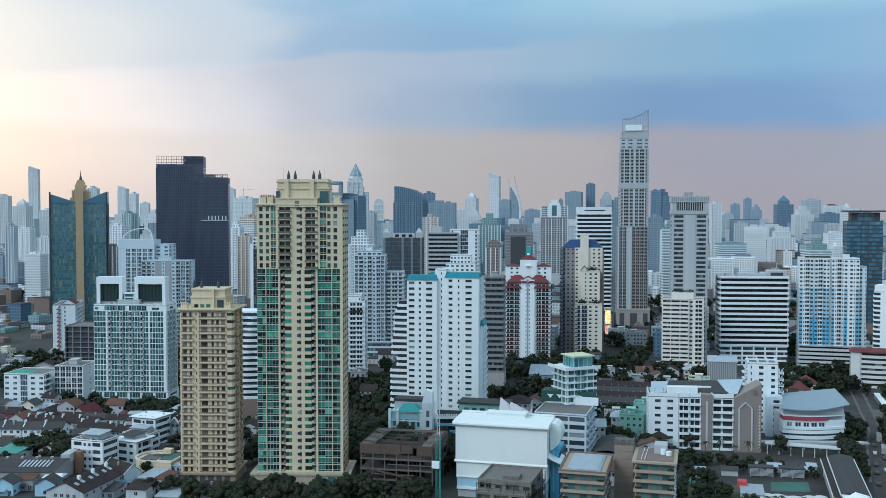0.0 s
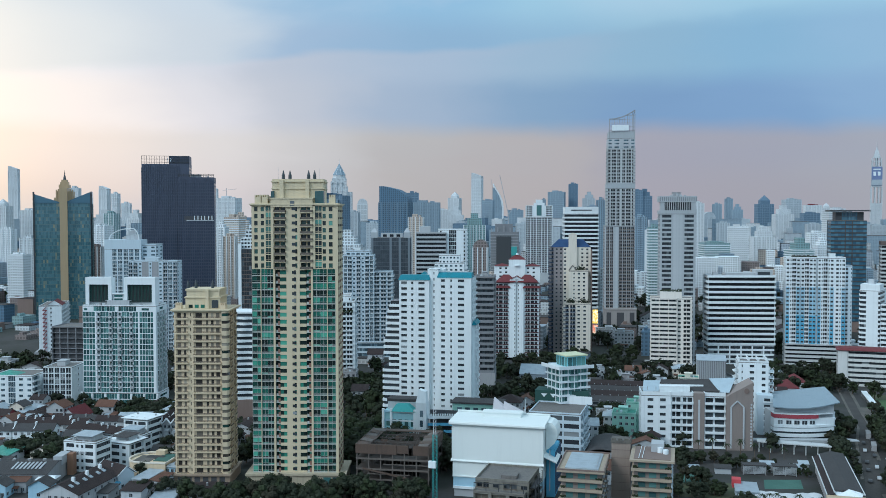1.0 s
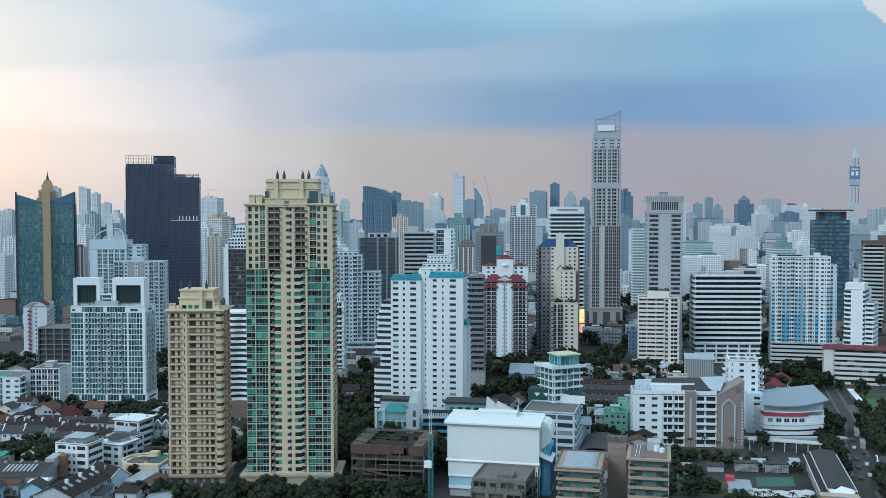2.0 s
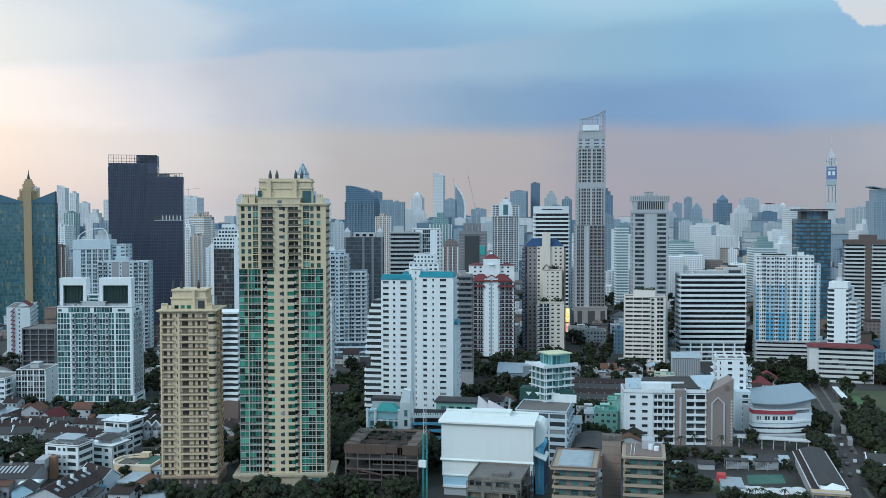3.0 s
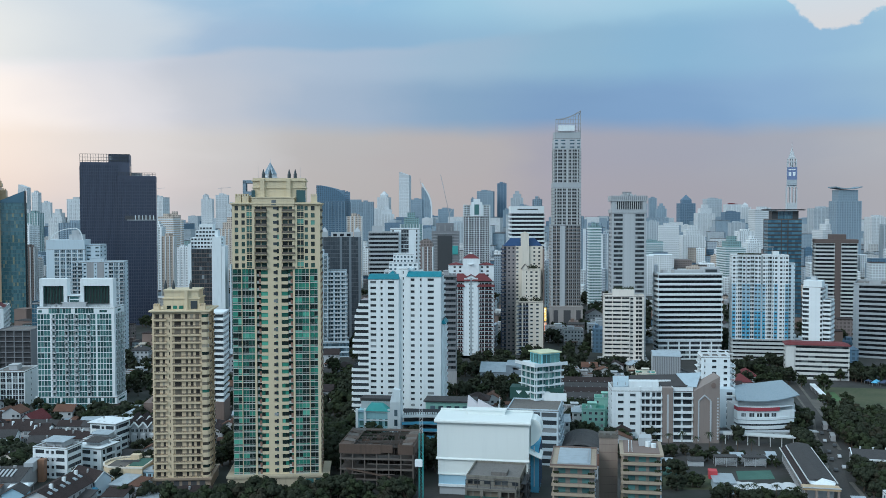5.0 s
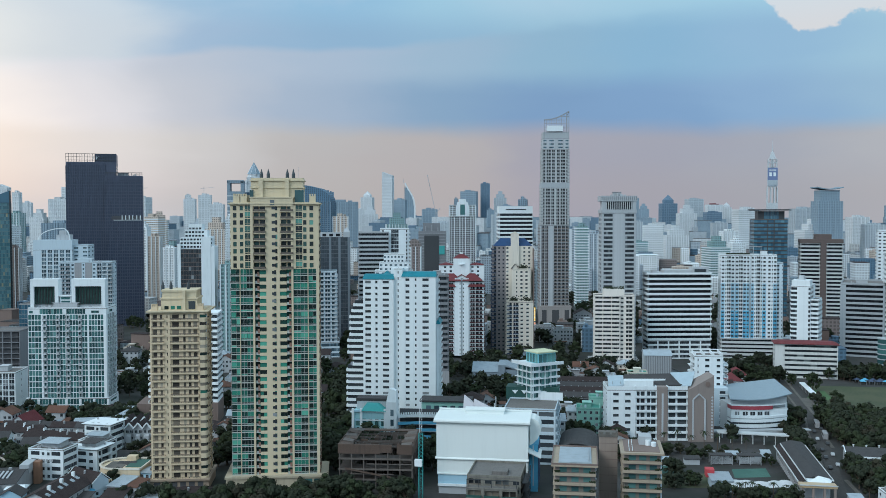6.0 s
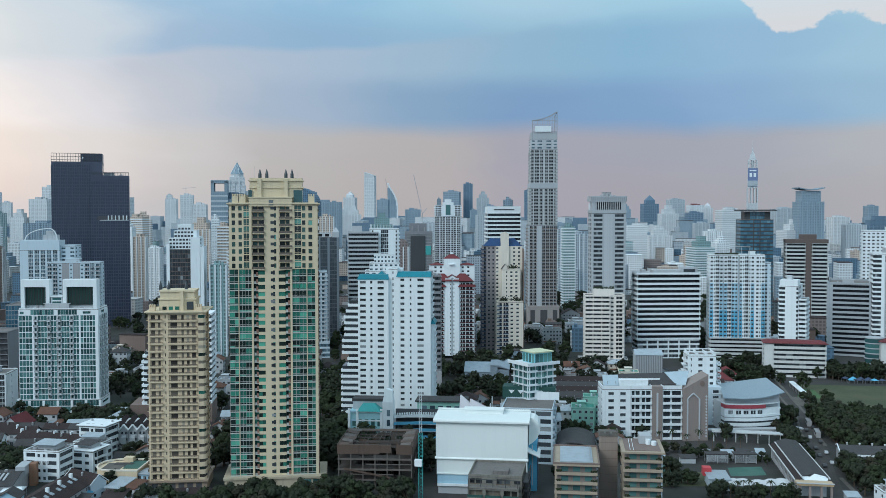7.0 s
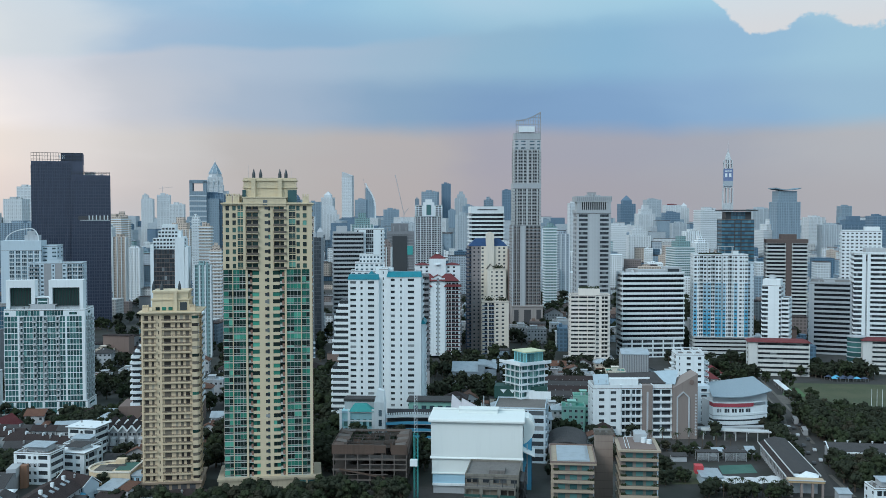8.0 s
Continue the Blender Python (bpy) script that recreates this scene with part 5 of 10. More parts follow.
def stair_block():
    r = thing("apartment_block", "white ten-storey block with cantilevered stair frames", "apartment block", 5.4, 537.0, 5)
    m = (WHITE, WIN, WHITE2, WHITE)
    t = storeys(r, 15.6, 14, 0, 3.35, 11, "s1 n1 s2 w2.6 s2.2 w2.2 s.8", "b2 s1 b2", "b1", mats=m, single=11, split=0.9)
    for i in range(10):
        b = Mesh()
        z = 1.5 + i * 3.35
        b.box(15.7, 1, z, 18.6, 9, z + 0.3)
        b.box(18.4, 1, z + 0.3, 18.6, 9, z + 1.3)
        b.beam((15.7, 1.2, z), (18.5, 1.2, z + 3.2), 0.12)
        part("stair_landing", b, WHITE, r)
        b = Mesh()
        b.box(-2.4, 2, z, -0.02, 9, z + 0.3)
        b.beam((-2.4, 2, z + 1.3), (-0.02, 2, z + 2.4), 0.15)
        part("side_balcony", b, WHITE, r)
    b = Mesh()
    for x in (0.5, 5.5, 10.5, 15.0):
        b.box(x, 0, t + 0.3, x + 0.3, 14, t + 2.2)
    b.box(0.3, 0, t + 2.2, 17.5, 0.4, t + 2.6)
    b.box(0.3, 13.4, t + 2.2, 17.5, 13.8, t + 2.6)
    part("roof_pergola", b, WHITE, r)
    block(r, "annex", 9.0, -8.0, 0, 17.0, -0.1, 21.0, PALEBLUE)
    for k in range(6):
        block(r, "annex_window", 12.4, -8.1, 1.4 + k * 3.3, 15.4, -8.01, 2.9 + k * 3.3, WIN)
        block(r, "annex_ledge", 12.0, -8.5, 0.7 + k * 3.3, 17.2, -8.01, 1.3 + k * 3.3, WHITE)
    return r


def auditorium():
    r = thing("auditorium", "white curved auditorium with sloping pale metal roof and red band", "auditorium", 28.0, 514.5, 14)
    n = 14

    def arc(u, out=0.0):
        return (-5.8 + 31.0 * u, 1.2 - (3.6 + out) * math.sin(math.pi * (0.12 + 0.88 * u)) - out * 0.3)

    def band(z0, z1, out, m, name, u0=0.0, u1=1.0):
        b = Mesh()
        ring = [arc(u0 + (u1 - u0) * i / n, out) for i in range(n + 1)] + [(arc(u1)[0], 5), (arc(u0)[0], 5)]
        b.prism(ring, z0, z1)
        return part(name, b, m, r)
    crimson = paint("dull_crimson_paint", (0.34, 0.055, 0.075), stain=0.3)
    block(r, "hall", -5.3, 3.0, 0, 25.0, 32, 15, WHITE2)
    band(0, 2.2, 0.2, WHITE, "plinth_band")
    band(2.2, 3.5, -0.3, WIN, "window_band")
    band(3.5, 5.2, 0.6, WHITE, "balcony_band")
    band(5.2, 6.3, -0.2, WIN, "window_band", 0.0, 0.86)
    band(6.3, 7.9, 0.7, WHITE, "balcony_band")
    band(7.9, 8.4, 0.0, GREYP, "recess_band")
    band(8.4, 9.6, 0.6, WHITE, "balcony_band")
    band(9.6, 13.0, 0.0, WHITE, "wall_band")
    for i in range(5):
        u = 0.06 + i * 0.125
        x, y = arc(u + 0.045)
        block(r, "window", x - 1.25, y - 0.22, 10.0, x + 1.25, y + 1.2, 11.9, WIN)
        block(r, "mullion", x - 0.1, y - 0.28, 10.0, x + 0.1, y - 0.23, 11.9, WHITE)
    band(13.0, 15.0, 0.5, crimson, "red_band", 0.0, 0.71)
    band(15.0, 15.4, 0.6, WHITE, "cornice_band")
    # roof sheet, dished along the front and rising to the far corner
    top, under = [], []
    for i in range(n + 1):
        u = i / n
        x, y = arc(u, 1.4)
        z = 18.3 + 2.2 * u - 0.9 * math.sin(math.pi * u)
        top.append((((-6.6 + 34.4 * u), y, z), (3.4 + 28.0 * u, 33.0, 19.8 + 2.9 * u)))
    b = Mesh()
    for (a, c), (e, g) in zip(top, top[1:]):
        b.hull([a, e, g, c], [tuple(q + k for q, k in zip(p, (0, 0, 0.45))) for p in (a, e, g, c)])
    part("sloping_roof", b, sheeting("blue_grey_roof_sheet", (0.30, 0.39, 0.45), rough=0.4, stain=0.2), r, "blue-grey sloping metal roof")
    b = Mesh()
    b.hull([(-5.2, 0.8, 15), (24.9, 0.8, 15), (24.9, 31, 15), (3.6, 31, 15)], [(-5.2, 0.8, 17.3), (24.9, 0.8, 19.2), (24.9, 31, 21.9), (3.6, 31, 19.7)])
    part("clerestory_wall", b, GREYP, r)
    for i in range(7):
        block(r, "side_fin", 25.05, 3.5 + i * 3.6, 1, 26.4, 4.1 + i * 3.6, 15.5, WHITE)
    for k in range(3):
        block(r, "side_gallery", 25.05, 3.2, 3.4 + k * 4.0, 26.8, 28, 4.3 + k * 4.0, WHITE)
    b = Mesh()
    b.box(-24, -10, 3.0, 31, -5.6, 3.7)
    b.hull([(31, -10, 3.0), (34, -9.4, 3.0), (34, -6, 3.0), (31, -5.6, 3.0)], [(31, -10, 3.7), (34, -9.4, 3.4), (34, -6, 3.4), (31, -5.6, 3.7)])
    part("walkway_canopy", b, GREYP, r)
    for x in (-22, -14, -6, 2, 10, 18, 29):
        block(r, "canopy_post", x, -9.6, 0, x + 0.4, -9.2, 3.0, WHITE2)
    return r


def round_tower_block():
    r = thing("apartment_block", "small white apartment tower with aqua windows and slab balconies", "apartment block", -77.6, 454.6, 40)
    w, d, fh = 15.0, 13.0, 3.3
    for i in range(11):
        z = 6 + i * fh
        b = Mesh()
        b.box(-1.0, -1.0, z, w + 1.0, d + 1.0, z + 0.3)
        for k in range(5):
            x = 0.2 + k * (w - 0.8) / 4
            b.box(x, -0.25, z + 0.3, x + 0.35, 0.2, z + fh)
        for k in range(4):
            y = 1.0 + k * (d - 1.6) / 3
            b.box(-0.25, y, z + 0.3, 0.2, y + 0.35, z + fh)
        b.box(-0.95, -0.95, z + 0.3, w * 0.3, -0.8, z + 1.1)
        b.box(w * 0.62, -0.95, z + 0.3, w + 0.95, -0.8, z + 1.1)
        part("storey", b, WHITE, r)
        g = Mesh()
        g.box(0.6, 0.6, z + 0.35, w - 0.25, d - 0.25, z + fh, 1)
        for k in range(8):
            u0, u1 = 0.3 + k * (w - 0.6) / 8, 0.3 + (k + 1) * (w - 0.6) / 8
            g.quad((u0 + 0.06, 0.3, z + 0.5), (u1 - 0.06, 0.3, z + 0.5), (u1 - 0.06, 0.3, z + fh - 0.1), (u0 + 0.06, 0.3, z + fh - 0.1))
            v0, v1 = 0.3 + k * (d - 0.6) / 8, 0.3 + (k + 1) * (d - 0.6) / 8
            g.quad((0.3, v1 - 0.06, z + 0.5), (0.3, v0 + 0.06, z + 0.5), (0.3, v0 + 0.06, z + fh - 0.1), (0.3, v1 - 0.06, z + fh - 0.1))
        part("glazing", g, [WINQ, WHITE2], r)
    t = 6 + 11 * fh
    b = Mesh()
    b.box(-2.2, -2.2, t, w + 2.2, d + 2.2, t + 0.7)
    b.box(-2.2, -2.2, t + 0.7, w + 2.2, -1.9, t + 1.6)
    b.box(-2.2, -1.9, t + 0.7, -1.9, d + 2.2, t + 1.6)
    part("roof_slab", b, WHITE, r)
    b = Mesh()
    b.box(4.0, 1.0, t + 0.7, 14.5, 11, t + 5.8)
    part("penthouse", b, AQUA, r)
    for k in range(4):
        block(r, "penthouse_window", 4.5 + k * 2.5, 0.86, t + 1.0, 6.6 + k * 2.5, 0.98, t + 5.2, WINQ)
        block(r, "penthouse_window", 3.86, 1.4 + k * 2.4, t + 1.0, 3.98, 3.2 + k * 2.4, t + 5.2, WINQ)
    b = Mesh()
    b.box(3.2, 0.2, t + 5.8, 15.3, 11.8, t + 6.4)
    part("penthouse_roof", b, paint("pale_green_roof_paint", (0.60, 0.63, 0.42), stain=0.5), r)
    block(r, "base", 0, 0, 0, w, d, 6, WHITE2)
    return r


def white_hall():
    r = thing("hall", "large blank white hall with flat white roof and blue flank", "hall", -111.9, 378.0, 2)
    w, d = 39.6, 16.5
    plain = paint("smooth_white_render", (0.71, 0.765, 0.75), stain=0.08)
    block(r, "wall", 0.9, 0.6, 14.9, w - 0.6, d, 30.2, plain)
    block(r, "lower_wall", 1.2, 0.9, 8.4, w - 0.8, d, 14.5, plain)
    block(r, "blue_band", 1.5, 0.8, 4.2, w - 1.2, d, 8.3, SKYP)
    block(r, "base_wall", 1.8, 1.2, 0, w - 1.2, d, 4.1, GREYP)
    b = Mesh()
    prof = [(0.75, 14.5), (0.05, 14.75), (0.05, 15.05), (0.75, 15.7)]
    b.hull([(0.5, y, z) for y, z in prof], [(w - 0.3, y, z) for y, z in prof])
    part("ledge", b, plain, r)
    block(r, "string_course", 1.2, 0.3, 8.3, w - 0.9, 0.9, 8.75, plain)
    block(r, "string_course", 1.5, 0.2, 3.4, w - 1.0, 1.0, 4.4, WHITE)
    # roof slab with a rolled front lip
    b = Mesh()
    prof = [(-0.5, 30.0), (-0.9, 30.4), (-0.9, 31.0), (-0.5, 31.5), (1.2, 31.7), (d + 0.4, 32.2), (d + 0.4, 30.0)]
    b.hull([(-0.1, y, z) for y, z in prof], [(w + 0.2, y, z) for y, z in prof])
    part("roof", b, plain, r, "flat white roof with rounded lip")
    block(r, "roof_curb", -0.1, d - 0.6, 32.25, w, d + 0.3, 32.9, plain)
    b = Mesh()
    b.box(12.0, 10.4, 31.8, 28.2, 15.0, 33.5)
    b.box(11.6, 10.0, 33.5, 28.6, 15.4, 34.0)
    part("roof_monitor", b, plain, r)
    # rounded end shell over a lower lean-to and the blue flank
    b = Mesh()
    prof = [(w - 0.3, 31.6), (w + 1.9, 31.2), (w + 3.4, 30.0), (w + 4.2, 28.0), (w + 4.3, 25.8), (w + 3.2, 23.0), (w + 1.2, 21.0), (w - 0.3, 20.0)]
    b.hull([(x, 6.5, z) for x, z in prof], [(x, d + 1, z) for x, z in prof])
    part("end_shell", b, plain, r, "rounded white end shell")
    block(r, "flank_wall", w - 0.5, 9, 0, w + 3.0, d + 8, 20.0, BLUEP)
    for i in range(6):
        block(r, "flank_strip", w + 3.0, 10 + i * 3.4, 1, w + 3.2, 11.4 + i * 3.4, 18.5, NAVY)
    b = Mesh()
    b.hull([(w - 0.7, 1.5, 18.2), (w + 4.4, 3.5, 15.4), (w + 4.4, 17, 15.4), (w - 0.7, 17, 18.2)], [(w - 0.7, 1.5, 18.7), (w + 4.4, 3.5, 15.9), (w + 4.4, 17, 15.9), (w - 0.7, 17, 18.7)])
    part("leanto_roof", b, plain, r)
    block(r, "rear_wall", 1.0, d + 0.5, 0, w - 1, d + 14, 20.0, GREYP)
    block(r, "rear_roof", 0.6, d + 0.5, 20.02, w - 0.6, d + 14.4, 20.5, GREYROOF)
    b = Mesh()
    b.tube(w + 1.2, 7.0, 3, 20, 0.22, 0.22, 8)
    part("downpipe", b, WHITE2, r)
    return r


def unfinished_frame():
    r = thing("unfinished_building", "abandoned stained concrete frame with open floors", "ruin", -153.0, 377.5, 6)
    rust = paint("rust_streaked_concrete", (0.098, 0.066, 0.050), stain=1.0, fleck=0.6)
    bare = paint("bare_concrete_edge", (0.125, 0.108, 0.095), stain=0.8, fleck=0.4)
    w, d = 31.5, 33.0
    xs, ys = [0.2 + i * 5.15 for i in range(7)], [0.2, 8.0, 16.0, 24.0, 32.0]
    rr = random.Random(9)
    for x in xs:
        for y in ys:
            edge = x in (xs[0], xs[-1]) or y in (ys[0], ys[-1])
            # inner columns take the concrete with the inside shade in its colour
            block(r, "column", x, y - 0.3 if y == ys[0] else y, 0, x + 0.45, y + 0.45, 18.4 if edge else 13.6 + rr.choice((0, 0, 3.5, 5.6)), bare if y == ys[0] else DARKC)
    # floors with wells, so that the frame is open to the sky
    for k, z in enumerate((4.6, 9.0, 13.4)):
        b = Mesh()
        b.box(0, 0, z - 0.28, w, 7.6 if k < 2 else 6.4, z)
        b.box(0, 20.0, z - 0.28, w, d, z)
        b.box(0, 7.6 if k < 2 else 6.4, z - 0.28, 6.0, 20, z)
        b.box(w - 6.0, 7.6 if k < 2 else 6.4, z - 0.28, w, 20, z)
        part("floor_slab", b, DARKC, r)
        block(r, "edge_beam", 0, -0.25, z - 0.6, w * (0.66 if k == 0 else 1.0), 0.1, z + 0.15, bare)
    for k, z in enumerate((6.9, 11.2)):
        block(r, "edge_beam", 5.0 + 7 * k, -0.2, z - 0.3, w - 8 * (1 - k), 0.1, z + 0.05, bare)
    for x0, y0, x1, y1 in ((0.0, 0.3, 5.6, d), (w - 5.0, 0.3, w, d), (5.6, d - 4, w - 5.0, d)):
        block(r, "roof_strip", x0, y0, 18.4, x1, y1, 18.75, rust)
    for i in range(6):
        b = Mesh()
        y0, y1, lift_ = 1.0 + i * 5.2, 5.6 + i * 5.2, rr.uniform(0.1, 1.1)
        x0, x1 = rr.uniform(0.0, 0.8), rr.uniform(4.2, 6.6)
        b.hull([(x0, y0, 18.8 + lift_), (x1, y0, 18.78), (x1, y1, 18.78), (x0, y1, 18.8 + lift_)], [(x0, y0, 19.0 + lift_), (x1, y0, 18.98), (x1, y1, 18.98), (x0, y1, 19.0 + lift_)])
        part("roof_slab", b, bare if i % 2 else rust, r)
        b = Mesh()
        x0, x1 = w - rr.uniform(4.2, 6.0), w - rr.uniform(0.2, 0.8)
        b.hull([(x0, y0, 18.78), (x1, y0, 18.9), (x1, y1, 18.9 + lift_ * 0.6), (x0, y1, 18.78)], [(x0, y0, 18.98), (x1, y0, 19.1), (x1, y1, 19.1 + lift_ * 0.6), (x0, y1, 18.98)])
        part("roof_slab", b, rust if i % 2 else bare, r)
    for i in range(14):
        b = Mesh()
        x = 1.0 + i * 2.2
        b.beam((x, rr.uniform(0, 30), 18.6), (x + rr.uniform(-0.4, 0.4), rr.uniform(0, 30), 20.4 + rr.random()), 0.05)
        part("bent_bar", b, DKSTEEL, r)
    for i in range(5):
        block(r, "roof_joint", 0.3, 4 + i * 6.0, 18.78, 5.4, 4.5 + i * 6.0, 18.95, DARKC)
        block(r, "roof_joint", w - 4.8, 4 + i * 6.0, 18.78, w - 0.3, 4.5 + i * 6.0, 18.95, DARKC)
    block(r, "front_parapet", 0, -0.4, 15.4, w * 0.56, 0.2, 19.4, rust, "stained concrete parapet with rust streaks")
    block(r, "front_parapet", w * 0.56 + 0.1, -0.3, 15.9, w * 0.72, 0.2, 19.2, rust)
    block(r, "front_parapet", w * 0.72 + 2.2, -0.4, 15.4, w, 0.2, 19.4, rust)
    block(r, "side_parapet", w - 0.1, 0.2, 15.0, w + 0.3, d, 18.6, rust)
    block(r, "side_parapet", -0.3, 0.2, 15.4, 0.0, d, 19.3, rust)
    for i, (y, x0, x1) in enumerate(((5.2, 6, 22), (9.6, 6, 26), (12.2, 11, 26), (18.5, 6, 18), (24.0, 6, 26), (27.4, 14, 26))):
        block(r, "roof_beam", x0, y, 17.7, x1, y + 0.3, 18.3, DARKC)
    for x, y0, y1 in ((10.6, 3, 24), (15.8, 9, 28), (20.9, 0.3, 14)):
        block(r, "cross_beam", x, y0, 17.2, x + 0.3, y1, 17.7, DARKC)
    for i in range(12):
        x, y = rr.uniform(6, 24), rr.uniform(3, 29)
        block(r, "wall_stub", x, y, 13.4, x + rr.uniform(1.0, 4), y + 0.25, 15.0 + rr.random() * 4.2, rust if i % 2 else DARKC)
    b = Mesh()
    for i in range(8):
        z0, z1 = 9.0 + i * -0.45, 8.55 + i * -0.45
        b.hull([(3 + i * 2.4, -0.8, z0 - 0.2), (3 + (i + 1) * 2.4, -0.8, z1 - 0.2), (3 + (i + 1) * 2.4, 0.1, z1 - 0.2), (3 + i * 2.4, 0.1, z0 - 0.2)], [(3 + i * 2.4, -0.8, z0 + 0.45), (3 + (i + 1) * 2.4, -0.8, z1 + 0.45), (3 + (i + 1) * 2.4, 0.1, z1 + 0.45), (3 + i * 2.4, 0.1, z0 + 0.45)])
    part("ramp_edge", b, rust, r)
    # added dark back wall, standing for the shade inside the frame
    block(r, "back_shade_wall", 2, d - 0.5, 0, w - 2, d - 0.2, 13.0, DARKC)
    return r


def turquoise_school():
    r = thing("school_building", "turquoise school with arched galleries and pale pink gate tower", "school", -168.5, 456.0, 4)
    b = Mesh()
    b.box(0, 0, 0, 17, 14, 17.0)
    part("hall", b, paint("pale_turquoise_paint", (0.34, 0.60, 0.65), stain=0.3), r)
    b = Mesh()
    b.hull([(4.0, -1.0, 17.0), (17, -1.0, 17.0), (17, 5, 17.0), (4.0, 5, 17.0)], [(6.5, 1.5, 20.4), (12.5, 1.5, 20.4), (12.5, 5, 20.4), (6.5, 5, 20.4)])
    part("green_roof", b, AQUA2, r)
    for x in (-0.6, 3.6, 15.8):
        block(r, "pier", x, -0.8, 0, x + 1.2, 0.4, 18.2, WHITE)
    for k in range(4):
        block(r, "rail", -0.4, -0.7, 3.2 + k * 4.4, 3.6, -0.4, 4.2 + k * 4.4, SKYP)
        block(r, "rail", 4.8, -0.4, 3.2 + k * 4.4, 15.8, -0.1, 3.9 + k * 4.4, WHITE)
    block(r, "flat_roof", 0.5, 5.2, 21, 16.5, 14, 22.4, GREYROOF)
    block(r, "roof_wall", 1, 5.3, 17, 16, 13.8, 21, WHITE2)
    b = Mesh()
    b.box(17.2, -1.5, 0, 22.4, 6, 22.0)
    b.hull([(17.2, -1.5, 22), (22.4, -1.5, 22), (22.4, 4, 22), (17.2, 4, 22)], [(18.6, 0, 28.5), (22.0, 0, 27.5), (22.0, 4, 27.5), (18.6, 4, 28.5)])
    part("gate_tower", b, WHITE, r)
    for z in (5, 10, 15):
        block(r, "tower_window", 19.4, -1.62, z, 21.0, -1.52, z + 3.2, WINB)
    block(r, "cornice", -0.5, -0.5, 16.4, 17.2, 0.0, 17.0, WHITE)
    for i in range(5):
        block(r, "hall_window", 1.6 + i * 3.2, -0.12, 9.5, 3.4 + i * 3.2, -0.02, 13.0, WINQ)
        block(r, "hall_window", 1.6 + i * 3.2, -0.12, 3.5, 3.4 + i * 3.2, -0.02, 7.0, WINQ)
    for k in range(4):
        z = 2.6 + k * 3.6
        b, n = Mesh(), 10
        for i in range(n):
            x0, x1 = 22.6 + i * 2.9, 22.6 + (i + 1) * 2.9
            s0, s1 = 0.5 * math.sin(math.pi * i / n), 0.5 * math.sin(math.pi * (i + 1) / n)
            b.hull([(x0, 2 + i * 0.15, z + s0), (x1, 2.15 + i * 0.15, z + s1), (x1, 3.0 + i * 0.15, z + s1), (x0, 2.8 + i * 0.15, z + s0)], [(x0, 2 + i * 0.15, z + 1.3 + s0), (x1, 2.15 + i * 0.15, z + 1.3 + s1), (x1, 3.0 + i * 0.15, z + 1.3 + s1), (x0, 2.8 + i * 0.15, z + 1.3 + s0)])
        part("gallery_rail", b, BLUEP if k < 3 else WHITE, r)
        block(r, "gallery_floor", 22.6, 2.9, z + 0.2, 51.4, 12, z + 0.5, WHITE2)
        # gallery back wall painted dark for the shade between the floors
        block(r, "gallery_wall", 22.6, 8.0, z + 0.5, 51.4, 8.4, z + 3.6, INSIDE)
    for i in range(24):
        b = Mesh()
        b.box(22.8 + i * 1.2, 1.9 + i * 0.06, 15.0 + 0.45 * math.sin(math.pi * i / 24), 23.5 + i * 1.2, 2.5 + i * 0.06, 15.9 + 0.45 * math.sin(math.pi * i / 24))
        part("merlon", b, WHITE, r)
    block(r, "rear_wing", 33, 14, 0, 58, 26, 19.5, MINT)
    for i in range(5):
        block(r, "rear_window", 35.5 + i * 4.2, 13.88, 15.4, 38.0 + i * 4.2, 13.98, 17.6, WINB)
    block(r, "rear_roof", 32, 13.2, 19.5, 59, 27, 20.3, GREYROOF)
    return r


def tent_roof():
    r = thing("canopy", "white peaked tent canopy beside the school", "canopy", -113.0, 462.0, 8)
    for x0, x1, zl, zp in ((0, 7, 19, 25.0), (5, 16, 17, 23.0)):
        b = Mesh()
        b.hull([(x0, 0, zl), (x1, 0, zl), (x1, 8, zl), (x0, 8, zl)], [(x0 + 0.4, 3.6, zp), (x0 + 0.9, 3.6, zp), (x0 + 0.9, 4.2, zp), (x0 + 0.4, 4.2, zp)])
        part("peak", b, paint("pinkish_white_fabric", (0.72, 0.68, 0.70), stain=0.3), r)
    b = Mesh()
    for x, y in ((0.2, 0.2), (15.5, 0.2), (0.2, 7.5), (15.5, 7.5), (16.2, 0.2)):
        b.box(x, y, 0, x + 0.4, y + 0.4, 25 if x > 16 else 20)
    part("post", b, WHITE, r)
    return r


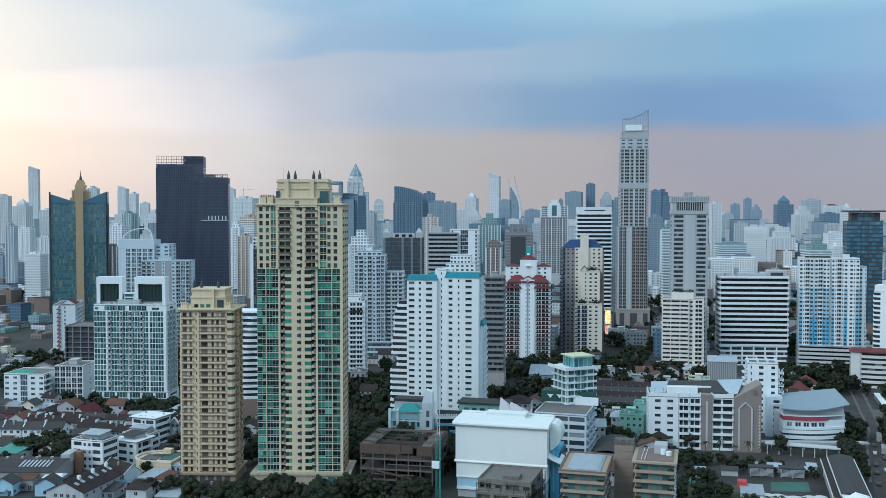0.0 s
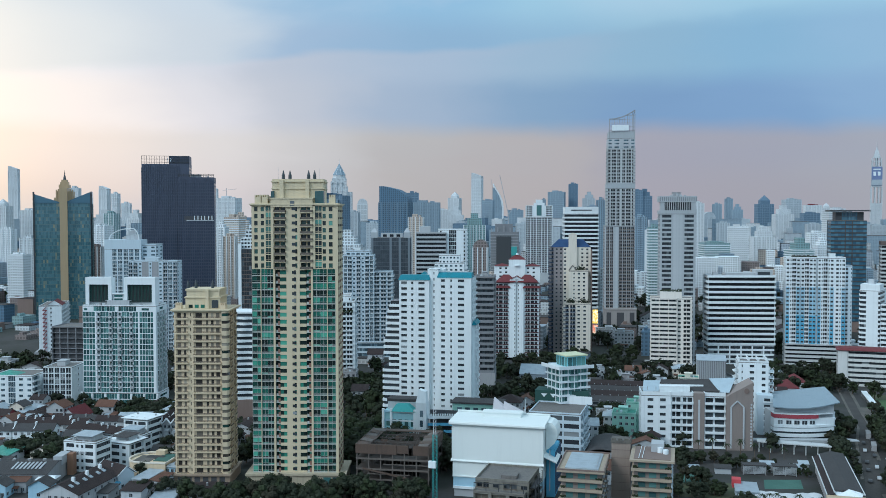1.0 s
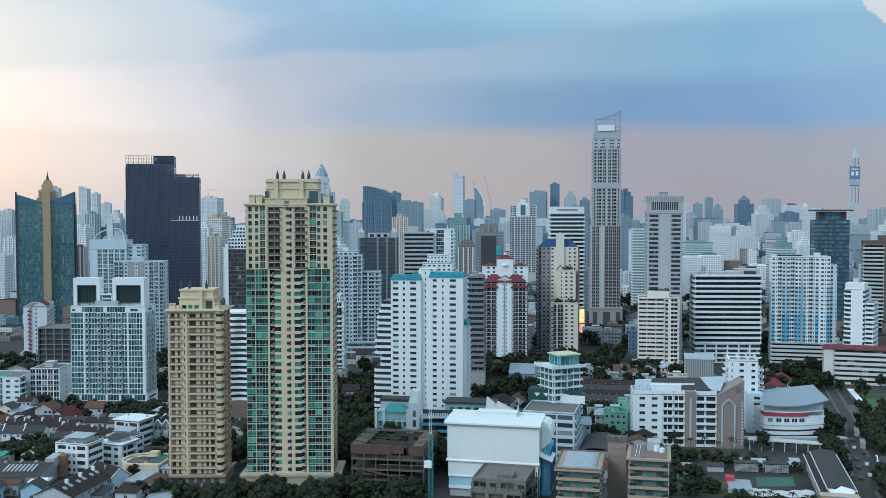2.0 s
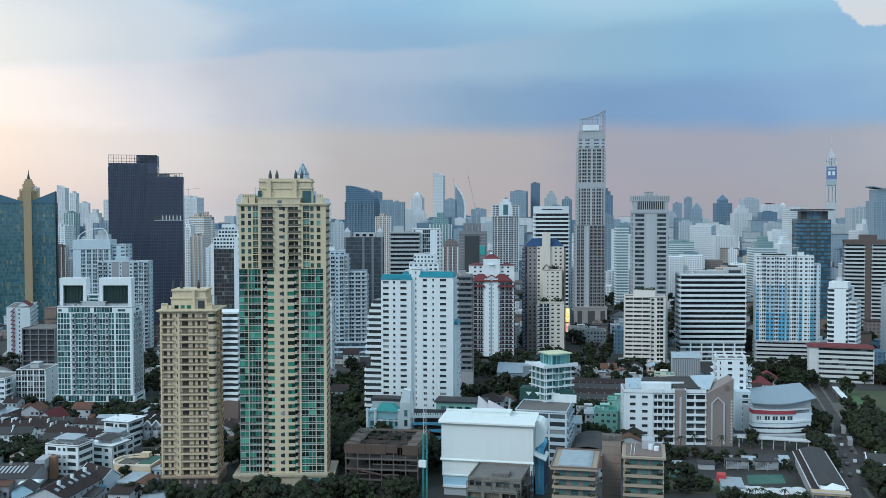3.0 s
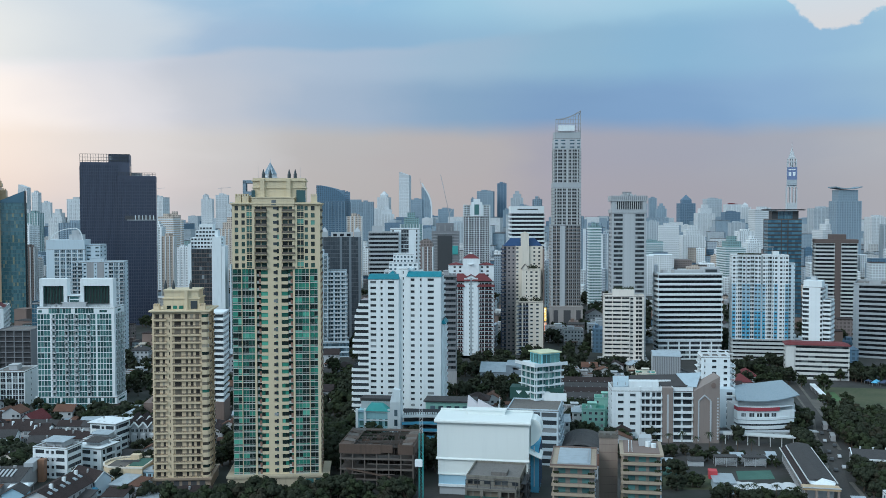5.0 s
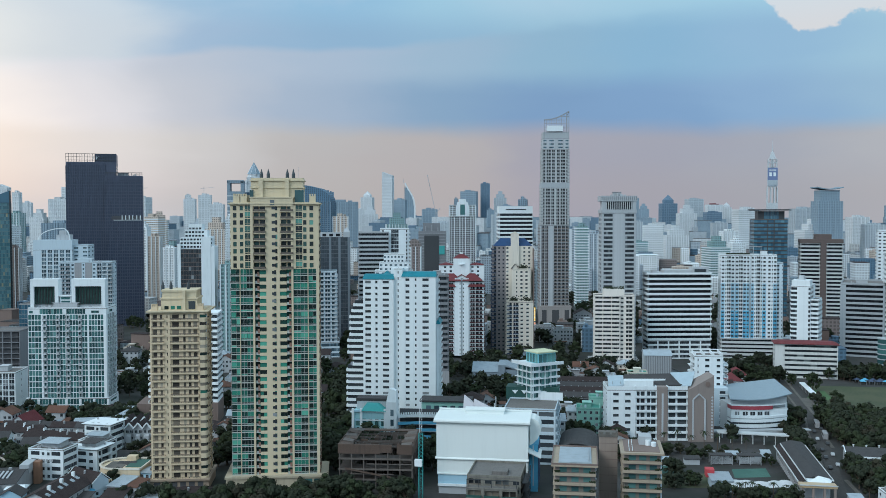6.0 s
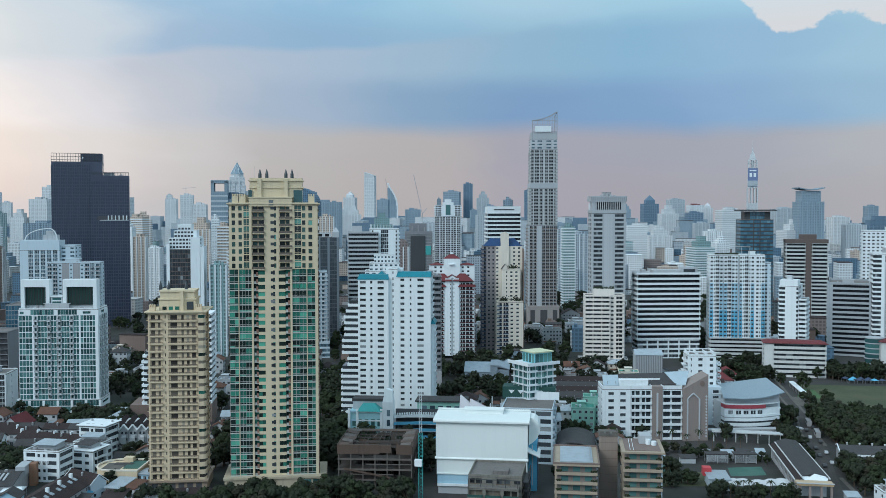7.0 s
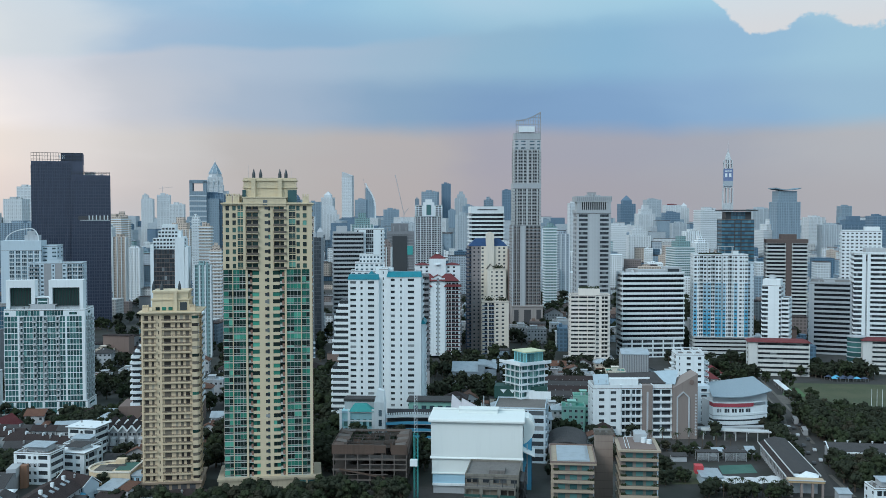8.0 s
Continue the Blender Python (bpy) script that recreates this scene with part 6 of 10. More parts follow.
def dark_block():
    r = thing("apartment_block", "weathered grey low-rise with rooftop steel frames", "apartment block", -93.4, 344.5, 0)
    storeys(r, 20.6, 22, 0, 3.2, 5, "c3 s.5 w2 s.5 c3 s.5 w2", "c2 s1 c2 s1", "w1", mats=(DIRTY, WIN, RAILD, DIRTY), oy=4, single=5)
    storeys(r, 19.4, 4, 0, 3.2, 4, "k3 s.5 k3 s.5 k3", "w1", mats=(DIRTY, WINC, DKGREEN, DIRTY), ox=0.3, oy=-0.3, single=4, parapet=0.6)
    b = Mesh()
    for x in (0.4, 5, 9.8, 14.6, 19.2):
        b.box(x, -0.2, 13.2, x + 0.25, 0.05, 16.4)
    b.box(0.4, -0.2, 16.2, 19.4, 0.05, 16.45)
    part("steel_frame", b, DKSTEEL, r)
    b = Mesh()
    b.box(9, 8, 16.3, 15, 14, 17.6)
    b.box(9.4, 8.4, 17.6, 14.6, 13.6, 17.65)
    part("roof_curb", b, FLATROOF, r)
    for z in (2, 5, 8, 11, 14):
        block(r, "scaffold", 20.8, 6, z, 23.0, 20, z + 0.2, DKSTEEL)
    b = Mesh()
    for y in (6, 10.5, 15, 19.7):
        b.box(22.6, y, 0, 22.9, y + 0.3, 17.5)
    part("scaffold_post", b, DKSTEEL, r)
    return r


def terrace_block(x, y, w, d, n, flat, seed):
    r = thing("apartment_block", "tan terraced low-rise with planted balconies and " + ("pale flat roof" if flat else "rooftop tanks"), "apartment block", x, y, 2, group="tan terraced blocks")
    fh = 3.5
    rr = random.Random(seed)
    for i in range(n):
        z = i * fh
        b = Mesh()
        b.box(-0.6, -0.8, z, w + 0.4, d, z + 0.5)
        b.box(-0.6, -0.8, z + 0.5, w + 0.4, -0.55, z + 1.1)
        part("balcony", b, TANDIRT, r)
        b = Mesh()
        b.box(0.2, 1.4, z + 0.5, w, d - 0.2, z + fh)
        part("wall", b, TAUPE if i >= n - 2 else DIRTY, r)
        for k in range(3):
            xx = 1.8 + k * (w - 4.2) / 2.4
            block(r, "window", xx, 1.28, z + 0.9, xx + 2.6, 1.39, z + 2.6, WINQ)
        for k in range(4):
            yy = 3 + k * (d - 6) / 3
            block(r, "side_window", w + 0.01, yy, z + 1.3, w + 0.10, yy + 1.8, z + 2.6, WIN)
            block(r, "air_unit", w + 0.1, yy + 2.2, z + 0.7, w + 0.7, yy + 3.0, z + 1.3, GREYP)
        p = Mesh()
        for j in range(60):
            px, s = rr.choice((rr.uniform(-0.2, 1.8), rr.uniform(w - 2.2, w))), rr.uniform(0.2, 0.5)
            py, pz = rr.uniform(-0.5, 0.4), z + 0.9 + rr.random() * 0.7
            p.quad((px, py, pz), (px + s, py, pz), (px + s, py - 0.1, pz + s), (px, py, pz + s))
        tagged(part("balcony_plants", p, LEAF2, r), kind="stuff")
    t = n * fh
    b = Mesh()
    b.box(-1.2, -1.4, t, w + 1.2, d + 0.4, t + 0.7)
    part("roof_eave", b, TANDIRT, r)
    if flat:
        b = Mesh()
        b.box(1.4, 1.4, t + 0.7, w - 1.2, d - 1.5, t + 1.15)
        part("roof_sheet", b, PALEROOF, r)
        b = Mesh()
        for c in ((-1.2, -1.4, w + 1.2, -1.0), (-1.2, d, w + 1.2, d + 0.4), (-1.2, -1.0, -0.8, d), (w + 0.8, -1.0, w + 1.2, d)):
            b.box(c[0], c[1], t + 0.7, c[2], c[3], t + 1.3)
        part("roof_kerb", b, BROWN, r)
        b = Mesh()
        b.beam((w - 2.2, 3, t + 1.5), (w - 2.0, d - 3, t + 1.5), 0.12)
        part("pipe", b, STEEL, r)
    else:
        b = Mesh()
        b.box(0.2, 0.5, t + 0.7, w - 0.2, d - 0.5, t + 0.9)
        part("roof_deck", b, BROWN, r)
        for k in range(3):
            q = Mesh()
            q.tube(w * 0.55 + k * 2.0, d * 0.6 - k * 1.3, t + 0.9, t + 3.4 - 0.5 * k, 1.0, 1.0, 12)
            part("water_tank", q, WHITE, r)
        b = Mesh()
        b.box(w * 0.45, d * 0.55, t + 0.9, w * 0.8, d * 0.9, t + 4.0)
        part("plant_room", b, GREYP, r)
        b = Mesh()
        for k in range(2):
            b.beam((2 + k * 1.2, 0.6, t + 1.1), (2.4 + k * 1.2, d - 1, t + 1.1), 0.12)
        part("pipe", b, WHITE, r)
        for k in range(7):
            block(r, "louvre", w + 0.1, 1 + k * 2.2, 2, w + 0.5, 1.8 + k * 2.2, t - 0.5, PALEBLUE)
    return r


def lift_shaft():
    r = thing("lift_tower", "plain tan lift tower with crenellated top", "tower", -43.8, 362.5, 2)
    block(r, "shaft", 0, 0, 0, 7.0, 7.0, 31.0, BRICKY)
    b = Mesh()
    b.box(-0.3, -0.3, 30.4, 7.3, 7.3, 31.4)
    for x in (0, 2.4, 4.8):
        b.box(x, -0.2, 31.4, x + 1.6, 0.3, 32.2)
        b.box(6.7, x, 31.4, 7.2, x + 1.6, 32.2)
    part("crenel", b, PAVE, r)
    for i in range(9):
        block(r, "floor_line", -0.06, -0.06, 3 + i * 3.1, 7.06, 7.0, 3.15 + i * 3.1, BROWN)
    return r


def teal_office():
    r = thing("office_block", "pale blue and white office with banded windows", "office block", -89.0, 432.5, 0)
    t = storeys(r, 24.0, 26, 0, 3.6, 7, "s.6 r5 s.5 r5 s.5 r5 s.6", "b2 s.5 b2 s.5 b2", mats=(PALEBLUE, WIN, WHITE, WHITE), single=7, parapet=0.9, split=2.4)
    b = Mesh()
    b.box(-2, 26.3, t, 24, 36, t + 6)
    part("rear_house", b, DKGREEN, r)
    for i in range(4):
        q = Mesh()
        q.hull([(1 + i * 4.5, 26.2, t + 4.4), (4 + i * 4.5, 26.2, t + 4.4), (2.5 + i * 4.5, 26.2, t + 2.6)], [(1 + i * 4.5, 26.0, t + 4.4), (4 + i * 4.5, 26.0, t + 4.4), (2.5 + i * 4.5, 26.0, t + 2.6)])
        part("triangle_trim", q, WHITE, r)
    block(r, "awning_frame", 14, 24, t + 0.3, 26, 24.4, t + 4.2, WHITE)
    return r


def long_block(x, y, a, w, label):
    r = thing("school_building", label, "school", x, y, a, group="red-roofed slabs")
    m = (CHALK, WIN, WHITE2, CHALK)
    t = storeys(r, w - 6, 14, 0, 3.4, 7, "R8 " * 4, "s1", mats=m, ox=6, parapet=0.5, split=4.0)
    block(r, "end_wall", 0, -0.4, 0, 5.9, 14.4, t, CHALK)
    for i in range(7):
        block(r, "end_window", -0.1, 5, 1.2 + i * 3.4, -0.02, 8, 2.6 + i * 3.4, WIN)
    hip(r, "red_roof", 0, -0.5, w, 14.5, t + 0.5, t + 2.0, REDROOF, 4.0, 1.0)
    return r


def ribbed_shed():
    r = thing("warehouse", "grey ribbed metal shed", "warehouse", -18.5, 661.0, 3)
    block(r, "wall", 0, 0, 0, 18.5, 20, 19.0, GREYP)
    for i in range(16):
        block(r, "rib", 0.3 + i * 1.18, -0.3, 0.5, 0.75 + i * 1.18, -0.01, 18.6, MIDGREY)
    gable(r, "roof", 0, 0, 18.5, 20, 19.0, 21.5, PALEROOF, "x", wall=GREYP)
    return r


for maker in (school_block, stair_block, auditorium, round_tower_block, white_hall, unfinished_frame, turquoise_school, tent_roof, dark_block, lift_shaft, teal_office, ribbed_shed):
    maker()
terrace_block(-59.5, 339.0, 14.6, 26.0, 7, True, 3)
terrace_block(-34.5, 347.0, 13.4, 20.0, 8, False, 4)
long_block(73.6, 699.6, -3, 42.0, "white school slab with gallery floors and red roof")
long_block(157.0, 716.0, -3, 60.0, "long white school slab with red roof beside glass annex")


def glass_drum():
    r = thing("glass_annex", "low round annex of green-blue glass", "office block", 155.5, 727.0, 0)
    for i in range(7):
        b = Mesh()
        b.tube(0, 0, 0.4 + i * 3.7, 3.4 + i * 3.7, 6.6, 6.6, 18)
        part("glass_ring", b, WINT, r)
        b = Mesh()
        b.tube(0, 0, 3.4 + i * 3.7, 4.1 + i * 3.7, 6.9, 6.9, 18)
        part("floor_ring", b, GREYP, r)
    b = Mesh()
    b.tube(0, 0, 0, 0.4, 6.9, 6.9, 18)
    part("plinth", b, GREYC, r)


glass_drum()


# ---- second row ----
def second_row():
    dark = (SLATE, glazing("curtain_wall_slate", (0.055, 0.068, 0.082), (0.07, 0.085, 0.10), (0.09, 0.105, 0.12), share=0.4, rough=0.12), GREYP, paint("slate_mullion", (0.11, 0.13, 0.15), stain=0.2))
    r = thing("office_block", "dark grey glass office block with corner pinnacles", "office block", -312.9, 829.7, 15)
    t = storeys(r, 36, 26, 0, 3.8, 25, "s2 g14 s2 g6 s2 g6 s2", "g1", "g1", mats=dark, parapet=0, split=2.0)
    block(r, "crest_wall", 9, 0.3, t, 29, 6, t + 4.4, WHITE2)
    for i in range(3):
        block(r, "crest_slot", 11 + i * 6.2, 0.2, t + 0.8, 14.5 + i * 6.2, 0.29, t + 3.2, WINK)
    for x in (0, 30):
        b = Mesh()
        b.box(x, 0, t, x + 6.0, 8, t + 5)
        b.hull([(x, 0, t + 5), (x + 6, 0, t + 5), (x + 6, 8, t + 5), (x, 8, t + 5)], [(x + 2.6, 3.6, t + 9), (x + 3.4, 3.6, t + 9), (x + 3.4, 4.4, t + 9), (x + 2.6, 4.4, t + 9)])
        part("pinnacle", b, GREYP, r)
    r = thing("office_block", "grey office block with dark ribbon windows", "office block", -255.7, 786.6, 15)
    storeys(r, 26, 24, 0, 3.7, 27, "R1", "R1", "R1", mats=(GREYP, WINK, GREYP, GREYP), parapet=1.2)
    block(r, "plant_room", 3, 4, 100.5, 12, 16, 106, WHITE2)
    r = thing("apartment_block", "white block with tall dark central window", "apartment block", -238.5, 795.2, 15)
    t = storeys(r, 25, 20, 40, 3.3, 19, "b2.4 s2.4 s2.4 g5 s2.4 s2.4 b2.4", "b2 s1 b2", "b2 s1 b2", mats=(WHITE, WIN, WHITE2, WHITE), parapet=1.2)
    block(r, "base", 0, 0, 0, 25, 20, 40, WHITE2)
    r = thing("apartment_block", "white stepped terrace block with roof house", "apartment block", -230.5, 744.0, 12)
    for k, (a, n) in enumerate(((0, 19), (3.5, 21), (7, 23))):
        t = storeys(r, 31 - 2 * a, 18 - a, 8, 3.25, n, "w2 s.6 " * 6, "w1 s1 w1", "w1 s1", mats=(WHITE, WINB, WHITE2, WHITE), ox=a, oy=a, parapet=0.9, split=1.2)
    block(r, "base", 0, 0, 0, 31, 18, 8, WHITE2)
    r = thing("residential_tower", "white and grey tower with stepped white crest", "tower", -309.4, 1548.8, 10)
    t = storeys(r, 44, 30, 20, 3.5, 26, "c3 s.5 c3 s.5 c3 s.5 c3 s.5 c3", "c1 s1", "c1 s1", mats=(WHITE, WIN, GREYP, WHITE), parapet=0)
    storeys(r, 44, 28, t + 1, 3.5, 5, "b3 s2 w2 s2 b3", "b1", "b1", mats=(WHITE, WIN, WHITE, WHITE), oy=1, parapet=1, name="crown_storey")
    b = Mesh()
    b.box(13, 0.4, t + 1, 31, 20, t + 24)
    b.box(16.5, 0.2, t + 24, 27.5, 18, t + 29)
    part("crest", b, WHITE, r)
    block(r, "crest_window", 18, 0.1, t + 3, 26, 0.19, t + 20, WINT)
    block(r, "base", 0, 0, 0, 44, 30, 20, WHITE2)
    r = thing("office_tower", "white office tower with black window bands and rounded corners", "tower", -158.1, 982.8, 12)
    t = storeys(r, 35, 30, 20, 4.2, 23, "R1", "R1", "R1", mats=(WHITE, WINK, WHITE, WHITE), parapet=0)
    block(r, "top_storey", 0.2, 0.2, t + 0.3, 34.8, 29.8, t + 7.5, WHITE)
    block(r, "top_slot", 7, -0.05, t + 3.6, 28, 0.15, t + 4.6, WINK)
    block(r, "base", 0, 0, 0, 35, 30, 20, WHITE2)
    r = thing("office_tower", "dark glass office tower with cantilevered roof canopy", "tower", 101.5, 1018.1, 2)
    t = storeys(r, 33, 28, 10, 4.0, 25, "r14 s1 r6 s1 r14", "r1", "r1", mats=(DKSTEEL, WINA, DKSTEEL, DKSTEEL), parapet=0, split=3.0, sill=0.8)
    storeys(r, 26, 20, t + 0.3, 4.0, 2, "s4 g10 s4", "s1", "s1", mats=(DKSTEEL, WINA, DKSTEEL, DKSTEEL), ox=4.5, oy=4, parapet=0, name="attic_storey")
    b = Mesh()
    b.box(-1, -2, t + 9.2, 36, 28, t + 10.2)
    for i in range(9):
        b.box(-2.0 + i * 4.4, -3.5, t + 9.4, -1.4 + i * 4.4, 29, t + 10.6)
    part("roof_canopy", b, DKSTEEL, r)
    block(r, "base", 0, 0, 0, 35, 28, 10, BROWN)
    r = thing("office_block", "brown and grey-white striped office block", "office block", 148.0, 1023.2, -5)
    t = storeys(r, 19, 26, 0, 3.9, 22, "R1", "R1", "R1", mats=(GREYW, WINK, BROWN, BROWN), parapet=0)
    storeys(r, 15.5, 26, 0, 3.9, 22, "R1", "R1", "R1", mats=(GREYW, WINK, BROWN, BROWN), ox=25, parapet=0)
    umber = paint("umber_tile", (0.115, 0.088, 0.080), stain=0.3)
    block(r, "brown_spine", 19.2, -0.8, 0, 24.8, 26, t + 1, umber)
    b = Mesh()
    b.box(-0.4, -0.6, t + 0.3, 41, 26, t + 4)
    b.box(14, 4, t + 4, 30, 18, t + 9)
    part("attic", b, umber, r)
    r = thing("office_block", "grey office block with long striped flank", "office block", 142.4, 816.4, -15)
    t = storeys(r, 33, 52, 0, 3.9, 15, "s3 R20 s1", "R1", "R1", mats=(ASH, WINK, GREYP, ASH), parapet=1.6)
    rooftop(r, 3, 3, 30, 24, t + 0.3, 44, GREYP, 8)
    r = thing("apartment_block", "white gridded apartment slab", "apartment block", 220.7, 1015.8, -10)
    t = storeys(r, 38, 20, 0, 3.5, 28, "w2 s.5 " * 9, "w1 s1", "b2 s.5 b2 s.5 b2", mats=(WHITE, WIN, WHITE2, WHITE), parapet=1.5, split=1.2)
    block(r, "roof_house", 22, 3, t, 36, 16, t + 5, WHITE)
    r = thing("office_tower", "white tower with tall framed windows and blank spine", "tower", 175.1, 806.7, -8)
    t = storeys(r, 40, 24, 0, 3.8, 22, "r5 s.6 t1.5 v.9 t1.5 s.5 R12 s.6 r8 s1", "r1", "R1", mats=(WHITE, WIN, WHITE, WHITE), parapet=1.5)
    block(r, "blank_top", 9, 1, t, 24, 18, t + 5, WHITE2)
    block(r, "top_slot", 1.9, 0.8, t - 6, 10, 0.9, t - 1, WIN)
    r = thing("apartment_block", "white block with brown glass front between white piers", "apartment block", -391.0, 716.7, 17)
    t = storeys(r, 16, 22, 0, 3.5, 25, "g1", "g1", mats=(BROWN, WIN, BROWN, BROWN), ox=5.2, parapet=0, split=2.0)
    for x0, x1, z in ((2.4, 5.0, 92), (21.4, 29.0, 98), (29.2, 32, 90)):
        block(r, "white_pier", x0, -0.6, 0, x1, 22, z, WHITE)
    b = Mesh()
    for x0, x1, z0, z1 in ((4, 30, 88, 97), (8, 26, 97, 103), (11, 22, 103, 108)):
        b.box(x0, 3, z0, x1, 18, z1)
    part("stepped_top", b, WHITE, r)
    for x0, x1, z0, z1 in ((4, 30, 88, 97), (8, 26, 97, 103), (11, 22, 103, 108)):
        for k in range(int((z1 - z0) / 3)):
            for i in range(int((x1 - x0) / 2.6)):
                block(r, "top_window", x0 + 0.5 + i * 2.6, 2.86, z0 + 0.9 + k * 3, x0 + 2.3 + i * 2.6, 2.98, z0 + 2.4 + k * 3, WIN)
    r = thing("apartment_block", "white low-rise with square window grid", "apartment block", -409.5, 502.0, 15)
    storeys(r, 18, 22, 0, 3.5, 6, "G2.6 s.5 " * 5, "s3 n1 s3", "s1", mats=(WHITE, WIN, WHITE2, WHITE), parapet=0.8, split=1.3)
    rooftop(r, 1, 1, 17, 20, 21.3, 12, WHITE2, 4)
    r = thing("apartment_block", "white low-rise with pale green roof", "apartment block", -436.0, 488.0, 12)
    t = storeys(r, 26, 24, 0, 3.4, 5, "w2 s.8 w2 s.8 g2.4 s.8 w2 s.8 w2", "b2 s1 b2", mats=(WHITE, WINB, WHITE2, WHITE), parapet=0.8, split=1.2)
    hip(r, "green_roof", 1, 2, 14, 14, t + 0.3, t + 2.6, GREENROOF)
    r = thing("office_block", "grey glass block with blank concrete wing", "office block", -520.0, 700.0, 15)
    storeys(r, 34, 30, 0, 3.8, 11, "g18 s12", "r1", mats=(GREYC, WINA, GREYC, GREYC), parapet=1, split=2.2)
    r = thing("office_block", "dark unfinished concrete block", "office block", -472.0, 590.0, 12)
    storeys(r, 24, 24, 0, 3.8, 9, "h3 h3 h3 h3", "s1", mats=(MIDGREY, WIN, GREYC, GREYC), parapet=1)


second_row()


# ---- landmarks in the distance ----
def landmarks():
    # landmark shafts and ribs use the wall colours with haze mixed in
    r = thing("distant_tower", "pale glass skyscraper with faceted pointed roof and spire", "tower", -940.0, 2226.0, 17, group="distant skyline")
    b = Mesh()
    b.box(4, 4, 0, 44, 40, 186)
    for x in (4, 16, 28, 40):
        b.box(x, 2.6, 0, x + 4, 4, 198)
    b.box(40, 8, 0, 56, 38, 172)
    b.box(7, 6, 186, 41, 38, 206)
    b.prism([(24 + 17 * math.cos(math.pi * (i + 0.5) / 4), 22 + 17 * math.sin(math.pi * (i + 0.5) / 4)) for i in range(8)], 206, 214, 0, 0.94)
    part("shaft", b, FARH[0], r)
    ring = [(24 + 17 * math.cos(math.pi * (i + 0.5) / 4), 22 + 17 * math.sin(math.pi * (i + 0.5) / 4)) for i in range(8)]
    b = Mesh()
    b.prism(ring, 214, 226, 0, 0.62)
    b.prism([(24 + (x - 24) * 0.62, 22 + (y - 22) * 0.62) for x, y in ring], 226, 243, 0, 0.06)
    part("pointed_roof", b, FARH[2], r)
    b = Mesh()
    for x, y in ring:
        b.beam((x, y, 214), (24 + (x - 24) * 0.62, 22 + (y - 22) * 0.62, 226), 0.5)
        b.beam((24 + (x - 24) * 0.62, 22 + (y - 22) * 0.62, 226), (24, 22, 243), 0.4)
    b.tube(24, 22, 242, 254, 0.7, 0.2, 6)
    part("roof_ribs", b, FARHB[0], r)
    r = thing("distant_tower", "blue-grey tower with open gateway top", "tower", -791.0, 1772.0, 17, group="distant skyline")
    b = Mesh()
    b.box(0, 0, 0, 32, 30, 160)
    b.box(0, 0, 160, 6, 30, 180)
    b.box(26, 0, 160, 32, 30, 180)
    b.box(0, 0, 176, 32, 30, 182)
    b.box(32, 4, 0, 56, 34, 146)
    part("shaft", b, FARH[2], r)
    for k in range(14):
        block(r, "floor_band", -0.6, -0.6, 20 + k * 10.0, 32.6, 0, 22.5 + k * 10.0, FARHB[1])
    r = thing("distant_tower", "white curved ribbon tower under construction with a crane", "tower", -866.0, 3719.0, 12, group="distant skyline")
    r.scale = (1.95, 1.95, 1.326)
    b = Mesh()
    prof = [(0.5, 178.0), (4.5, 165.0), (9.0, 155.0), (14.0, 143.0), (18.0, 128.0), (20.0, 110.0), (20.5, 60.0), (20.5, 0.0)]
    for (xa, za), (xb, zb) in zip(prof, prof[1:]):
        b.hull([(xa - 1.6, 0, za), (xa + 1.2, 0, za), (xb + 1.4, 0, zb), (xb - 2.4, 0, zb)], [(xa - 1.6, 24, za), (xa + 1.2, 24, za), (xb + 1.4, 24, zb), (xb - 2.4, 24, zb)])
    part("ribbon_edge", b, FARHB[0], r)
    b = Mesh()
    for (xa, za), (xb, zb) in zip(prof[1:], prof[2:]):
        b.hull([(0, 1, zb), (xb - 2.4, 1, zb), (xa - 1.6, 1, za), (0, 1, za)], [(0, 23, zb), (xb - 2.4, 23, zb), (xa - 1.6, 23, za), (0, 23, za)])
    part("curved_shaft", b, FARH[2], r)
    b = Mesh()
    b.beam((-1, 10, 120), (-1, 10, 168), 0.7)
    b.beam((-1, 10, 164), (-4, 10, 192), 0.5)
    b.beam((-1, 10, 164), (4, 10, 158), 0.5)
    part("crane", b, STEEL, r)
    r = thing("tower_crane", "slender luffing crane over concrete core", "crane", -281.0, 1290.0, 10)
    b = Mesh()
    b.box(-26, 0, 0, 12, 26, 92)
    b.box(-20, 4, 92, 4, 20, 103)
    part("concrete_core", b, MIDGREY, r)
    for k in range(22):
        block(r, "floor_edge", -26.6, -0.8, 4 + k * 4.0, 12.6, 26.5, 4.7 + k * 4.0, GREYC)
    for k in range(5):
        block(r, "raw_column", -25 + k * 8.4, 1, 92, -24 + k * 8.4, 2, 97 + (k * 7) % 5, GREYC)
    b = Mesh()
    b.box(-18, -1.4, 30, 2, -0.9, 86)
    part("net", b, DKSTEEL, r)
    block(r, "teal_net", 2.5, -1.3, 60, 10, -0.9, 72, AQUA2)
    b = Mesh()
    b.beam((-2, 10, 100), (-2, 10, 118), 0.8)
    b.beam((-2, 10, 116), (-14, 10, 170), 0.5)
    b.beam((-2, 10, 116), (4, 10, 124), 0.5)
    part("crane", b, STEEL, r)
    r = thing("distant_tower", "very tall distant tower with sign panel and mast", "tower", 640.0, 4605.0, 0, group="distant skyline")
    r.scale = (0.9, 1, 1.085)
    b = Mesh()
    for x in (0, 17, 34, 48):
        b.box(x, 0, 0, x + 5, 24, 215)
    b.box(2, 2, 0, 50, 22, 150)
    b.box(4, 2, 215, 49, 23, 300)
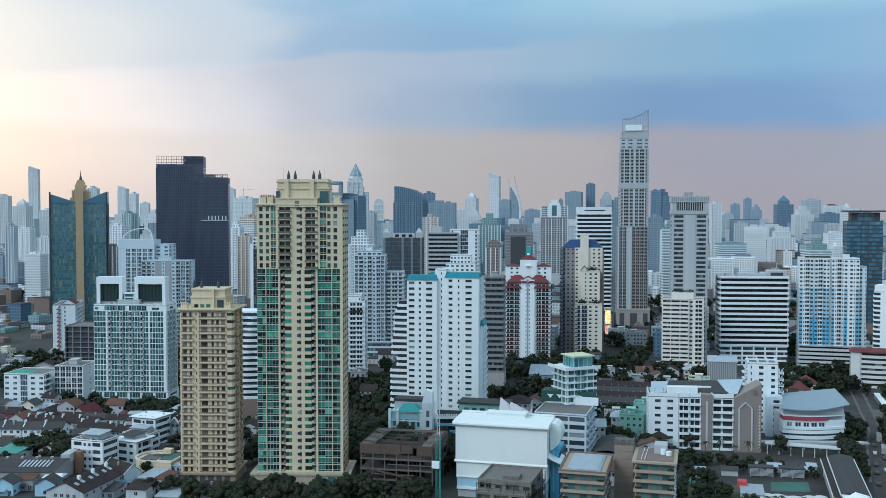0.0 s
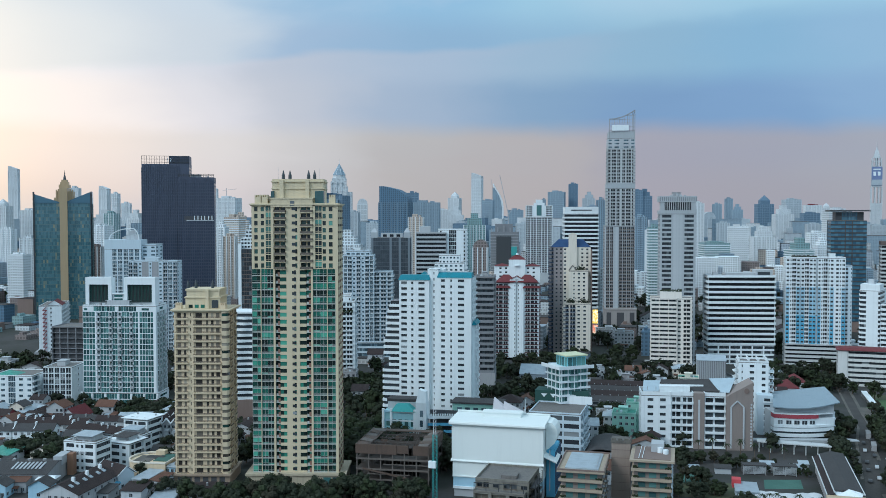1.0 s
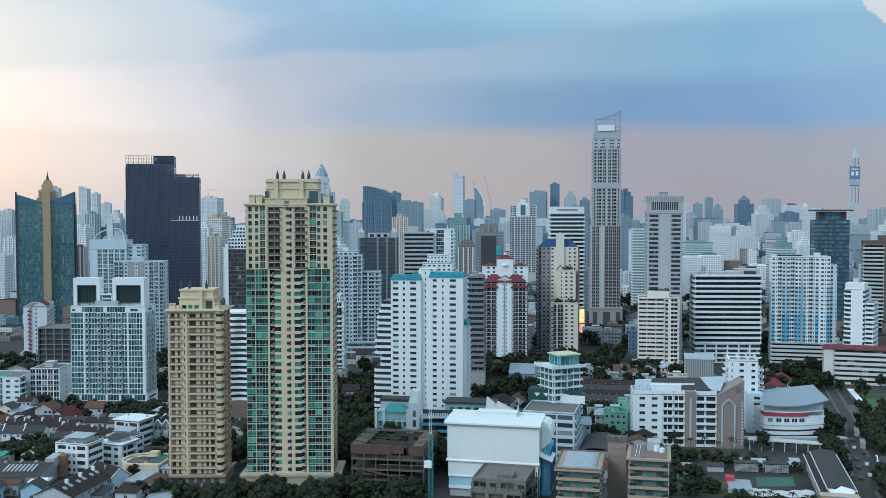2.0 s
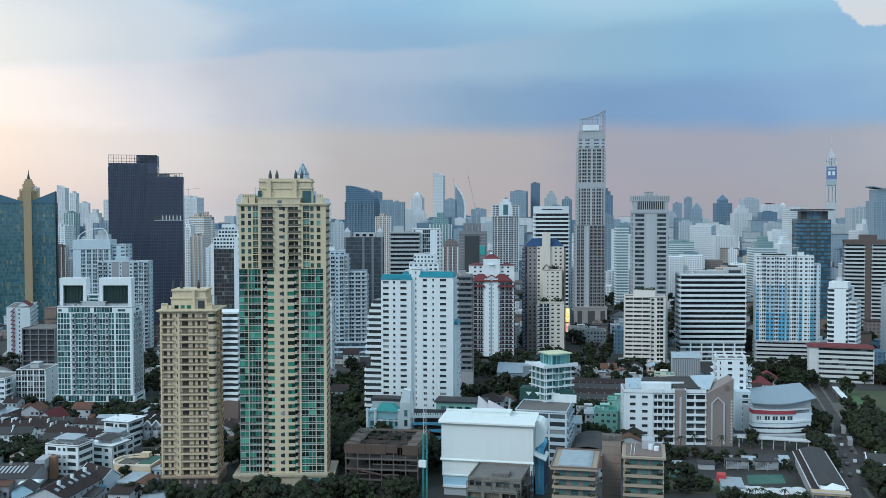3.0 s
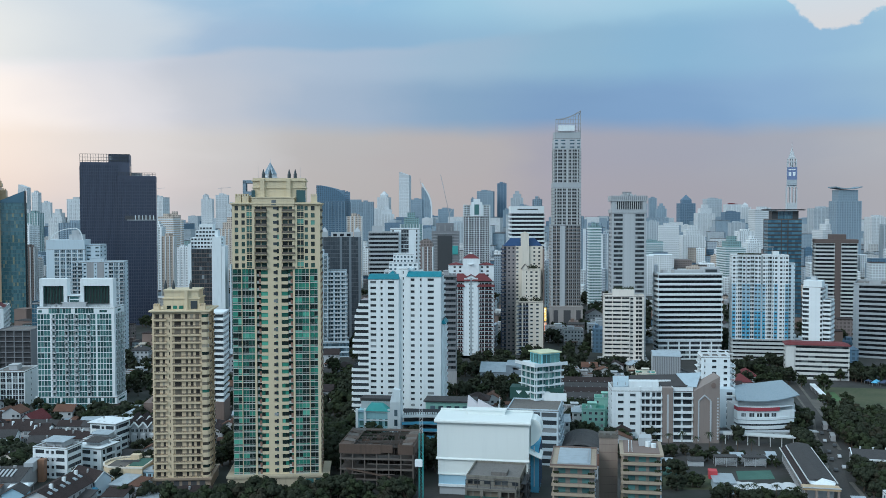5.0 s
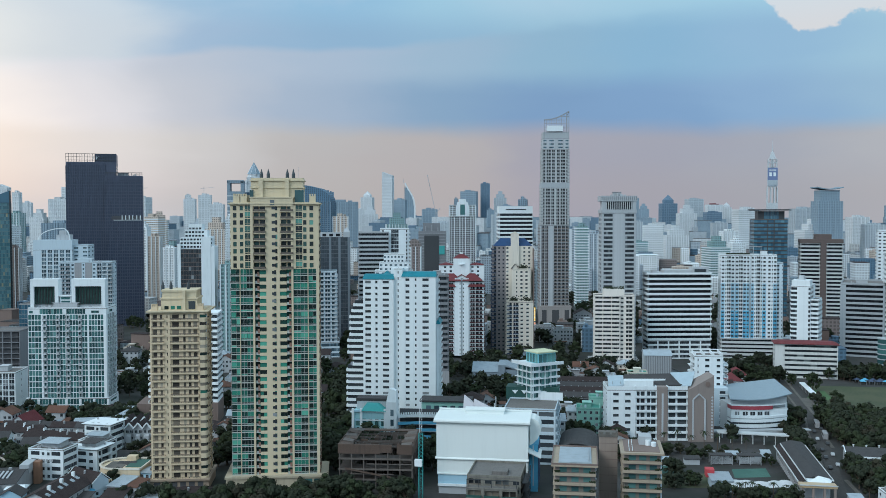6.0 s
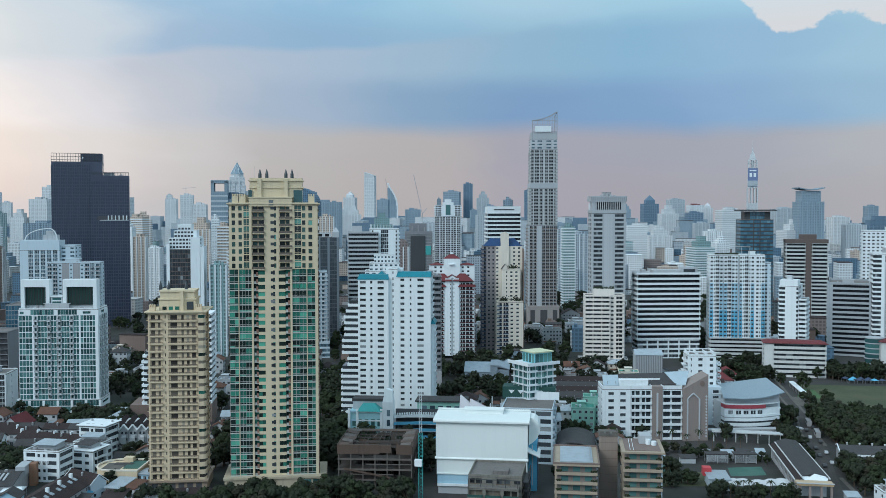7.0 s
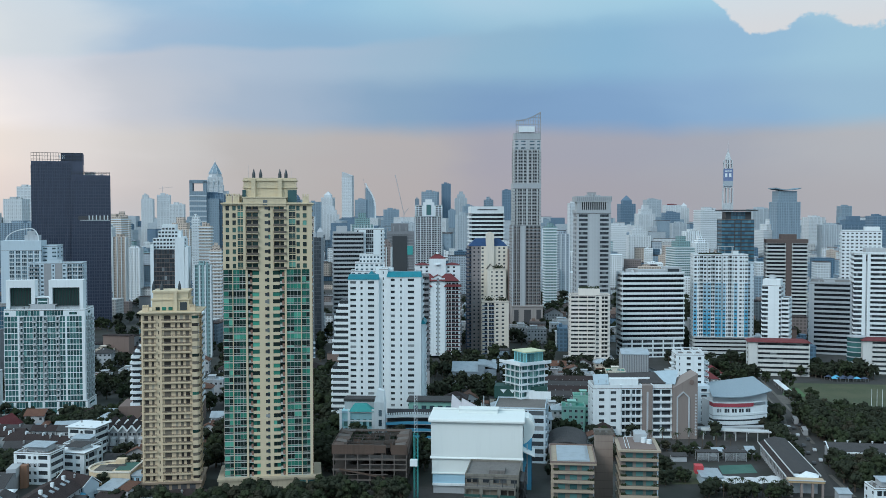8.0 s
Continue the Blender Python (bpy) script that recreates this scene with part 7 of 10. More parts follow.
    for x in (4, 20, 29, 44):
        b.box(x, 0, 300, x + 5, 22, 334)
    b.box(4, 2, 318, 49, 20, 322)
    b.box(10, 4, 334, 43, 20, 340)
    b.hull([(12, 4, 340), (41, 4, 340), (41, 20, 340), (12, 20, 340)], [(20, 9, 366), (33, 9, 366), (33, 15, 366), (20, 15, 366)])
    b.tube(26.5, 12, 366, 382, 4, 2, 8)
    b.tube(26.5, 12, 382, 420, 1.2, 0.4, 6)
    part("shaft", b, FARH[0], r)
    # navy of the panel paled by distance haze put into its colour
    block(r, "sign_panel", 2, -2, 222, 51, -1.2, 298, paint("hazy_navy_panel", (0.16, 0.21, 0.36), stain=0.1))
    block(r, "sign_photo", 2.2, -2.3, 222.5, 50.8, -2.05, 246, FARH[1])
    b = Mesh()
    b.box(10, -2.4, 286, 43, -2.1, 290)
    b.box(10, -2.4, 262, 22, -2.1, 278)
    b.box(30, -2.4, 262, 42, -2.1, 278)
    part("sign_bar", b, WHITE, r)
    # lit advertising screens beside the blue-roofed tower
    for name, label, x, y, z0, z1, col, e in (("video_screen", "lit yellow advertising screen on a post", -118.6, 902.0, 14.0, 27.0, (1.0, 0.62, 0.06), 1.2), ("video_screen", "lit red and white advertising screen on a post", -118.2, 900.0, 2.4, 13.0, (0.95, 0.22, 0.12), 0.9)):
        r = thing(name, label, "screen", x, y, 8)
        m, n, l, p = shader("screen_light")
        p.inputs["Base Color"].default_value = (0.05, 0.05, 0.05, 1)
        l.new(mixed(n, l, ranged(n, l, noise_at(n, l, 0.5), 0.45, 0.6), col, (1.0, 0.85, 0.6)), p.inputs["Emission Color"])
        p.inputs["Emission Strength"].default_value = e
        block(r, "screen_panel", 0, 0, z0, 5.0, 0.1, z1, m)
        b = Mesh()
        b.box(-0.3, 0.12, z0 - 0.4, 5.3, 0.9, z1 + 0.4)
        b.box(2.0, 0.3, 0, 3.0, 0.8, z0)
        part("screen_case", b, DKSTEEL, r)


landmarks()


# ---- low houses and yards ----
PANE = {}


def pane_mesh(w, h, m):
    key = (round(w, 1), round(h, 1), m.name)
    if key not in PANE:
        b = Mesh()
        b.box(-w / 2 - 0.1, 0.0, -0.1, w / 2 + 0.1, -0.06, h + 0.1, 1)
        b.box(-w / 2, -0.06, 0, w / 2, -0.09, h, 0)
        b.box(-0.04, -0.09, 0, 0.04, -0.13, h, 1)
        PANE[key] = b.data("window", [m, WHITE2])
    return PANE[key]


def house(x, y, a, w, d, n, roof="gable", wall=None, cover=None, along="x", label="", seed=0, fh=3.2, win=2.6, top_h=None, name="house", single=True):
    rr = random.Random(seed + int(x * 7 + y * 13))
    wall, cover = wall or rr.choice((WHITE2, WHITE2, GREYP, GREYC, BEIGE)), cover or rr.choice((BROWNROOF, GREYROOF, BROWNROOF, GREYROOF, PALEROOF, PALEROOF, RUSTROOF))
    words = {"gable": "pitched roof", "hip": "hipped roof", "flat": "flat roof", "mono": "lean-to roof"}[roof]
    tone = cover.name.replace("_roof", "").replace("_", " ")
    r = thing(name, label or "low %s house with %s %s" % (wall.name.split("_")[0], tone, words), "house", x, y, a, group="low houses")
    h = n * fh
    b = Mesh()
    b.box(0, 0, 0, w, d, h)
    for k in range(1, n):
        b.box(-0.12, -0.12, k * fh - 0.15, w + 0.12, d + 0.12, k * fh)
    part("wall", b, wall, r)
    rest = Mesh()
    for k in range(n):
        c = max(1, int(w / win))
        for i in range(c):
            if rr.random() < 0.88:
                u = (i + 0.5) * w / c
                if single:
                    part("window", pane_mesh(1.3, 1.3, WIN), None, r, at=(u, -0.005, k * fh + 0.95))
                else:
                    rest.box(u - 0.7, -0.08, k * fh + 0.95, u + 0.7, -0.01, k * fh + 2.3)
        c = max(1, int(d / (win * 1.3)))
        for sgn in (1, -1):
            for i in range(c):
                if rr.random() < 0.7:
                    u, e = (i + 0.5) * d / c, (w + 0.01 if sgn > 0 else -0.01)
                    if single and k == n - 1:
                        o = part("window", pane_mesh(1.1, 1.2, WIN), None, r, at=(e, u, k * fh + 1.0))
                        o.rotation_euler = (0, 0, radians(90 * sgn))
                    else:
                        rest.box(e, u - 0.6, k * fh + 1.0, e + 0.07 * sgn, u + 0.6, k * fh + 2.2)
    if rest.f:
        tagged(part("small_panes", rest, WIN, r), kind="stuff")
    rise = top_h or min(w, d) * 0.30
    if roof == "gable":
        gable(r, "roof", 0, 0, w, d, h, h + rise, cover, along, 0.6, wall)
    elif roof == "hip":
        hip(r, "roof", 0, 0, w, d, h + 0.2, h + 0.2 + rise, cover)
    elif roof == "mono":
        b = Mesh()
        b.hull([(-0.5, -0.6, h + 0.1), (w + 0.5, -0.6, h + 0.1), (w + 0.5, d + 0.4, h + 1.4), (-0.5, d + 0.4, h + 1.4)], [(-0.5, -0.6, h + 0.3), (w + 0.5, -0.6, h + 0.3), (w + 0.5, d + 0.4, h + 1.6), (-0.5, d + 0.4, h + 1.6)])
        part("roof", b, cover, r)
    else:
        b = Mesh()
        b.box(-0.1, -0.1, h, w + 0.1, d + 0.1, h + 0.2)
        part("roof", b, FLATROOF if cover in (BROWNROOF, GREYROOF) else cover, r)
        b = Mesh()
        for c in ((-0.15, -0.15, w + 0.15, 0.1), (-0.15, d - 0.1, w + 0.15, d + 0.15), (-0.15, 0.1, 0.1, d - 0.1), (w - 0.1, 0.1, w + 0.15, d - 0.1)):
            b.box(c[0], c[1], h + 0.2, c[2], c[3], h + 1.0)
        part("parapet", b, wall, r)
        q = rr.uniform(0.15, 0.5)
        b = Mesh()
        b.box(w * q, d * 0.45, h + 0.2, w * (q + 0.35), d * 0.85, h + 2.6)
        b.box(w * q - 0.4, d * 0.45 - 0.8, h + 2.6, w * (q + 0.35) + 0.4, d * 0.85 + 0.3, h + 2.8)
        part("roof_house", b, wall, r)
        for i in range(2):
            b = Mesh()
            tx, ty = w * rr.uniform(0.1, 0.9), d * rr.uniform(0.15, 0.4)
            b.tube(tx, ty, h + 0.2, h + 1.7, 0.55, 0.55, 9)
            b.tube(tx, ty, h + 1.7, h + 1.95, 0.55, 0.15, 9)
            part("water_tank", b, STEEL if i else PALEBLUE, r)
    if roof in ("gable", "hip") and rr.random() < 0.5:
        b = Mesh()
        b.tube(w * 0.5, d * 0.3, h + rise * 0.5, h + rise * 0.5 + 1.6, 0.5, 0.5, 9)
        b.tube(w * 0.5, d * 0.3, h + rise * 0.5 + 1.6, h + rise * 0.5 + 1.9, 0.5, 0.1, 9)
        part("water_tank", b, STEEL, r)
    if rr.random() < 0.6:
        b = Mesh()
        b.hull([(0.2, -2.2, 2.4), (w * 0.7, -2.2, 2.4), (w * 0.7, 0, 2.9), (0.2, 0, 2.9)], [(0.2, -2.2, 2.52), (w * 0.7, -2.2, 2.52), (w * 0.7, 0, 3.02), (0.2, 0, 3.02)])
        b.box(0.3, -2.1, 0, 0.4, -2.0, 2.4)
        b.box(w * 0.7 - 0.2, -2.1, 0, w * 0.7 - 0.1, -2.0, 2.4)
        part("awning", b, rr.choice((PALEROOF, GREYROOF, RUSTROOF)), r)
    part("door", pane_mesh(1.0, 2.1, INSIDE), None, r, at=(w * 0.82, -0.005, 0.1))
    return r


# the houses left of the tan tower
def ribbon_house(x, y, a, w, d, n, front, right, label, roof=0):
    """White walk-up with ribbon windows, roof shelter and clutter."""
    r = thing("house", label, "house", x, y, a, group="low houses")
    t = storeys(r, w, d, 0, 3.3, n, front, right, "w1 s1 w1", mats=(WHITE, WIN, GREYP, WHITE), single=n, parapet=0.7, split=1.3, sill=1.0, head=2.4)
    block(r, "roof_deck", 0.3, 0.3, t + 0.02, w - 0.3, d - 0.3, t + 0.2, FLATROOF)
    if roof != 2:
        block(r, "roof_house", w * 0.25, d * 0.3, t + 0.2, w * 0.8, d * 0.85, t + 2.7, WHITE2)
        b = Mesh()
        b.hull([(w * 0.2, d * 0.1, t + 2.7), (w * 0.85, d * 0.1, t + 2.7), (w * 0.85, d * 0.9, t + 3.2), (w * 0.2, d * 0.9, t + 3.2)], [(w * 0.2, d * 0.1, t + 2.85), (w * 0.85, d * 0.1, t + 2.85), (w * 0.85, d * 0.9, t + 3.35), (w * 0.2, d * 0.9, t + 3.35)])
        part("roof_shelter", b, PALEROOF if roof == 0 else GREYROOF, r)
    if roof:
        b = Mesh()
        b.box(-1.0, -1.0, t + 0.72, w + 1.0, d + 1.0, t + 1.0)
        part("wide_eave", b, WHITE, r)
    rr = random.Random(int(x))
    for q in range(4):
        u, v = rr.uniform(0.6, w - 1.8), rr.uniform(0.6, d * 0.25)
        block(r, "air_unit", u, v, t + 0.2, u + 1.1, v + 0.7, t + 1.1, GREYP)
    for q in range(2):
        b = Mesh()
        b.tube(w * (0.12 + 0.78 * q), d * 0.7, t + 0.2, t + 1.9, 0.5, 0.5, 9)
        part("water_tank", b, STEEL, r)
    return r


ribbon_house(-292.0, 368.5, 0, 16.8, 12, 4, "s1 r3.4 s.5 w1.6 s.4 w1.6 s.4 r3.4 s1", "s.4 r9 s.4", "white four-storey house with ribbon windows and pale marks")
MARKS = thing("wall_lettering", "row of small grey marks on a white wall", "sign", -287.0, 368.28, 0)
for q in range(6):
    block(MARKS, "bar", q * 1.25, 0, 8.3, q * 1.25 + 0.8, 0.12, 9.3, GREYP)
ribbon_house(-281.0, 384.0, -4, 13.5, 12, 3, "s1 r4 s.6 w2 s1", "s.5 b5 s.5", "grey and white three-storey house with roof terrace", 1)
ribbon_house(-286.5, 399.0, 0, 15.0, 9, 3, "s1 b4 s.6 r4 s1", "s.5 r5 s.5", "white house with pale lean-to roof shelter")
ribbon_house(-294.0, 417.5, -3, 14.0, 13, 4, "s.8 r4 s.5 w1.8 s.5 r4 s.8", "s.5 r8 s.5", "white four-storey house with wide eaves", 2)
house(-238.0, 366.0, -6, 7.8, 8, 2, "hip", SKYP, PALEROOF, label="small pale blue house with sheet roof", top_h=1.0)
for i in range(3):
    r = house(-263.5 - i * 0.95, 317.0 + i * 10.0, 5.5, 16.5, 9.9, 2, "gable", WHITE2, BROWNROOF, "y", label="townhouse with dark tiled roof, skylights and vents", top_h=3.8)
    for q in range(2):
        b = Mesh()
        b.hull([(11.0, 2.0 + q * 4.2, 9.15), (12.6, 2.0 + q * 4.2, 8.42), (12.6, 3.6 + q * 4.2, 8.42), (11.0, 3.6 + q * 4.2, 9.15)], [(11.0, 2.0 + q * 4.2, 9.5), (12.6, 2.0 + q * 4.2, 8.78), (12.6, 3.6 + q * 4.2, 8.78), (11.0, 3.6 + q * 4.2, 9.5)])
        part("skylight", b, PALEROOF, r)
    block(r, "chimney", 9.4, 6.6, 8.8, 10.6, 7.8, 11.2, WHITE)
r = house(-264.0, 354.0, -24, 17.0, 7.5, 2, "gable", PALEBLUE, BROWNROOF, "x", label="pale blue house with dark tiles and white gable trim", top_h=3.4)
b = Mesh()
for xe in (-0.7, 17.5):
    b.beam((xe, -0.8, 6.3), (xe, 3.75, 9.9), 0.2)
    b.beam((xe, 8.3, 6.3), (xe, 3.75, 9.9), 0.2)
part("gable_trim", b, WHITE, r)
house(-244.5, 351.0, -4, 7.0, 12, 1, "mono", WHITE2, PALEROOF, label="low shed with pale sheet roof", fh=4.2)
house(-236.5, 352.0, -8, 5.0, 9, 1, "mono", WHITE2, RUSTROOF, label="low house with rusty red roof", fh=4.0)
house(-250.0, 332.0, 6, 6.5, 9, 1, "mono", GREYP, GREYROOF, label="low shed with grey sheet roof")
house(-239.0, 336.0, 8, 8.0, 9, 1, "hip", WHITE2, GREYROOF, label="low house with grey hipped roof")
house(-215.0, 342.5, 17, 18.0, 12.5, 1, "hip", WHITE, BROWNROOF, label="white bungalow with dark hipped roof", top_h=2.6)
house(-328.5, 361.0, 4, 11.5, 12, 2, "mono", WHITE2, GREENROOF, label="house with mint green sheet roof")
house(-343.0, 356.0, 6, 12.5, 10, 2, "gable", WHITE2, BROWNROOF, "x", label="house with dark brown tiled roof")
house(-341.0, 372.0, 6, 11.5, 9, 2, "gable", WHITE, GREYROOF, "x", label="white house with dark grey roof")
house(-359.5, 452.5, 5, 11.0, 16, 1, "gable", WHITE2, REDROOF, "y", label="low hall with steep red roof", top_h=5.0)
house(-398.0, 434.0, 4, 18.0, 9, 2, "gable", MAROON, BROWNROOF, "x", label="long house with dull red wall and dark roof")
for i in range(4):
    for q in range(3):
        x, y, a = ((-371.5 + i * 10.1, 399.5 + i * 3.0, 17), (-362.0 + i * 9.4, 420.0 + i * 1.8, 11), (-327.5 + i * 9.4, 417.5 - i * 0.9, -6))[q]
        r = house(x, y, a, 9.9, 9.0 if q else 10.0, 2, "gable", WHITE if q == 0 else WHITE2, (GREYROOF, BROWNROOF, BROWNROOF)[q], "x", label="white row house with dark %s roof and white party walls" % ("grey", "brown", "brown")[q], top_h=2.6)
        b = Mesh()
        b.hull([(-0.25, -0.5, 6.3), (-0.25, 4.6, 9.3), (-0.25, 9.4, 6.3)], [(0.15, -0.5, 6.3), (0.15, 4.6, 9.3), (0.15, 9.4, 6.3)])
        b.box(-0.4, 3.6, 8.2, 0.3, 5.4, 10.1)
        part("party_wall", b, WHITE, r)
    house(-352.0 + i * 13.2, 436.0 + i * 1.2, 8, 12.6, 7, 2, "gable", WHITE2, (BROWNROOF, GREYROOF)[i % 2], "x", label="row house with long %s roof" % ("brown", "grey")[i % 2])
house(-318.0, 446.5, 20, 24.0, 8, 2, "mono", WHITE2, PALEROOF, label="long hall with pale sheet roof")
house(-318.0, 402.0, 14, 17.0, 8, 2, "gable", GREYC, GREYROOF, "x", label="house with long dark grey roof")
for i in range(6):
    r = house(-283.0 + i * 4.3, 428.0 + i * 0.9, 12, 4.2, 12, 3, "gable", GREYP, BROWNROOF, "y", label="narrow gabled townhouse with white gable trim", win=2.0, top_h=2.6)
    b = Mesh()
    b.beam((-0.2, -0.75, 9.6), (2.1, -0.75, 12.4), 0.42)
    b.beam((4.4, -0.75, 9.6), (2.1, -0.75, 12.4), 0.42)
    part("gable_trim", b, WHITE, r)
    b = Mesh()
    b.hull([(0.6, -1.6, 0), (3.6, -1.6, 0), (3.6, -0.1, 0), (0.6, -0.1, 0)], [(0.9, -1.4, 6.0), (3.3, -1.4, 6.0), (3.0, -0.1, 6.8), (1.2, -0.1, 6.8)])
    part("porch_bay", b, WHITE2, r)
    r = house(-287.0 + i * 4.3, 442.0 + i * 0.9, 12, 4.2, 10, 3, "gable", WHITE2, BROWNROOF, "y", label="narrow gabled townhouse with brown roof", win=2.0, top_h=2.6)
    b = Mesh()
    b.beam((-0.2, -0.75, 9.6), (2.1, -0.75, 12.4), 0.42)
    b.beam((4.4, -0.75, 9.6), (2.1, -0.75, 12.4), 0.42)
    part("gable_trim", b, WHITE, r)


def workshop():
    r = thing("workshop", "large dark-roofed workshop with orange end wall", "workshop", -312.0, 322.5, 17)
    block(r, "wall", 0, 8, 0, 36.5, 34, 6.4, GREYC)
    gable(r, "roof", 0, 8, 36.5, 34, 6.4, 8.6, GREYROOF, "x", 0.4, GREYC)
    block(r, "orange_wall", 37.05, 30, 0, 39.8, 34, 9.6, paint("orange_brown_brick", (0.26, 0.14, 0.085), stain=0.5))
    block(r, "grey_wall", 33.0, 24.6, 6.0, 37.0, 34.4, 9.8, GREYP)
    for i in range(8):
        b = Mesh()
        x = 19.5 + i * 1.7
        b.hull([(x, 12.5, 7.4), (x + 0.8, 12.5, 7.4), (x + 0.8, 19.5, 8.5), (x, 19.5, 8.5)], [(x, 12.5, 7.7), (x + 0.8, 12.5, 7.7), (x + 0.8, 19.5, 8.8), (x, 19.5, 8.8)])
        part("skylight", b, GREYP, r)
    for i in range(5):
        block(r, "vent", 3 + i * 6.6, 22.0, 8.2, 4.2 + i * 6.6, 23.2, 9.4, STEEL)
    return r


house(-292.0, 331.0, 17, 8.5, 9, 1, "mono", GREYC, RUSTROOF, label="shed with rust-brown sheet roof", fh=4.6)
for x, y in ((-294.5, 322.0), (-277.5, 327.0)):
    house(x, y, 17, 8.5, 8, 1, "gable", SKYP, GREYROOF, "y", label="grey-blue gabled store shed", fh=5.0, top_h=2.6)


def yard_tent(x, y, a, w, d, h, m, label):
    r = thing("yard_canopy", label, "canopy", x, y, a, group="yard canopies")
    b = Mesh()
    b.hull([(0, 0, h), (w, 0, h), (w, d, h), (0, d, h)], [(w * 0.1, d * 0.45, h + 1.0), (w * 0.9, d * 0.45, h + 1.0), (w * 0.9, d * 0.55, h + 1.0), (w * 0.1, d * 0.55, h + 1.0)])
    part("cover", b, m, r)
    for px, py in ((0.1, 0.1), (w - 0.2, 0.1), (w - 0.2, d - 0.2), (0.1, d - 0.2)):
        block(r, "leg", px, py, 0, px + 0.1, py + 0.1, h, STEEL)


yard_tent(-282.5, 337.0, 17, 8.5, 7.5, 4.6, WHITE, "white yard canopy on slim legs")
yard_tent(-300.0, 326.0, 17, 5.5, 5, 4.0, PALEBLUE, "pale blue yard canopy on slim legs")
yard_tent(-252.0, 345.0, 8, 4.5, 4, 3.0, BLUEP, "blue tarpaulin on slim legs")
yard_tent(-266.0, 388.0, 0, 5, 5, 3.4, WHITE2, "dusty white awning on slim legs")


def round_end_house():
    r = thing("restaurant", "tan flat-roofed building with rounded end and green roof mat", "restaurant", -257.0, 362.0, 8)
    ring = [(20, 0), (20, 19), (8, 19)] + [(8 - 8 * math.sin(math.pi * i / 8), 9.5 + 9.5 * math.cos(math.pi * i / 8)) for i in range(1, 8)] + [(8, 0)]
    b = Mesh()
    b.prism(ring, 0, 7.4)
    part("wall", b, CREAM2, r)
    b = Mesh()
    n = len(ring)
    for i in range(n):
        p, q = ring[i], ring[(i + 1) % n]
        b.beam((p[0], p[1], 8.0), (q[0], q[1], 8.0), 0.45)
    part("parapet", b, BEIGE, r)
    block(r, "green_mat", 12, 5, 7.42, 19, 17.5, 7.7, COURT)
    block(r, "terrace", 3, 3, 7.42, 11, 14, 7.6, PAVE)
    block(r, "stair_box", 9, 15, 7.42, 13, 18.5, 9.6, CREAM2)
    for i in range(5):
        part("window", pane_mesh(1.6, 1.6, WIN), None, r, at=(9.5 + i * 2.3, -0.01, 2.2))
    return r


workshop()
round_end_house()


# random infill of the same kind, kept off the larger buildings
def infill(seed, count, x0, x1, y0, y1, a, kinds, storeys_, gap, size=(8, 14), single=False):
    rr = random.Random(seed)
    put = []
    tries = 0
    while len(put) < count and tries < count * 40:
        tries += 1
        x, y = rr.uniform(x0, x1), rr.uniform(y0, y1)
        w, d = rr.uniform(*size), rr.uniform(size[0], size[1] * 0.9)
        cx, cy, rad = x + w / 2, y + d / 2, math.hypot(w, d) / 2
        if any(math.hypot(cx - p, cy - q) < rad * 0.8 + k for p, q, k in KEEP) or any(math.hypot(cx - p, cy - q) < (rad + k) * gap for p, q, k in put):
            continue
        put.append((cx, cy, rad))
        house(x, y, a + rr.choice((0, 0, 90 * 0, rr.uniform(-6, 6))), w, d, rr.choice(storeys_), rr.choice(kinds), along=rr.choice("xy"), seed=seed, single=single)


KEEP = [(-180, 383, 28), (-215, 375, 22), (-283, 376, 13), (-275, 391, 10), (-279, 402, 9), (-287, 425, 11), (-234, 370, 7), (-257, 336, 18), (-246, 345, 14), (-353, 461, 10), (-352, 408, 24), (-345, 428, 20), (-310, 420, 20), (-320, 441, 26), (-310, 408, 12), (-323, 367, 10), (-337, 361, 10), (-336, 377, 9), (-206, 350, 12), (-256, 354, 12), (-242, 356, 9), (-290, 330, 24), (-278, 338, 14), (-255, 330, 20), (-390, 438, 12), (-272, 436, 22),
        (-285, 341, 26), (-268, 374, 15), (-360, 512, 32), (-333, 520, 30), (-400, 512, 22), (-422, 498, 22), (-275, 490, 25), (-250, 625, 22), (-282, 740, 32), (-150, 512, 28), (-170, 512, 22), (-148, 622, 20), (-160, 757, 28), (-122, 800, 30),
        (-97, 962, 30), (-36, 775, 24), (0, 782, 28), (25, 790, 28), (60, 795, 28), (85, 795, 24), (-38, 745, 26), (110, 785, 24), (95, 706, 26), (150, 678, 30), (180, 678, 30), (-35, 512, 16), (-15, 514, 16), (5, 516, 16), (12, 553, 16), (36, 525, 26),
        (-74, 462, 16), (-92, 396, 32), (-138, 393, 26), (-150, 462, 24), (-125, 466, 18), (-83, 355, 18), (-52, 352, 18), (-28, 357, 16), (-40, 366, 8), (-77, 446, 22), (-9, 671, 16), (-55, 447, 16), (42, 430, 40), (70, 500, 60), (15, 430, 40), (120, 560, 60),
        (130, 630, 50), (-310, 842, 32), (-240, 798, 30), (-215, 752, 28), (-140, 995, 30), (118, 1032, 30), (168, 1035, 30), (165, 835, 45), (195, 818, 30), (-372, 728, 28), (-505, 715, 30), (-460, 602, 22), (-520, 670, 32), (-505, 735, 32), (55, 640, 16), (-119, 645, 19), (-122, 626, 15), (-108, 628, 13), (-64, 571, 14), (-84, 571, 14), (-46, 571, 14), (-63, 587, 14), (-80, 587, 14), (-46, 587, 14), (-60, 603, 14), (-78, 603, 14), (-44, 603, 14), (-60, 621, 14), (-76, 621, 14), (-44, 621, 14), (-188, 558, 16), (32, 490, 12)]
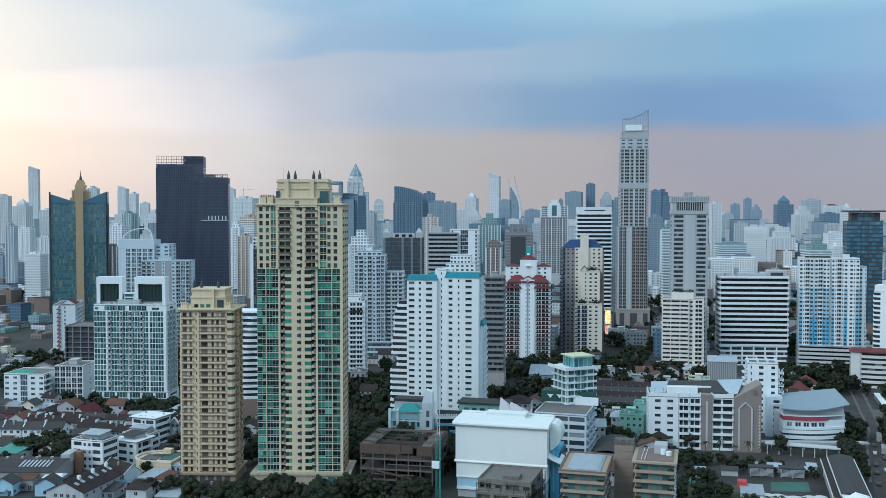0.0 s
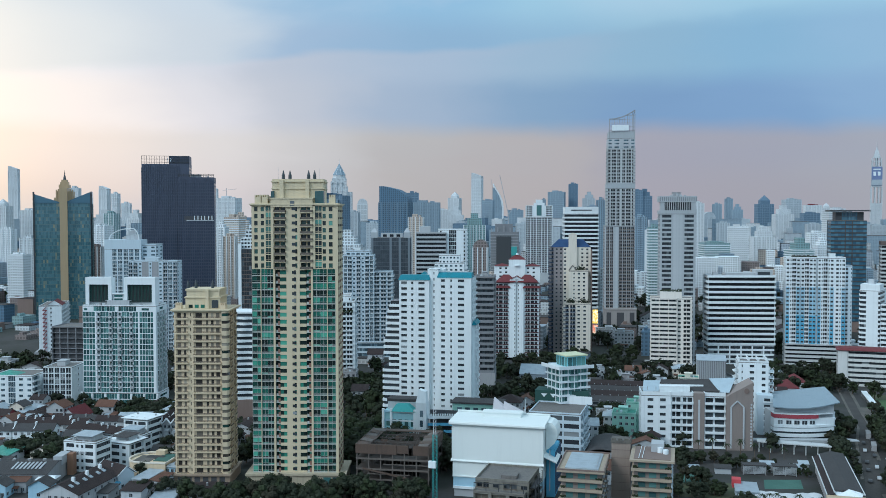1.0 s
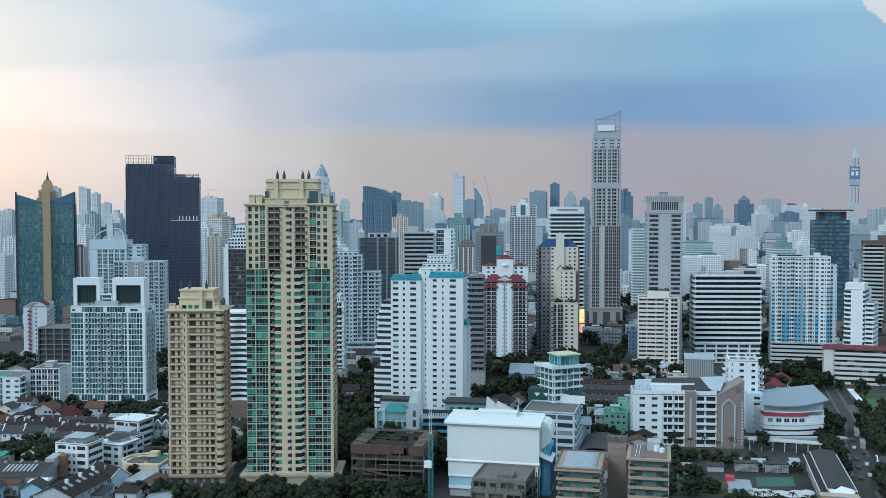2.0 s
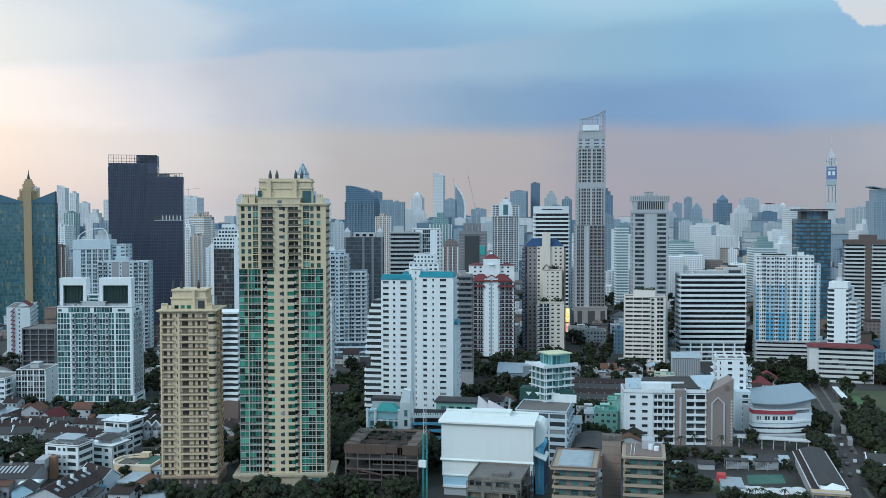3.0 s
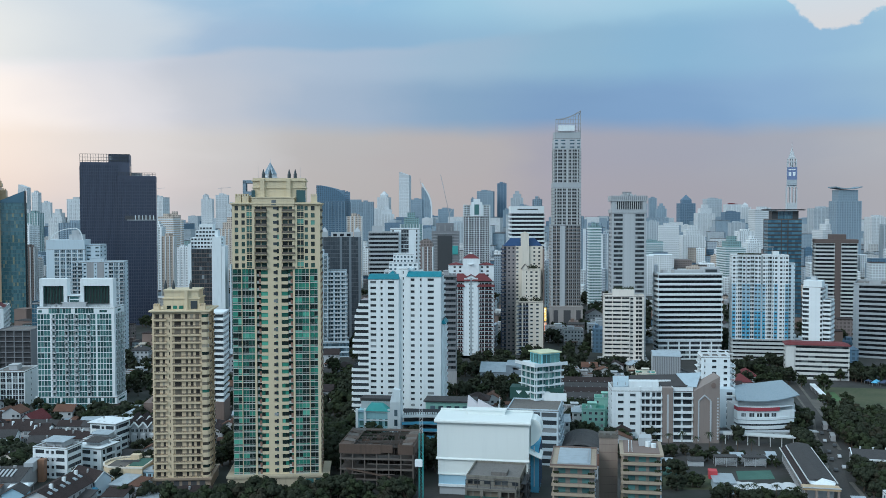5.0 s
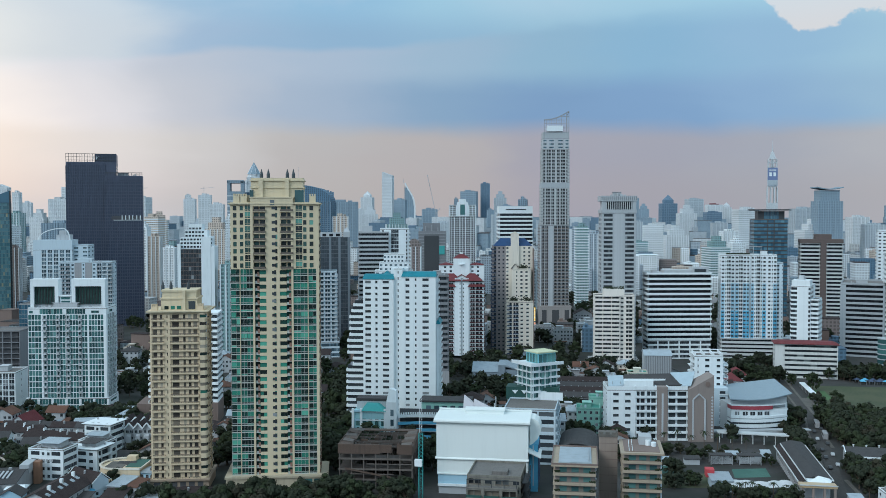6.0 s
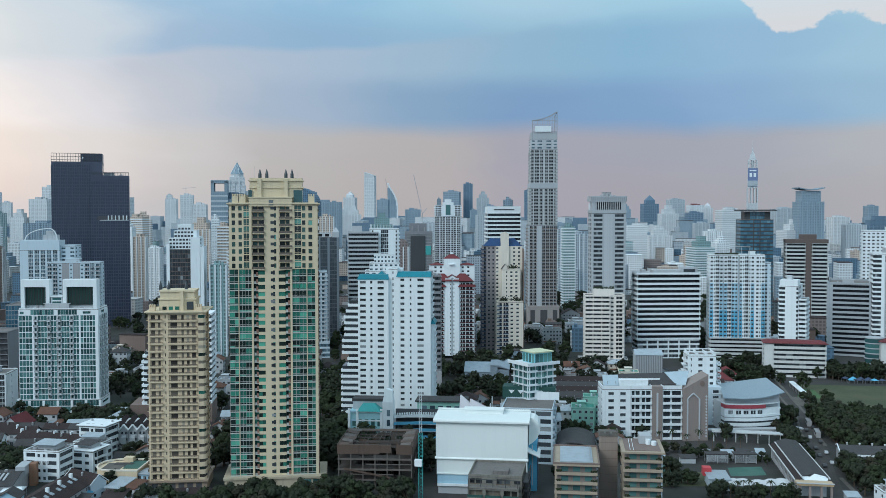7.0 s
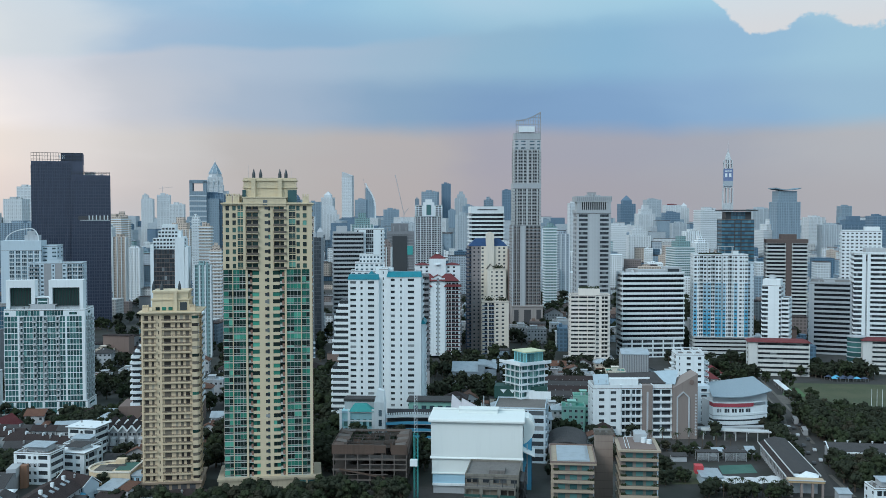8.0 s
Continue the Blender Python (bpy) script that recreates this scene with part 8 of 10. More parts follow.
infill(1, 26, -352, -232, 322, 372, 6, ("gable", "hip", "gable", "mono"), (1, 2, 2), 0.80, (7, 11), True)
infill(2, 24, -400, -240, 395, 486, 8, ("gable", "gable", "hip", "gable"), (1, 2, 2, 2), 0.80, (8, 12))
infill(3, 30, -420, -200, 520, 700, 12, ("gable", "flat", "hip"), (2, 2, 3, 4), 0.9, (9, 15))
infill(4, 34, -120, 40, 545, 700, 5, ("gable", "hip", "flat", "gable"), (1, 2, 2), 0.9, (9, 15))
infill(5, 22, -560, -420, 520, 700, 12, ("gable", "flat", "flat"), (2, 3, 4), 0.9, (9, 16))
infill(6, 14, -130, -40, 400, 545, 4, ("gable", "flat", "hip"), (1, 2, 3), 0.9, (8, 14))
infill(9, 9, -432, -350, 440, 486, 8, ("gable", "hip", "mono"), (1, 2), 0.8, (8, 13))
infill(7, 5, -226, -150, 322, 345, 10, ("hip", "gable", "mono"), (1, 1), 0.9, (9, 13))
infill(8, 24, -260, 120, 830, 1000, 10, ("flat", "flat", "gable"), (3, 4, 5), 0.9, (12, 20))



def lean_to(x, y, a, w, d, h, m, wall):
    r = thing("shed", "small %s-roofed lean-to shed between houses" % m.name.split("_")[0], "shed", x, y, a, group="small sheds")
    block(r, "wall", 0, 0, 0, w, d, h, wall)
    b = Mesh()
    b.hull([(-0.4, -0.5, h), (w + 0.4, -0.5, h), (w + 0.4, d + 0.4, h + 0.9), (-0.4, d + 0.4, h + 0.9)], [(-0.4, -0.5, h + 0.14), (w + 0.4, -0.5, h + 0.14), (w + 0.4, d + 0.4, h + 1.04), (-0.4, d + 0.4, h + 1.04)])
    part("roof", b, m, r)


rs = random.Random(55)
SHED_ROOFS = (PALEROOF, GREYROOF, RUSTROOF, BROWNROOF, GREENROOF, PALEROOF, GREYROOF)
for i in range(160):
    x, y = (rs.uniform(-345, -228), rs.uniform(322, 470)) if i < 120 else (rs.uniform(-110, 30), rs.uniform(520, 660))
    w, d = rs.uniform(3, 6.5), rs.uniform(3, 6)
    if not any(math.hypot(x + w / 2 - p, y + d / 2 - q) < k * 0.9 for p, q, k in KEEP):
        lean_to(x, y, rs.choice((4, 8, 94, 98)), w, d, rs.uniform(2.3, 4.2), rs.choice(SHED_ROOFS), rs.choice((WHITE2, GREYC, GREYP, BEIGE)))

def blue_warehouse():
    r = thing("warehouse", "grey-blue metal warehouse with pale ridged roofs", "warehouse", -134.0, 634.0, 4)
    steel = sheeting("blue_grey_sheet", (0.25, 0.31, 0.36), rough=0.5, stain=0.3)
    block(r, "wall", 0, 0, 0, 17.5, 22, 9.0, steel)
    cover = sheeting("pale_blue_sheet", (0.30, 0.37, 0.42), rough=0.45, stain=0.3)
    gable(r, "roof", 0, 0, 17.5, 22, 9.0, 14.0, cover, "x", wall=steel)
    block(r, "tall_bay", 17.6, -0.4, 0, 22.4, 22, 13.6, steel)
    block(r, "side_wall", 22.5, 0.2, 0, 30, 22, 10.5, steel)
    b = Mesh()
    b.hull([(17.4, -0.8, 13.6), (22.6, -0.8, 13.6), (30.6, -0.2, 10.5), (30.6, 22.4, 10.5), (22.6, 22.4, 13.6), (17.4, 22.4, 13.6)], [(17.4, -0.8, 13.9), (22.6, -0.8, 13.9), (30.6, -0.2, 10.8), (30.6, 22.4, 10.8), (22.6, 22.4, 13.9), (17.4, 22.4, 13.9)])
    part("side_roof", b, cover, r)
    for i in range(5):
        block(r, "roller_door", 1.2 + i * 3.2, -0.12, 0, 3.6 + i * 3.2, -0.02, 4.2, GREYC)


def row_house(x, y, a, w, d, h, wall, cover):
    """Long terrace of shop houses under one dark ridge, cut by party walls."""
    r = thing("row_house", "long row of shop houses under dark weathered roof", "house", x, y, a, group="row houses")
    block(r, "wall", 0, 0, 0, w, d, h, wall)
    gable(r, "roof", 0, 0, w, d, h, h + 2.2, cover, "x", wall=wall)
    n = int(w / 4.5)
    p, g = Mesh(), Mesh()
    for i in range(n + 1):
        u = w * i / n
        p.box(u - 0.15, -0.3, h - 0.2, u + 0.15, d + 0.3, h + 0.5)
        if i < n:
            g.box(u + 0.7, -0.1, h - 2.4, u + w / n - 0.7, -0.02, h - 0.9)
            g.box(u + 0.5, -0.1, 0.3, u + w / n - 0.5, -0.02, 2.7)
    tagged(part("party_wall", p, WHITE2, r), kind="stuff")
    tagged(part("shop_opening", g, WIN, r), kind="stuff")
    block(r, "awning", 0, -1.6, h * 0.5, w, -0.02, h * 0.5 + 0.15, GREYROOF)


blue_warehouse()
for x, y, w, h, wall, cover in ((-96.0, 566.0, 62.0, 6.4, GREYC, GREYROOF), (-92.0, 582.0, 58.0, 6.8, WHITE2, BROWNROOF), (-88.0, 598.0, 54.0, 7.0, GREYC, GREYROOF), (-86.0, 616.0, 50.0, 7.4, GREYC, BROWNROOF)):
    row_house(x, y, 3, w, 9.0, h, wall, cover)
row_house(-204.0, 552.0, 8, 34.0, 9.0, 7.0, WHITE2, GREYROOF)
house(32.0, 640.0, 4, 12, 14, 2, "hip", WHITE, REDROOF, label="white house with dark red hipped roof", top_h=4.5)
house(38.0, 664.0, 4, 12, 14, 2, "hip", WHITE, REDROOF, label="white house with dark red hipped roof", top_h=4.5)
house(-58.0, 500.0, 2, 12, 12, 4, "flat", MINT, GREENROOF, label="mint green flat-roofed building")
house(-52.0, 515.0, 2, 9, 9, 5, "flat", MINT, GREENROOF, label="mint green flat-roofed building")
house(-118.0, 478.0, 6, 16, 9, 3, "gable", BEIGE, GREYROOF, "y", label="beige gabled house with grey roof", top_h=3.5)
house(-30.0, 640.0, 2, 13, 12, 3, "flat", BEIGE, GREENROOF, label="beige block with green roof terrace")


def vault_hall():
    r = thing("hall", "grey barrel-vaulted sheet-metal hall", "hall", -64.0, 431.0, 0)
    block(r, "wall", 0.5, 0.5, 0, 17.5, 31.5, 6.0, GREYC)
    b, n = Mesh(), 12
    for i in range(n):
        a0, a1 = math.pi * i / n, math.pi * (i + 1) / n
        x0, z0, x1, z1 = 9 - 9.6 * math.cos(a0), 5.6 + 5.2 * math.sin(a0), 9 - 9.6 * math.cos(a1), 5.6 + 5.2 * math.sin(a1)
        b.hull([(x0, -0.5, z0), (x1, -0.5, z1), (x1, 32.5, z1), (x0, 32.5, z0)], [(x0, -0.5, z0 + 0.2), (x1, -0.5, z1 + 0.2), (x1, 32.5, z1 + 0.2), (x0, 32.5, z0 + 0.2)])
    part("vault_roof", b, GREYROOF, r)
    b = Mesh()
    b.prism([(0.5, 0), (17.5, 0), (17.5, 0.3), (0.5, 0.3)], 6, 9.5)
    part("gable_end", b, GREYC, r)
    return r


def platform_hall():
    r = thing("station_hall", "long hall with dark grey roof, white gutters and brown porch", "hall", 36.5, 396.0, 0)
    block(r, "wall", 1.2, 3, 0, 12.4, 66, 6.4, WHITE2)
    for i in range(20):
        block(r, "pilaster", 0.9, 4 + i * 3, 0, 1.2, 4.5 + i * 3, 6.2, GREYC)
        block(r, "window", 1.1, 4.9 + i * 3, 2.2, 1.19, 6.6 + i * 3, 5.2, WIN)
    b = Mesh()
    b.hull([(2.7, 5.5, 7.2), (8.0, 5.5, 8.4), (8.0, 69, 8.4), (2.7, 67.5, 7.2)], [(2.7, 5.5, 7.5), (8.0, 5.5, 8.7), (8.0, 69, 8.7), (2.7, 67.5, 7.5)])
    b.hull([(8.0, 5.5, 8.4), (13.6, 5.5, 7.2), (13.6, 71, 7.2), (8.0, 69, 8.4)], [(8.0, 5.5, 8.7), (13.6, 5.5, 7.5), (13.6, 71, 7.5), (8.0, 69, 8.7)])
    part("roof", b, GREYROOF, r)
    b = Mesh()
    b.hull([(2.6, 5.4, 7.1), (13.6, 5.4, 7.1), (12.6, 2.6, 6.7), (3.6, 2.6, 6.7)], [(2.6, 5.4, 7.5), (13.6, 5.4, 7.5), (8.1, 5.4, 8.8)])
    part("end_hip", b, WHITE, r, "white hipped roof end")
    b = Mesh()
    b.hull([(0.0, 2, 6.5), (2.6, 2, 7.2), (2.6, 67, 7.2), (0.0, 63, 6.5)], [(0.0, 2, 6.7), (2.6, 2, 7.4), (2.6, 67, 7.4), (0.0, 63, 6.7)])
    part("side_roof", b, BROWNROOF, r)
    for x, z in ((-0.3, 6.3), (2.45, 7.5), (13.6, 7.1)):
        block(r, "gutter", x, 3.5, z, x + 0.4, 65, z + 0.45, GREYW)
    block(r, "porch_roof", -0.6, -3.6, 6.0, 13.8, 1.6, 7.0, GOLDP, "brown porch roof with flat edge")
    block(r, "porch_edge", -0.8, -3.9, 6.9, 14.0, -3.62, 7.3, GREYW)
    for x in (0.2, 4.2, 8.6, 12.6):
        block(r, "porch_column", x, -3.2, 0, x + 0.9, -2.3, 6.0, TAUPE)
    return r


def fabric_canopy():
    r = thing("canopy", "rippled white fabric canopy on slim posts", "canopy", 10.0, 396.5, 8)
    b, n = Mesh(), 26
    for i in range(n):
        x0, x1 = i * 1.02, (i + 1) * 1.02
        za, zb = 4.0 + 0.45 * abs(math.sin(i * 0.6)), 4.0 + 0.45 * abs(math.sin((i + 1) * 0.6))
        d0, d1 = 7.5 + 1.2 * math.sin(i * 0.35), 7.5 + 1.2 * math.sin((i + 1) * 0.35)
        b.hull([(x0, 0, za - 0.7), (x1, 0, zb - 0.7), (x1, d1, zb), (x0, d0, za)], [(x0, 0, za - 0.6), (x1, 0, zb - 0.6), (x1, d1, zb + 0.1), (x0, d0, za + 0.1)])
    part("fabric", b, paint("dusty_white_fabric", (0.55, 0.57, 0.58), stain=0.4), r)
    for i in range(5):
        for y in (0.4, 6.2):
            block(r, "post", 0.6 + i * 6.2, y, 0, 0.75 + i * 6.2, y + 0.15, 3.5, STEEL)
    return r


fabric_canopy()


def pavilion():
    r = thing("pavilion", "small pool house with pale roof and red box", "pavilion", 2.4, 401.5, 2)
    block(r, "wall", 0, 0, 0, 8.4, 14.5, 4.4, PALEBLUE)
    for i in range(4):
        block(r, "window", 1 + i * 2, -0.08, 0.8, 2.3 + i * 2, -0.01, 3.6, WINB)
    block(r, "roof", -0.5, -0.5, 4.4, 8.9, 15, 4.8, PALEROOF)
    block(r, "red_box", -1.2, 11, 3.0, 2.4, 15.6, 6.4, REDP)
    return r


def shade_shed(x, y):
    r = thing("shade_shed", "open shed with slatted grey screen", "shed", x, y, 6, group="shade sheds")
    block(r, "roof", -0.4, -0.4, 4.2, 10.4, 5, 4.6, GREYROOF)
    for i in range(7):
        block(r, "slat", 0, -0.1, 0.6 + i * 0.5, 10, 0.0, 0.85 + i * 0.5, GREYP)
    for k in (0, 5, 9.7):
        block(r, "post", k, 0, 0, k + 0.3, 0.3, 4.2, STEEL)
        block(r, "rear_post", k, 4.4, 0, k + 0.3, 4.7, 4.2, STEEL)
    return r


vault_hall()
platform_hall()
pavilion()
shade_shed(6.0, 446.0)
shade_shed(19.0, 447.5)
sheet("lawn", "mown lawn in the school yard", [(-20, 403), (2.2, 407), (3.2, 430), (-20, 425)], 0.03, GRASS)
sheet("play_court", "green painted play court", [(-20, 425.5), (-9, 427), (-9, 441), (-20, 440)], 0.05, COURT)
sheet("play_court", "green painted sports court", [(14.3, 424.7), (30.2, 428.8), (30.1, 443.5), (14.6, 439.3)], 0.05, COURT)
sheet("sports_field", "worn grass sports field", [(88, 576), (240, 566), (245, 672), (88, 669)], 0.03, GRASS)
sheet("school_yard", "paved school yard", [(-48, 444), (36, 446), (36, 503), (-48, 498)], 0.02, ROAD)
sheet("side_lane", "narrow pale lane between trees", [(60.8, 430), (62.6, 430), (63.8, 396), (61.6, 396)], 0.04, PAVE)
sheet("greens", "greener corner of the field", [(81, 622), (96, 618), (97, 650), (90, 652)], 0.06, COURTG)
sheet("side_path", "worn pale ground beside the field", [(74, 596), (84, 590), (82, 622), (75, 622)], 0.04, PAVE)
# road past the field, with kerbs
sheet("road", "asphalt street with parked cars", [(50, 396), (56.5, 396), (61.3, 437), (65.2, 464), (67.7, 488), (69.4, 521), (74.2, 560), (78, 690), (73, 690), (69.6, 560), (63.8, 521), (59.3, 472), (57.0, 449), (52.7, 412)], 0.05, ROAD)
sheet("pavement", "pale pavement along the street", [(67.9, 489), (69.6, 489), (71.2, 521), (76.0, 560), (80, 690), (78.2, 690), (74.4, 560), (69.6, 521)], 0.17, PAVE, "pavement", 0.16)
sheet("pavement", "pale pavement along the street", [(57.0, 452), (55.6, 452), (57.8, 472), (62.2, 521), (68.0, 560), (71.4, 690), (72.8, 690), (69.4, 560), (63.6, 521), (59.1, 472)], 0.17, PAVE, "pavement", 0.16)


def market_hall():
    r = thing("market_hall", "long low hall with grey sheet roof and white eaves", "hall", 66.8, 450.6, -2)
    w, d, h = 90.0, 15.0, 5.2
    block(r, "wall", 0.8, 1.2, 0, w, d - 0.6, h, GREYC)
    for i in range(22):
        block(r, "window", 2 + i * 4.0, 1.1, 1.4, 4.8 + i * 4.0, 1.19, 3.6, WIN)
    b = Mesh()
    b.hull([(0, 0, h), (w, 0, h), (w, d * 0.8, h + 2.0), (0.8, d * 0.8, h + 2.0)], [(0, 0, h + 0.25), (w, 0, h + 0.25), (w, d * 0.8, h + 2.25), (0.8, d * 0.8, h + 2.25)])
    part("roof", b, GREYROOF, r)
    b = Mesh()
    b.hull([(0.8, d * 0.8, h + 2.0), (w, d * 0.8, h + 2.0), (w, d, h + 1.0), (0.8, d, h + 1.0)], [(0.8, d * 0.8, h + 2.25), (w, d * 0.8, h + 2.25), (w, d, h + 1.25), (0.8, d, h + 1.25)])
    part("rear_roof", b, GREYROOF, r)
    block(r, "eave_board", 4.0, -0.5, h - 0.35, w, -0.02, h + 0.45, WHITE)
    b = Mesh()
    b.beam((-0.1, 0, h + 0.3), (0.6, d * 0.8, h + 2.4), 0.3)
    b.beam((0.6, d * 0.8, h + 2.4), (0.6, d, h + 1.4), 0.3)
    part("gable_trim", b, WHITE, r)
    for i in range(15):
        b = Mesh()
        b.tube(5 + i * 5.6, d * 0.8, h + 2.1, h + 3.0, 0.35, 0.35, 8)
        b.tube(5 + i * 5.6, d * 0.8, h + 3.0, h + 3.3, 0.6, 0.1, 8)
        part("roof_vent", b, GREYW, r)
    return r


def walkway_roof():
    r = thing("walkway_roof", "long white covered walkway beside the field", "canopy", 83.2, 621.0, 0)
    b = Mesh()
    b.hull([(0, 0, 3.0), (3.6, 0, 3.0), (3.6, 40, 3.0), (0, 40, 3.0)], [(0.2, 0, 3.5), (3.4, 0, 3.5), (3.4, 40, 3.5), (0.2, 40, 3.5)])
    part("roof", b, WHITE, r)
    for i in range(9):
        block(r, "post", 0.3, 0.4 + i * 4.8, 0, 0.5, 0.6 + i * 4.8, 3.0, STEEL)
        block(r, "post", 3.1, 0.4 + i * 4.8, 0, 3.3, 0.6 + i * 4.8, 3.0, STEEL)
    return r


def entrance_canopy():
    r = thing("canopy", "long flat pale entrance canopy on round columns", "canopy", 13.5, 490.5, -4)
    b = Mesh()
    b.box(0, 0, 4.9, 34, 6.0, 5.4)
    b.hull([(34, 0, 4.9), (43, 1.5, 4.5), (43, 5.0, 4.5), (34, 6.0, 4.9)], [(34, 0, 5.4), (43, 1.5, 4.9), (43, 5.0, 4.9), (34, 6.0, 5.4)])
    part("slab", b, GREYW, r)
    for i in range(8):
        b = Mesh()
        b.tube(1.0 + i * 5.4, 1.2, 0, 4.95, 0.25, 0.25, 10)
        part("column", b, GREYW, r)


entrance_canopy()
for x, y, w, d, m in ((14, 456, 6, 4, PALEROOF), (22, 459, 5, 4, GREYROOF), (27, 454, 4.5, 3.5, PALEROOF), (31, 462, 4, 3, PALEROOF), (-6, 444, 7, 3.5, GREYROOF), (-18, 440, 5, 3.5, PALEROOF)):
    lean_to(x, y, 6, w, d, 2.5, m, GREYP)
walkway_roof()
market_hall()
ribbon_house(67.0, 384.0, 6, 15.0, 10, 2, "s.6 b4 s.5 r4 s.6", "s.5 w2 s.5 w2 s.5", "white two-storey house with roof terrace")
lean_to(54.5, 388.0, 4, 5.0, 5.0, 3.4, PALEROOF, GREYP)


def car(x, y, a, paint_m, label, z=0.05):
    r = thing("car", label, "car", x, y, a, z, group="parked cars")
    prof = [(-2.1, 0.35), (2.1, 0.35), (2.15, 0.75), (1.2, 0.92), (0.55, 1.42), (-1.2, 1.45), (-1.9, 0.98), (-2.15, 0.85)]
    b = Mesh()
    b.hull([(px, -0.82, pz) for px, pz in prof], [(px, 0.82, pz) for px, pz in prof])
    part("body", b, paint_m, r)
    b = Mesh()
    b.hull([(1.0, -0.84, 0.95), (0.5, -0.84, 1.36), (-1.15, -0.84, 1.38), (-1.6, -0.84, 1.0)], [(1.0, 0.84, 0.95), (0.5, 0.84, 1.36), (-1.15, 0.84, 1.38), (-1.6, 0.84, 1.0)])
    part("side_glass", b, WINK, r)
    for wx in (-1.35, 1.35):
        for wy in (-0.86, 0.70):
            q = Mesh()
            q.tube(0, 0, 0, 0.16, 0.33, 0.33, 10)
            o = part("wheel", q, DKSTEEL, r)
            o.location, o.rotation_euler = (wx, wy + 0.16, 0.33), (radians(90), 0, 0)
    return r


rc = random.Random(77)
CARS = [(GREYP, "pale grey parked car on the street"), (DKSTEEL, "black parked car on the street"), (STEEL, "silver parked car on the street"), (MAROON, "dark red parked car on the street"), (GREYP, "grey parked car on the street")]
for i in range(10):
    y = 446 + i * 9.6 + rc.uniform(-3, 3)
    k = rc.choice((1, 1, 1, 4, 1, 1, 1, 0))
    mid = 61.0 + (y - 449) * 0.098 + max(0, y - 521) * 0.02
    car(mid + (2.0 if i % 2 else -1.9), y, 84, CARS[k][0], CARS[k][1])
for i in range(7):
    k = rc.randrange(5)
    car(6 + i * 3.4, 468 + rc.uniform(-1, 1), 80, CARS[k][0], CARS[k][1].replace("street", "yard"), 0.02)


def coach(x, y, a):
    r = thing("coach", "long parked coach with dark windows", "bus", x, y, a, 0.05)
    block(r, "body", -5, -1.2, 0.3, 5, 1.2, 3.1, GREYC)
    block(r, "window_strip", -4.8, -1.23, 1.6, 4.6, 1.23, 2.6, WINK)
    for wx in (-3.4, 3.2):
        for wy in (-1.25, 1.0):
            q = Mesh()
            q.tube(0, 0, 0, 0.25, 0.48, 0.48, 10)
            o = part("wheel", q, DKSTEEL, r)
            o.location, o.rotation_euler = (wx, wy + 0.25, 0.48), (radians(90), 0, 0)
    return r


coach(69.4, 511.0, 84)
coach(70.6, 538.0, 84)


def green_mast():
    r = thing("crane_mast", "green lattice mast with white cabin", "crane", -117.0, 370.5, 0)
    b = Mesh()
    for x, y in ((0, 0), (1.6, 0), (1.6, 1.6), (0, 1.6)):
        b.beam((x, y, 0), (x, y, 27), 0.10)
    for i in range(18):
        z = i * 1.5
        b.beam((0, 0, z), (1.6, 0, z + 1.5), 0.06)
        b.beam((1.6, 1.6, z), (0, 1.6, z + 1.5), 0.06)
        b.beam((1.6, 0, z), (1.6, 1.6, z + 1.5), 0.06)
        b.beam((0, 1.6, z), (0, 0, z + 1.5), 0.06)
    part("mast", b, AQUA2, r)
    block(r, "cabin", -1.4, -1.2, 13.5, 1.6, 0.6, 16.2, WHITE)
    b = Mesh()
    for x in (0.3, 1.3):
        b.beam((x, 0.8, 27), (x, 0.8, 47), 0.09)
    for i in range(14):
        b.beam((0.3, 0.8, 27 + i * 1.4), (1.3, 0.8, 28.4 + i * 1.4), 0.05)
    part("upper_mast", b, WHITE, r)
    return r


green_mast()


def goal_posts():
    for x in (121.0, 127.0, 124.0):
        r = thing("pole", "tall white pole beside the field", "pole", x, 572.0)
        b = Mesh()
        b.tube(0, 0, 0, 22 if x == 141.0 else 14, 0.18, 0.10, 8)
        part("shaft", b, WHITE, r)
    r = thing("flag_pole", "flag pole in the school yard with striped flag", "flag", -1.5, 492.0)
    b = Mesh()
    b.tube(0, 0, 0, 17, 0.12, 0.07, 8)
    part("pole", b, STEEL, r)
    for i, m in enumerate((REDP, WHITE, NAVY, WHITE, REDP)):
        block(r, "stripe", 0.1, 0, 9.0 + i * 0.5, 1.6, 0.05, 9.5 + i * 0.5, m)
    for i in range(9):
        x, y = 126 + (i % 5) * 5.5, 678 + (i // 5) * 6
        r = thing("tarpaulin_tent", "blue tarpaulin market tent", "tent", x, y, 10 * i, group="blue tents")
        b = Mesh()
        b.hull([(0, 0, 2.2), (4, 0, 2.2), (4, 4, 2.2), (0, 4, 2.2)], [(1.8, 1.8, 3.4), (2.2, 1.8, 3.4), (2.2, 2.2, 3.4), (1.8, 2.2, 3.4)])
        part("cover", b, NAVY if i % 3 else BLUEP, r)
        for px, py in ((0.1, 0.1), (3.8, 0.1), (3.8, 3.8), (0.1, 3.8)):
            block(r, "leg", px, py, 0, px + 0.1, py + 0.1, 2.2, STEEL)


goal_posts()


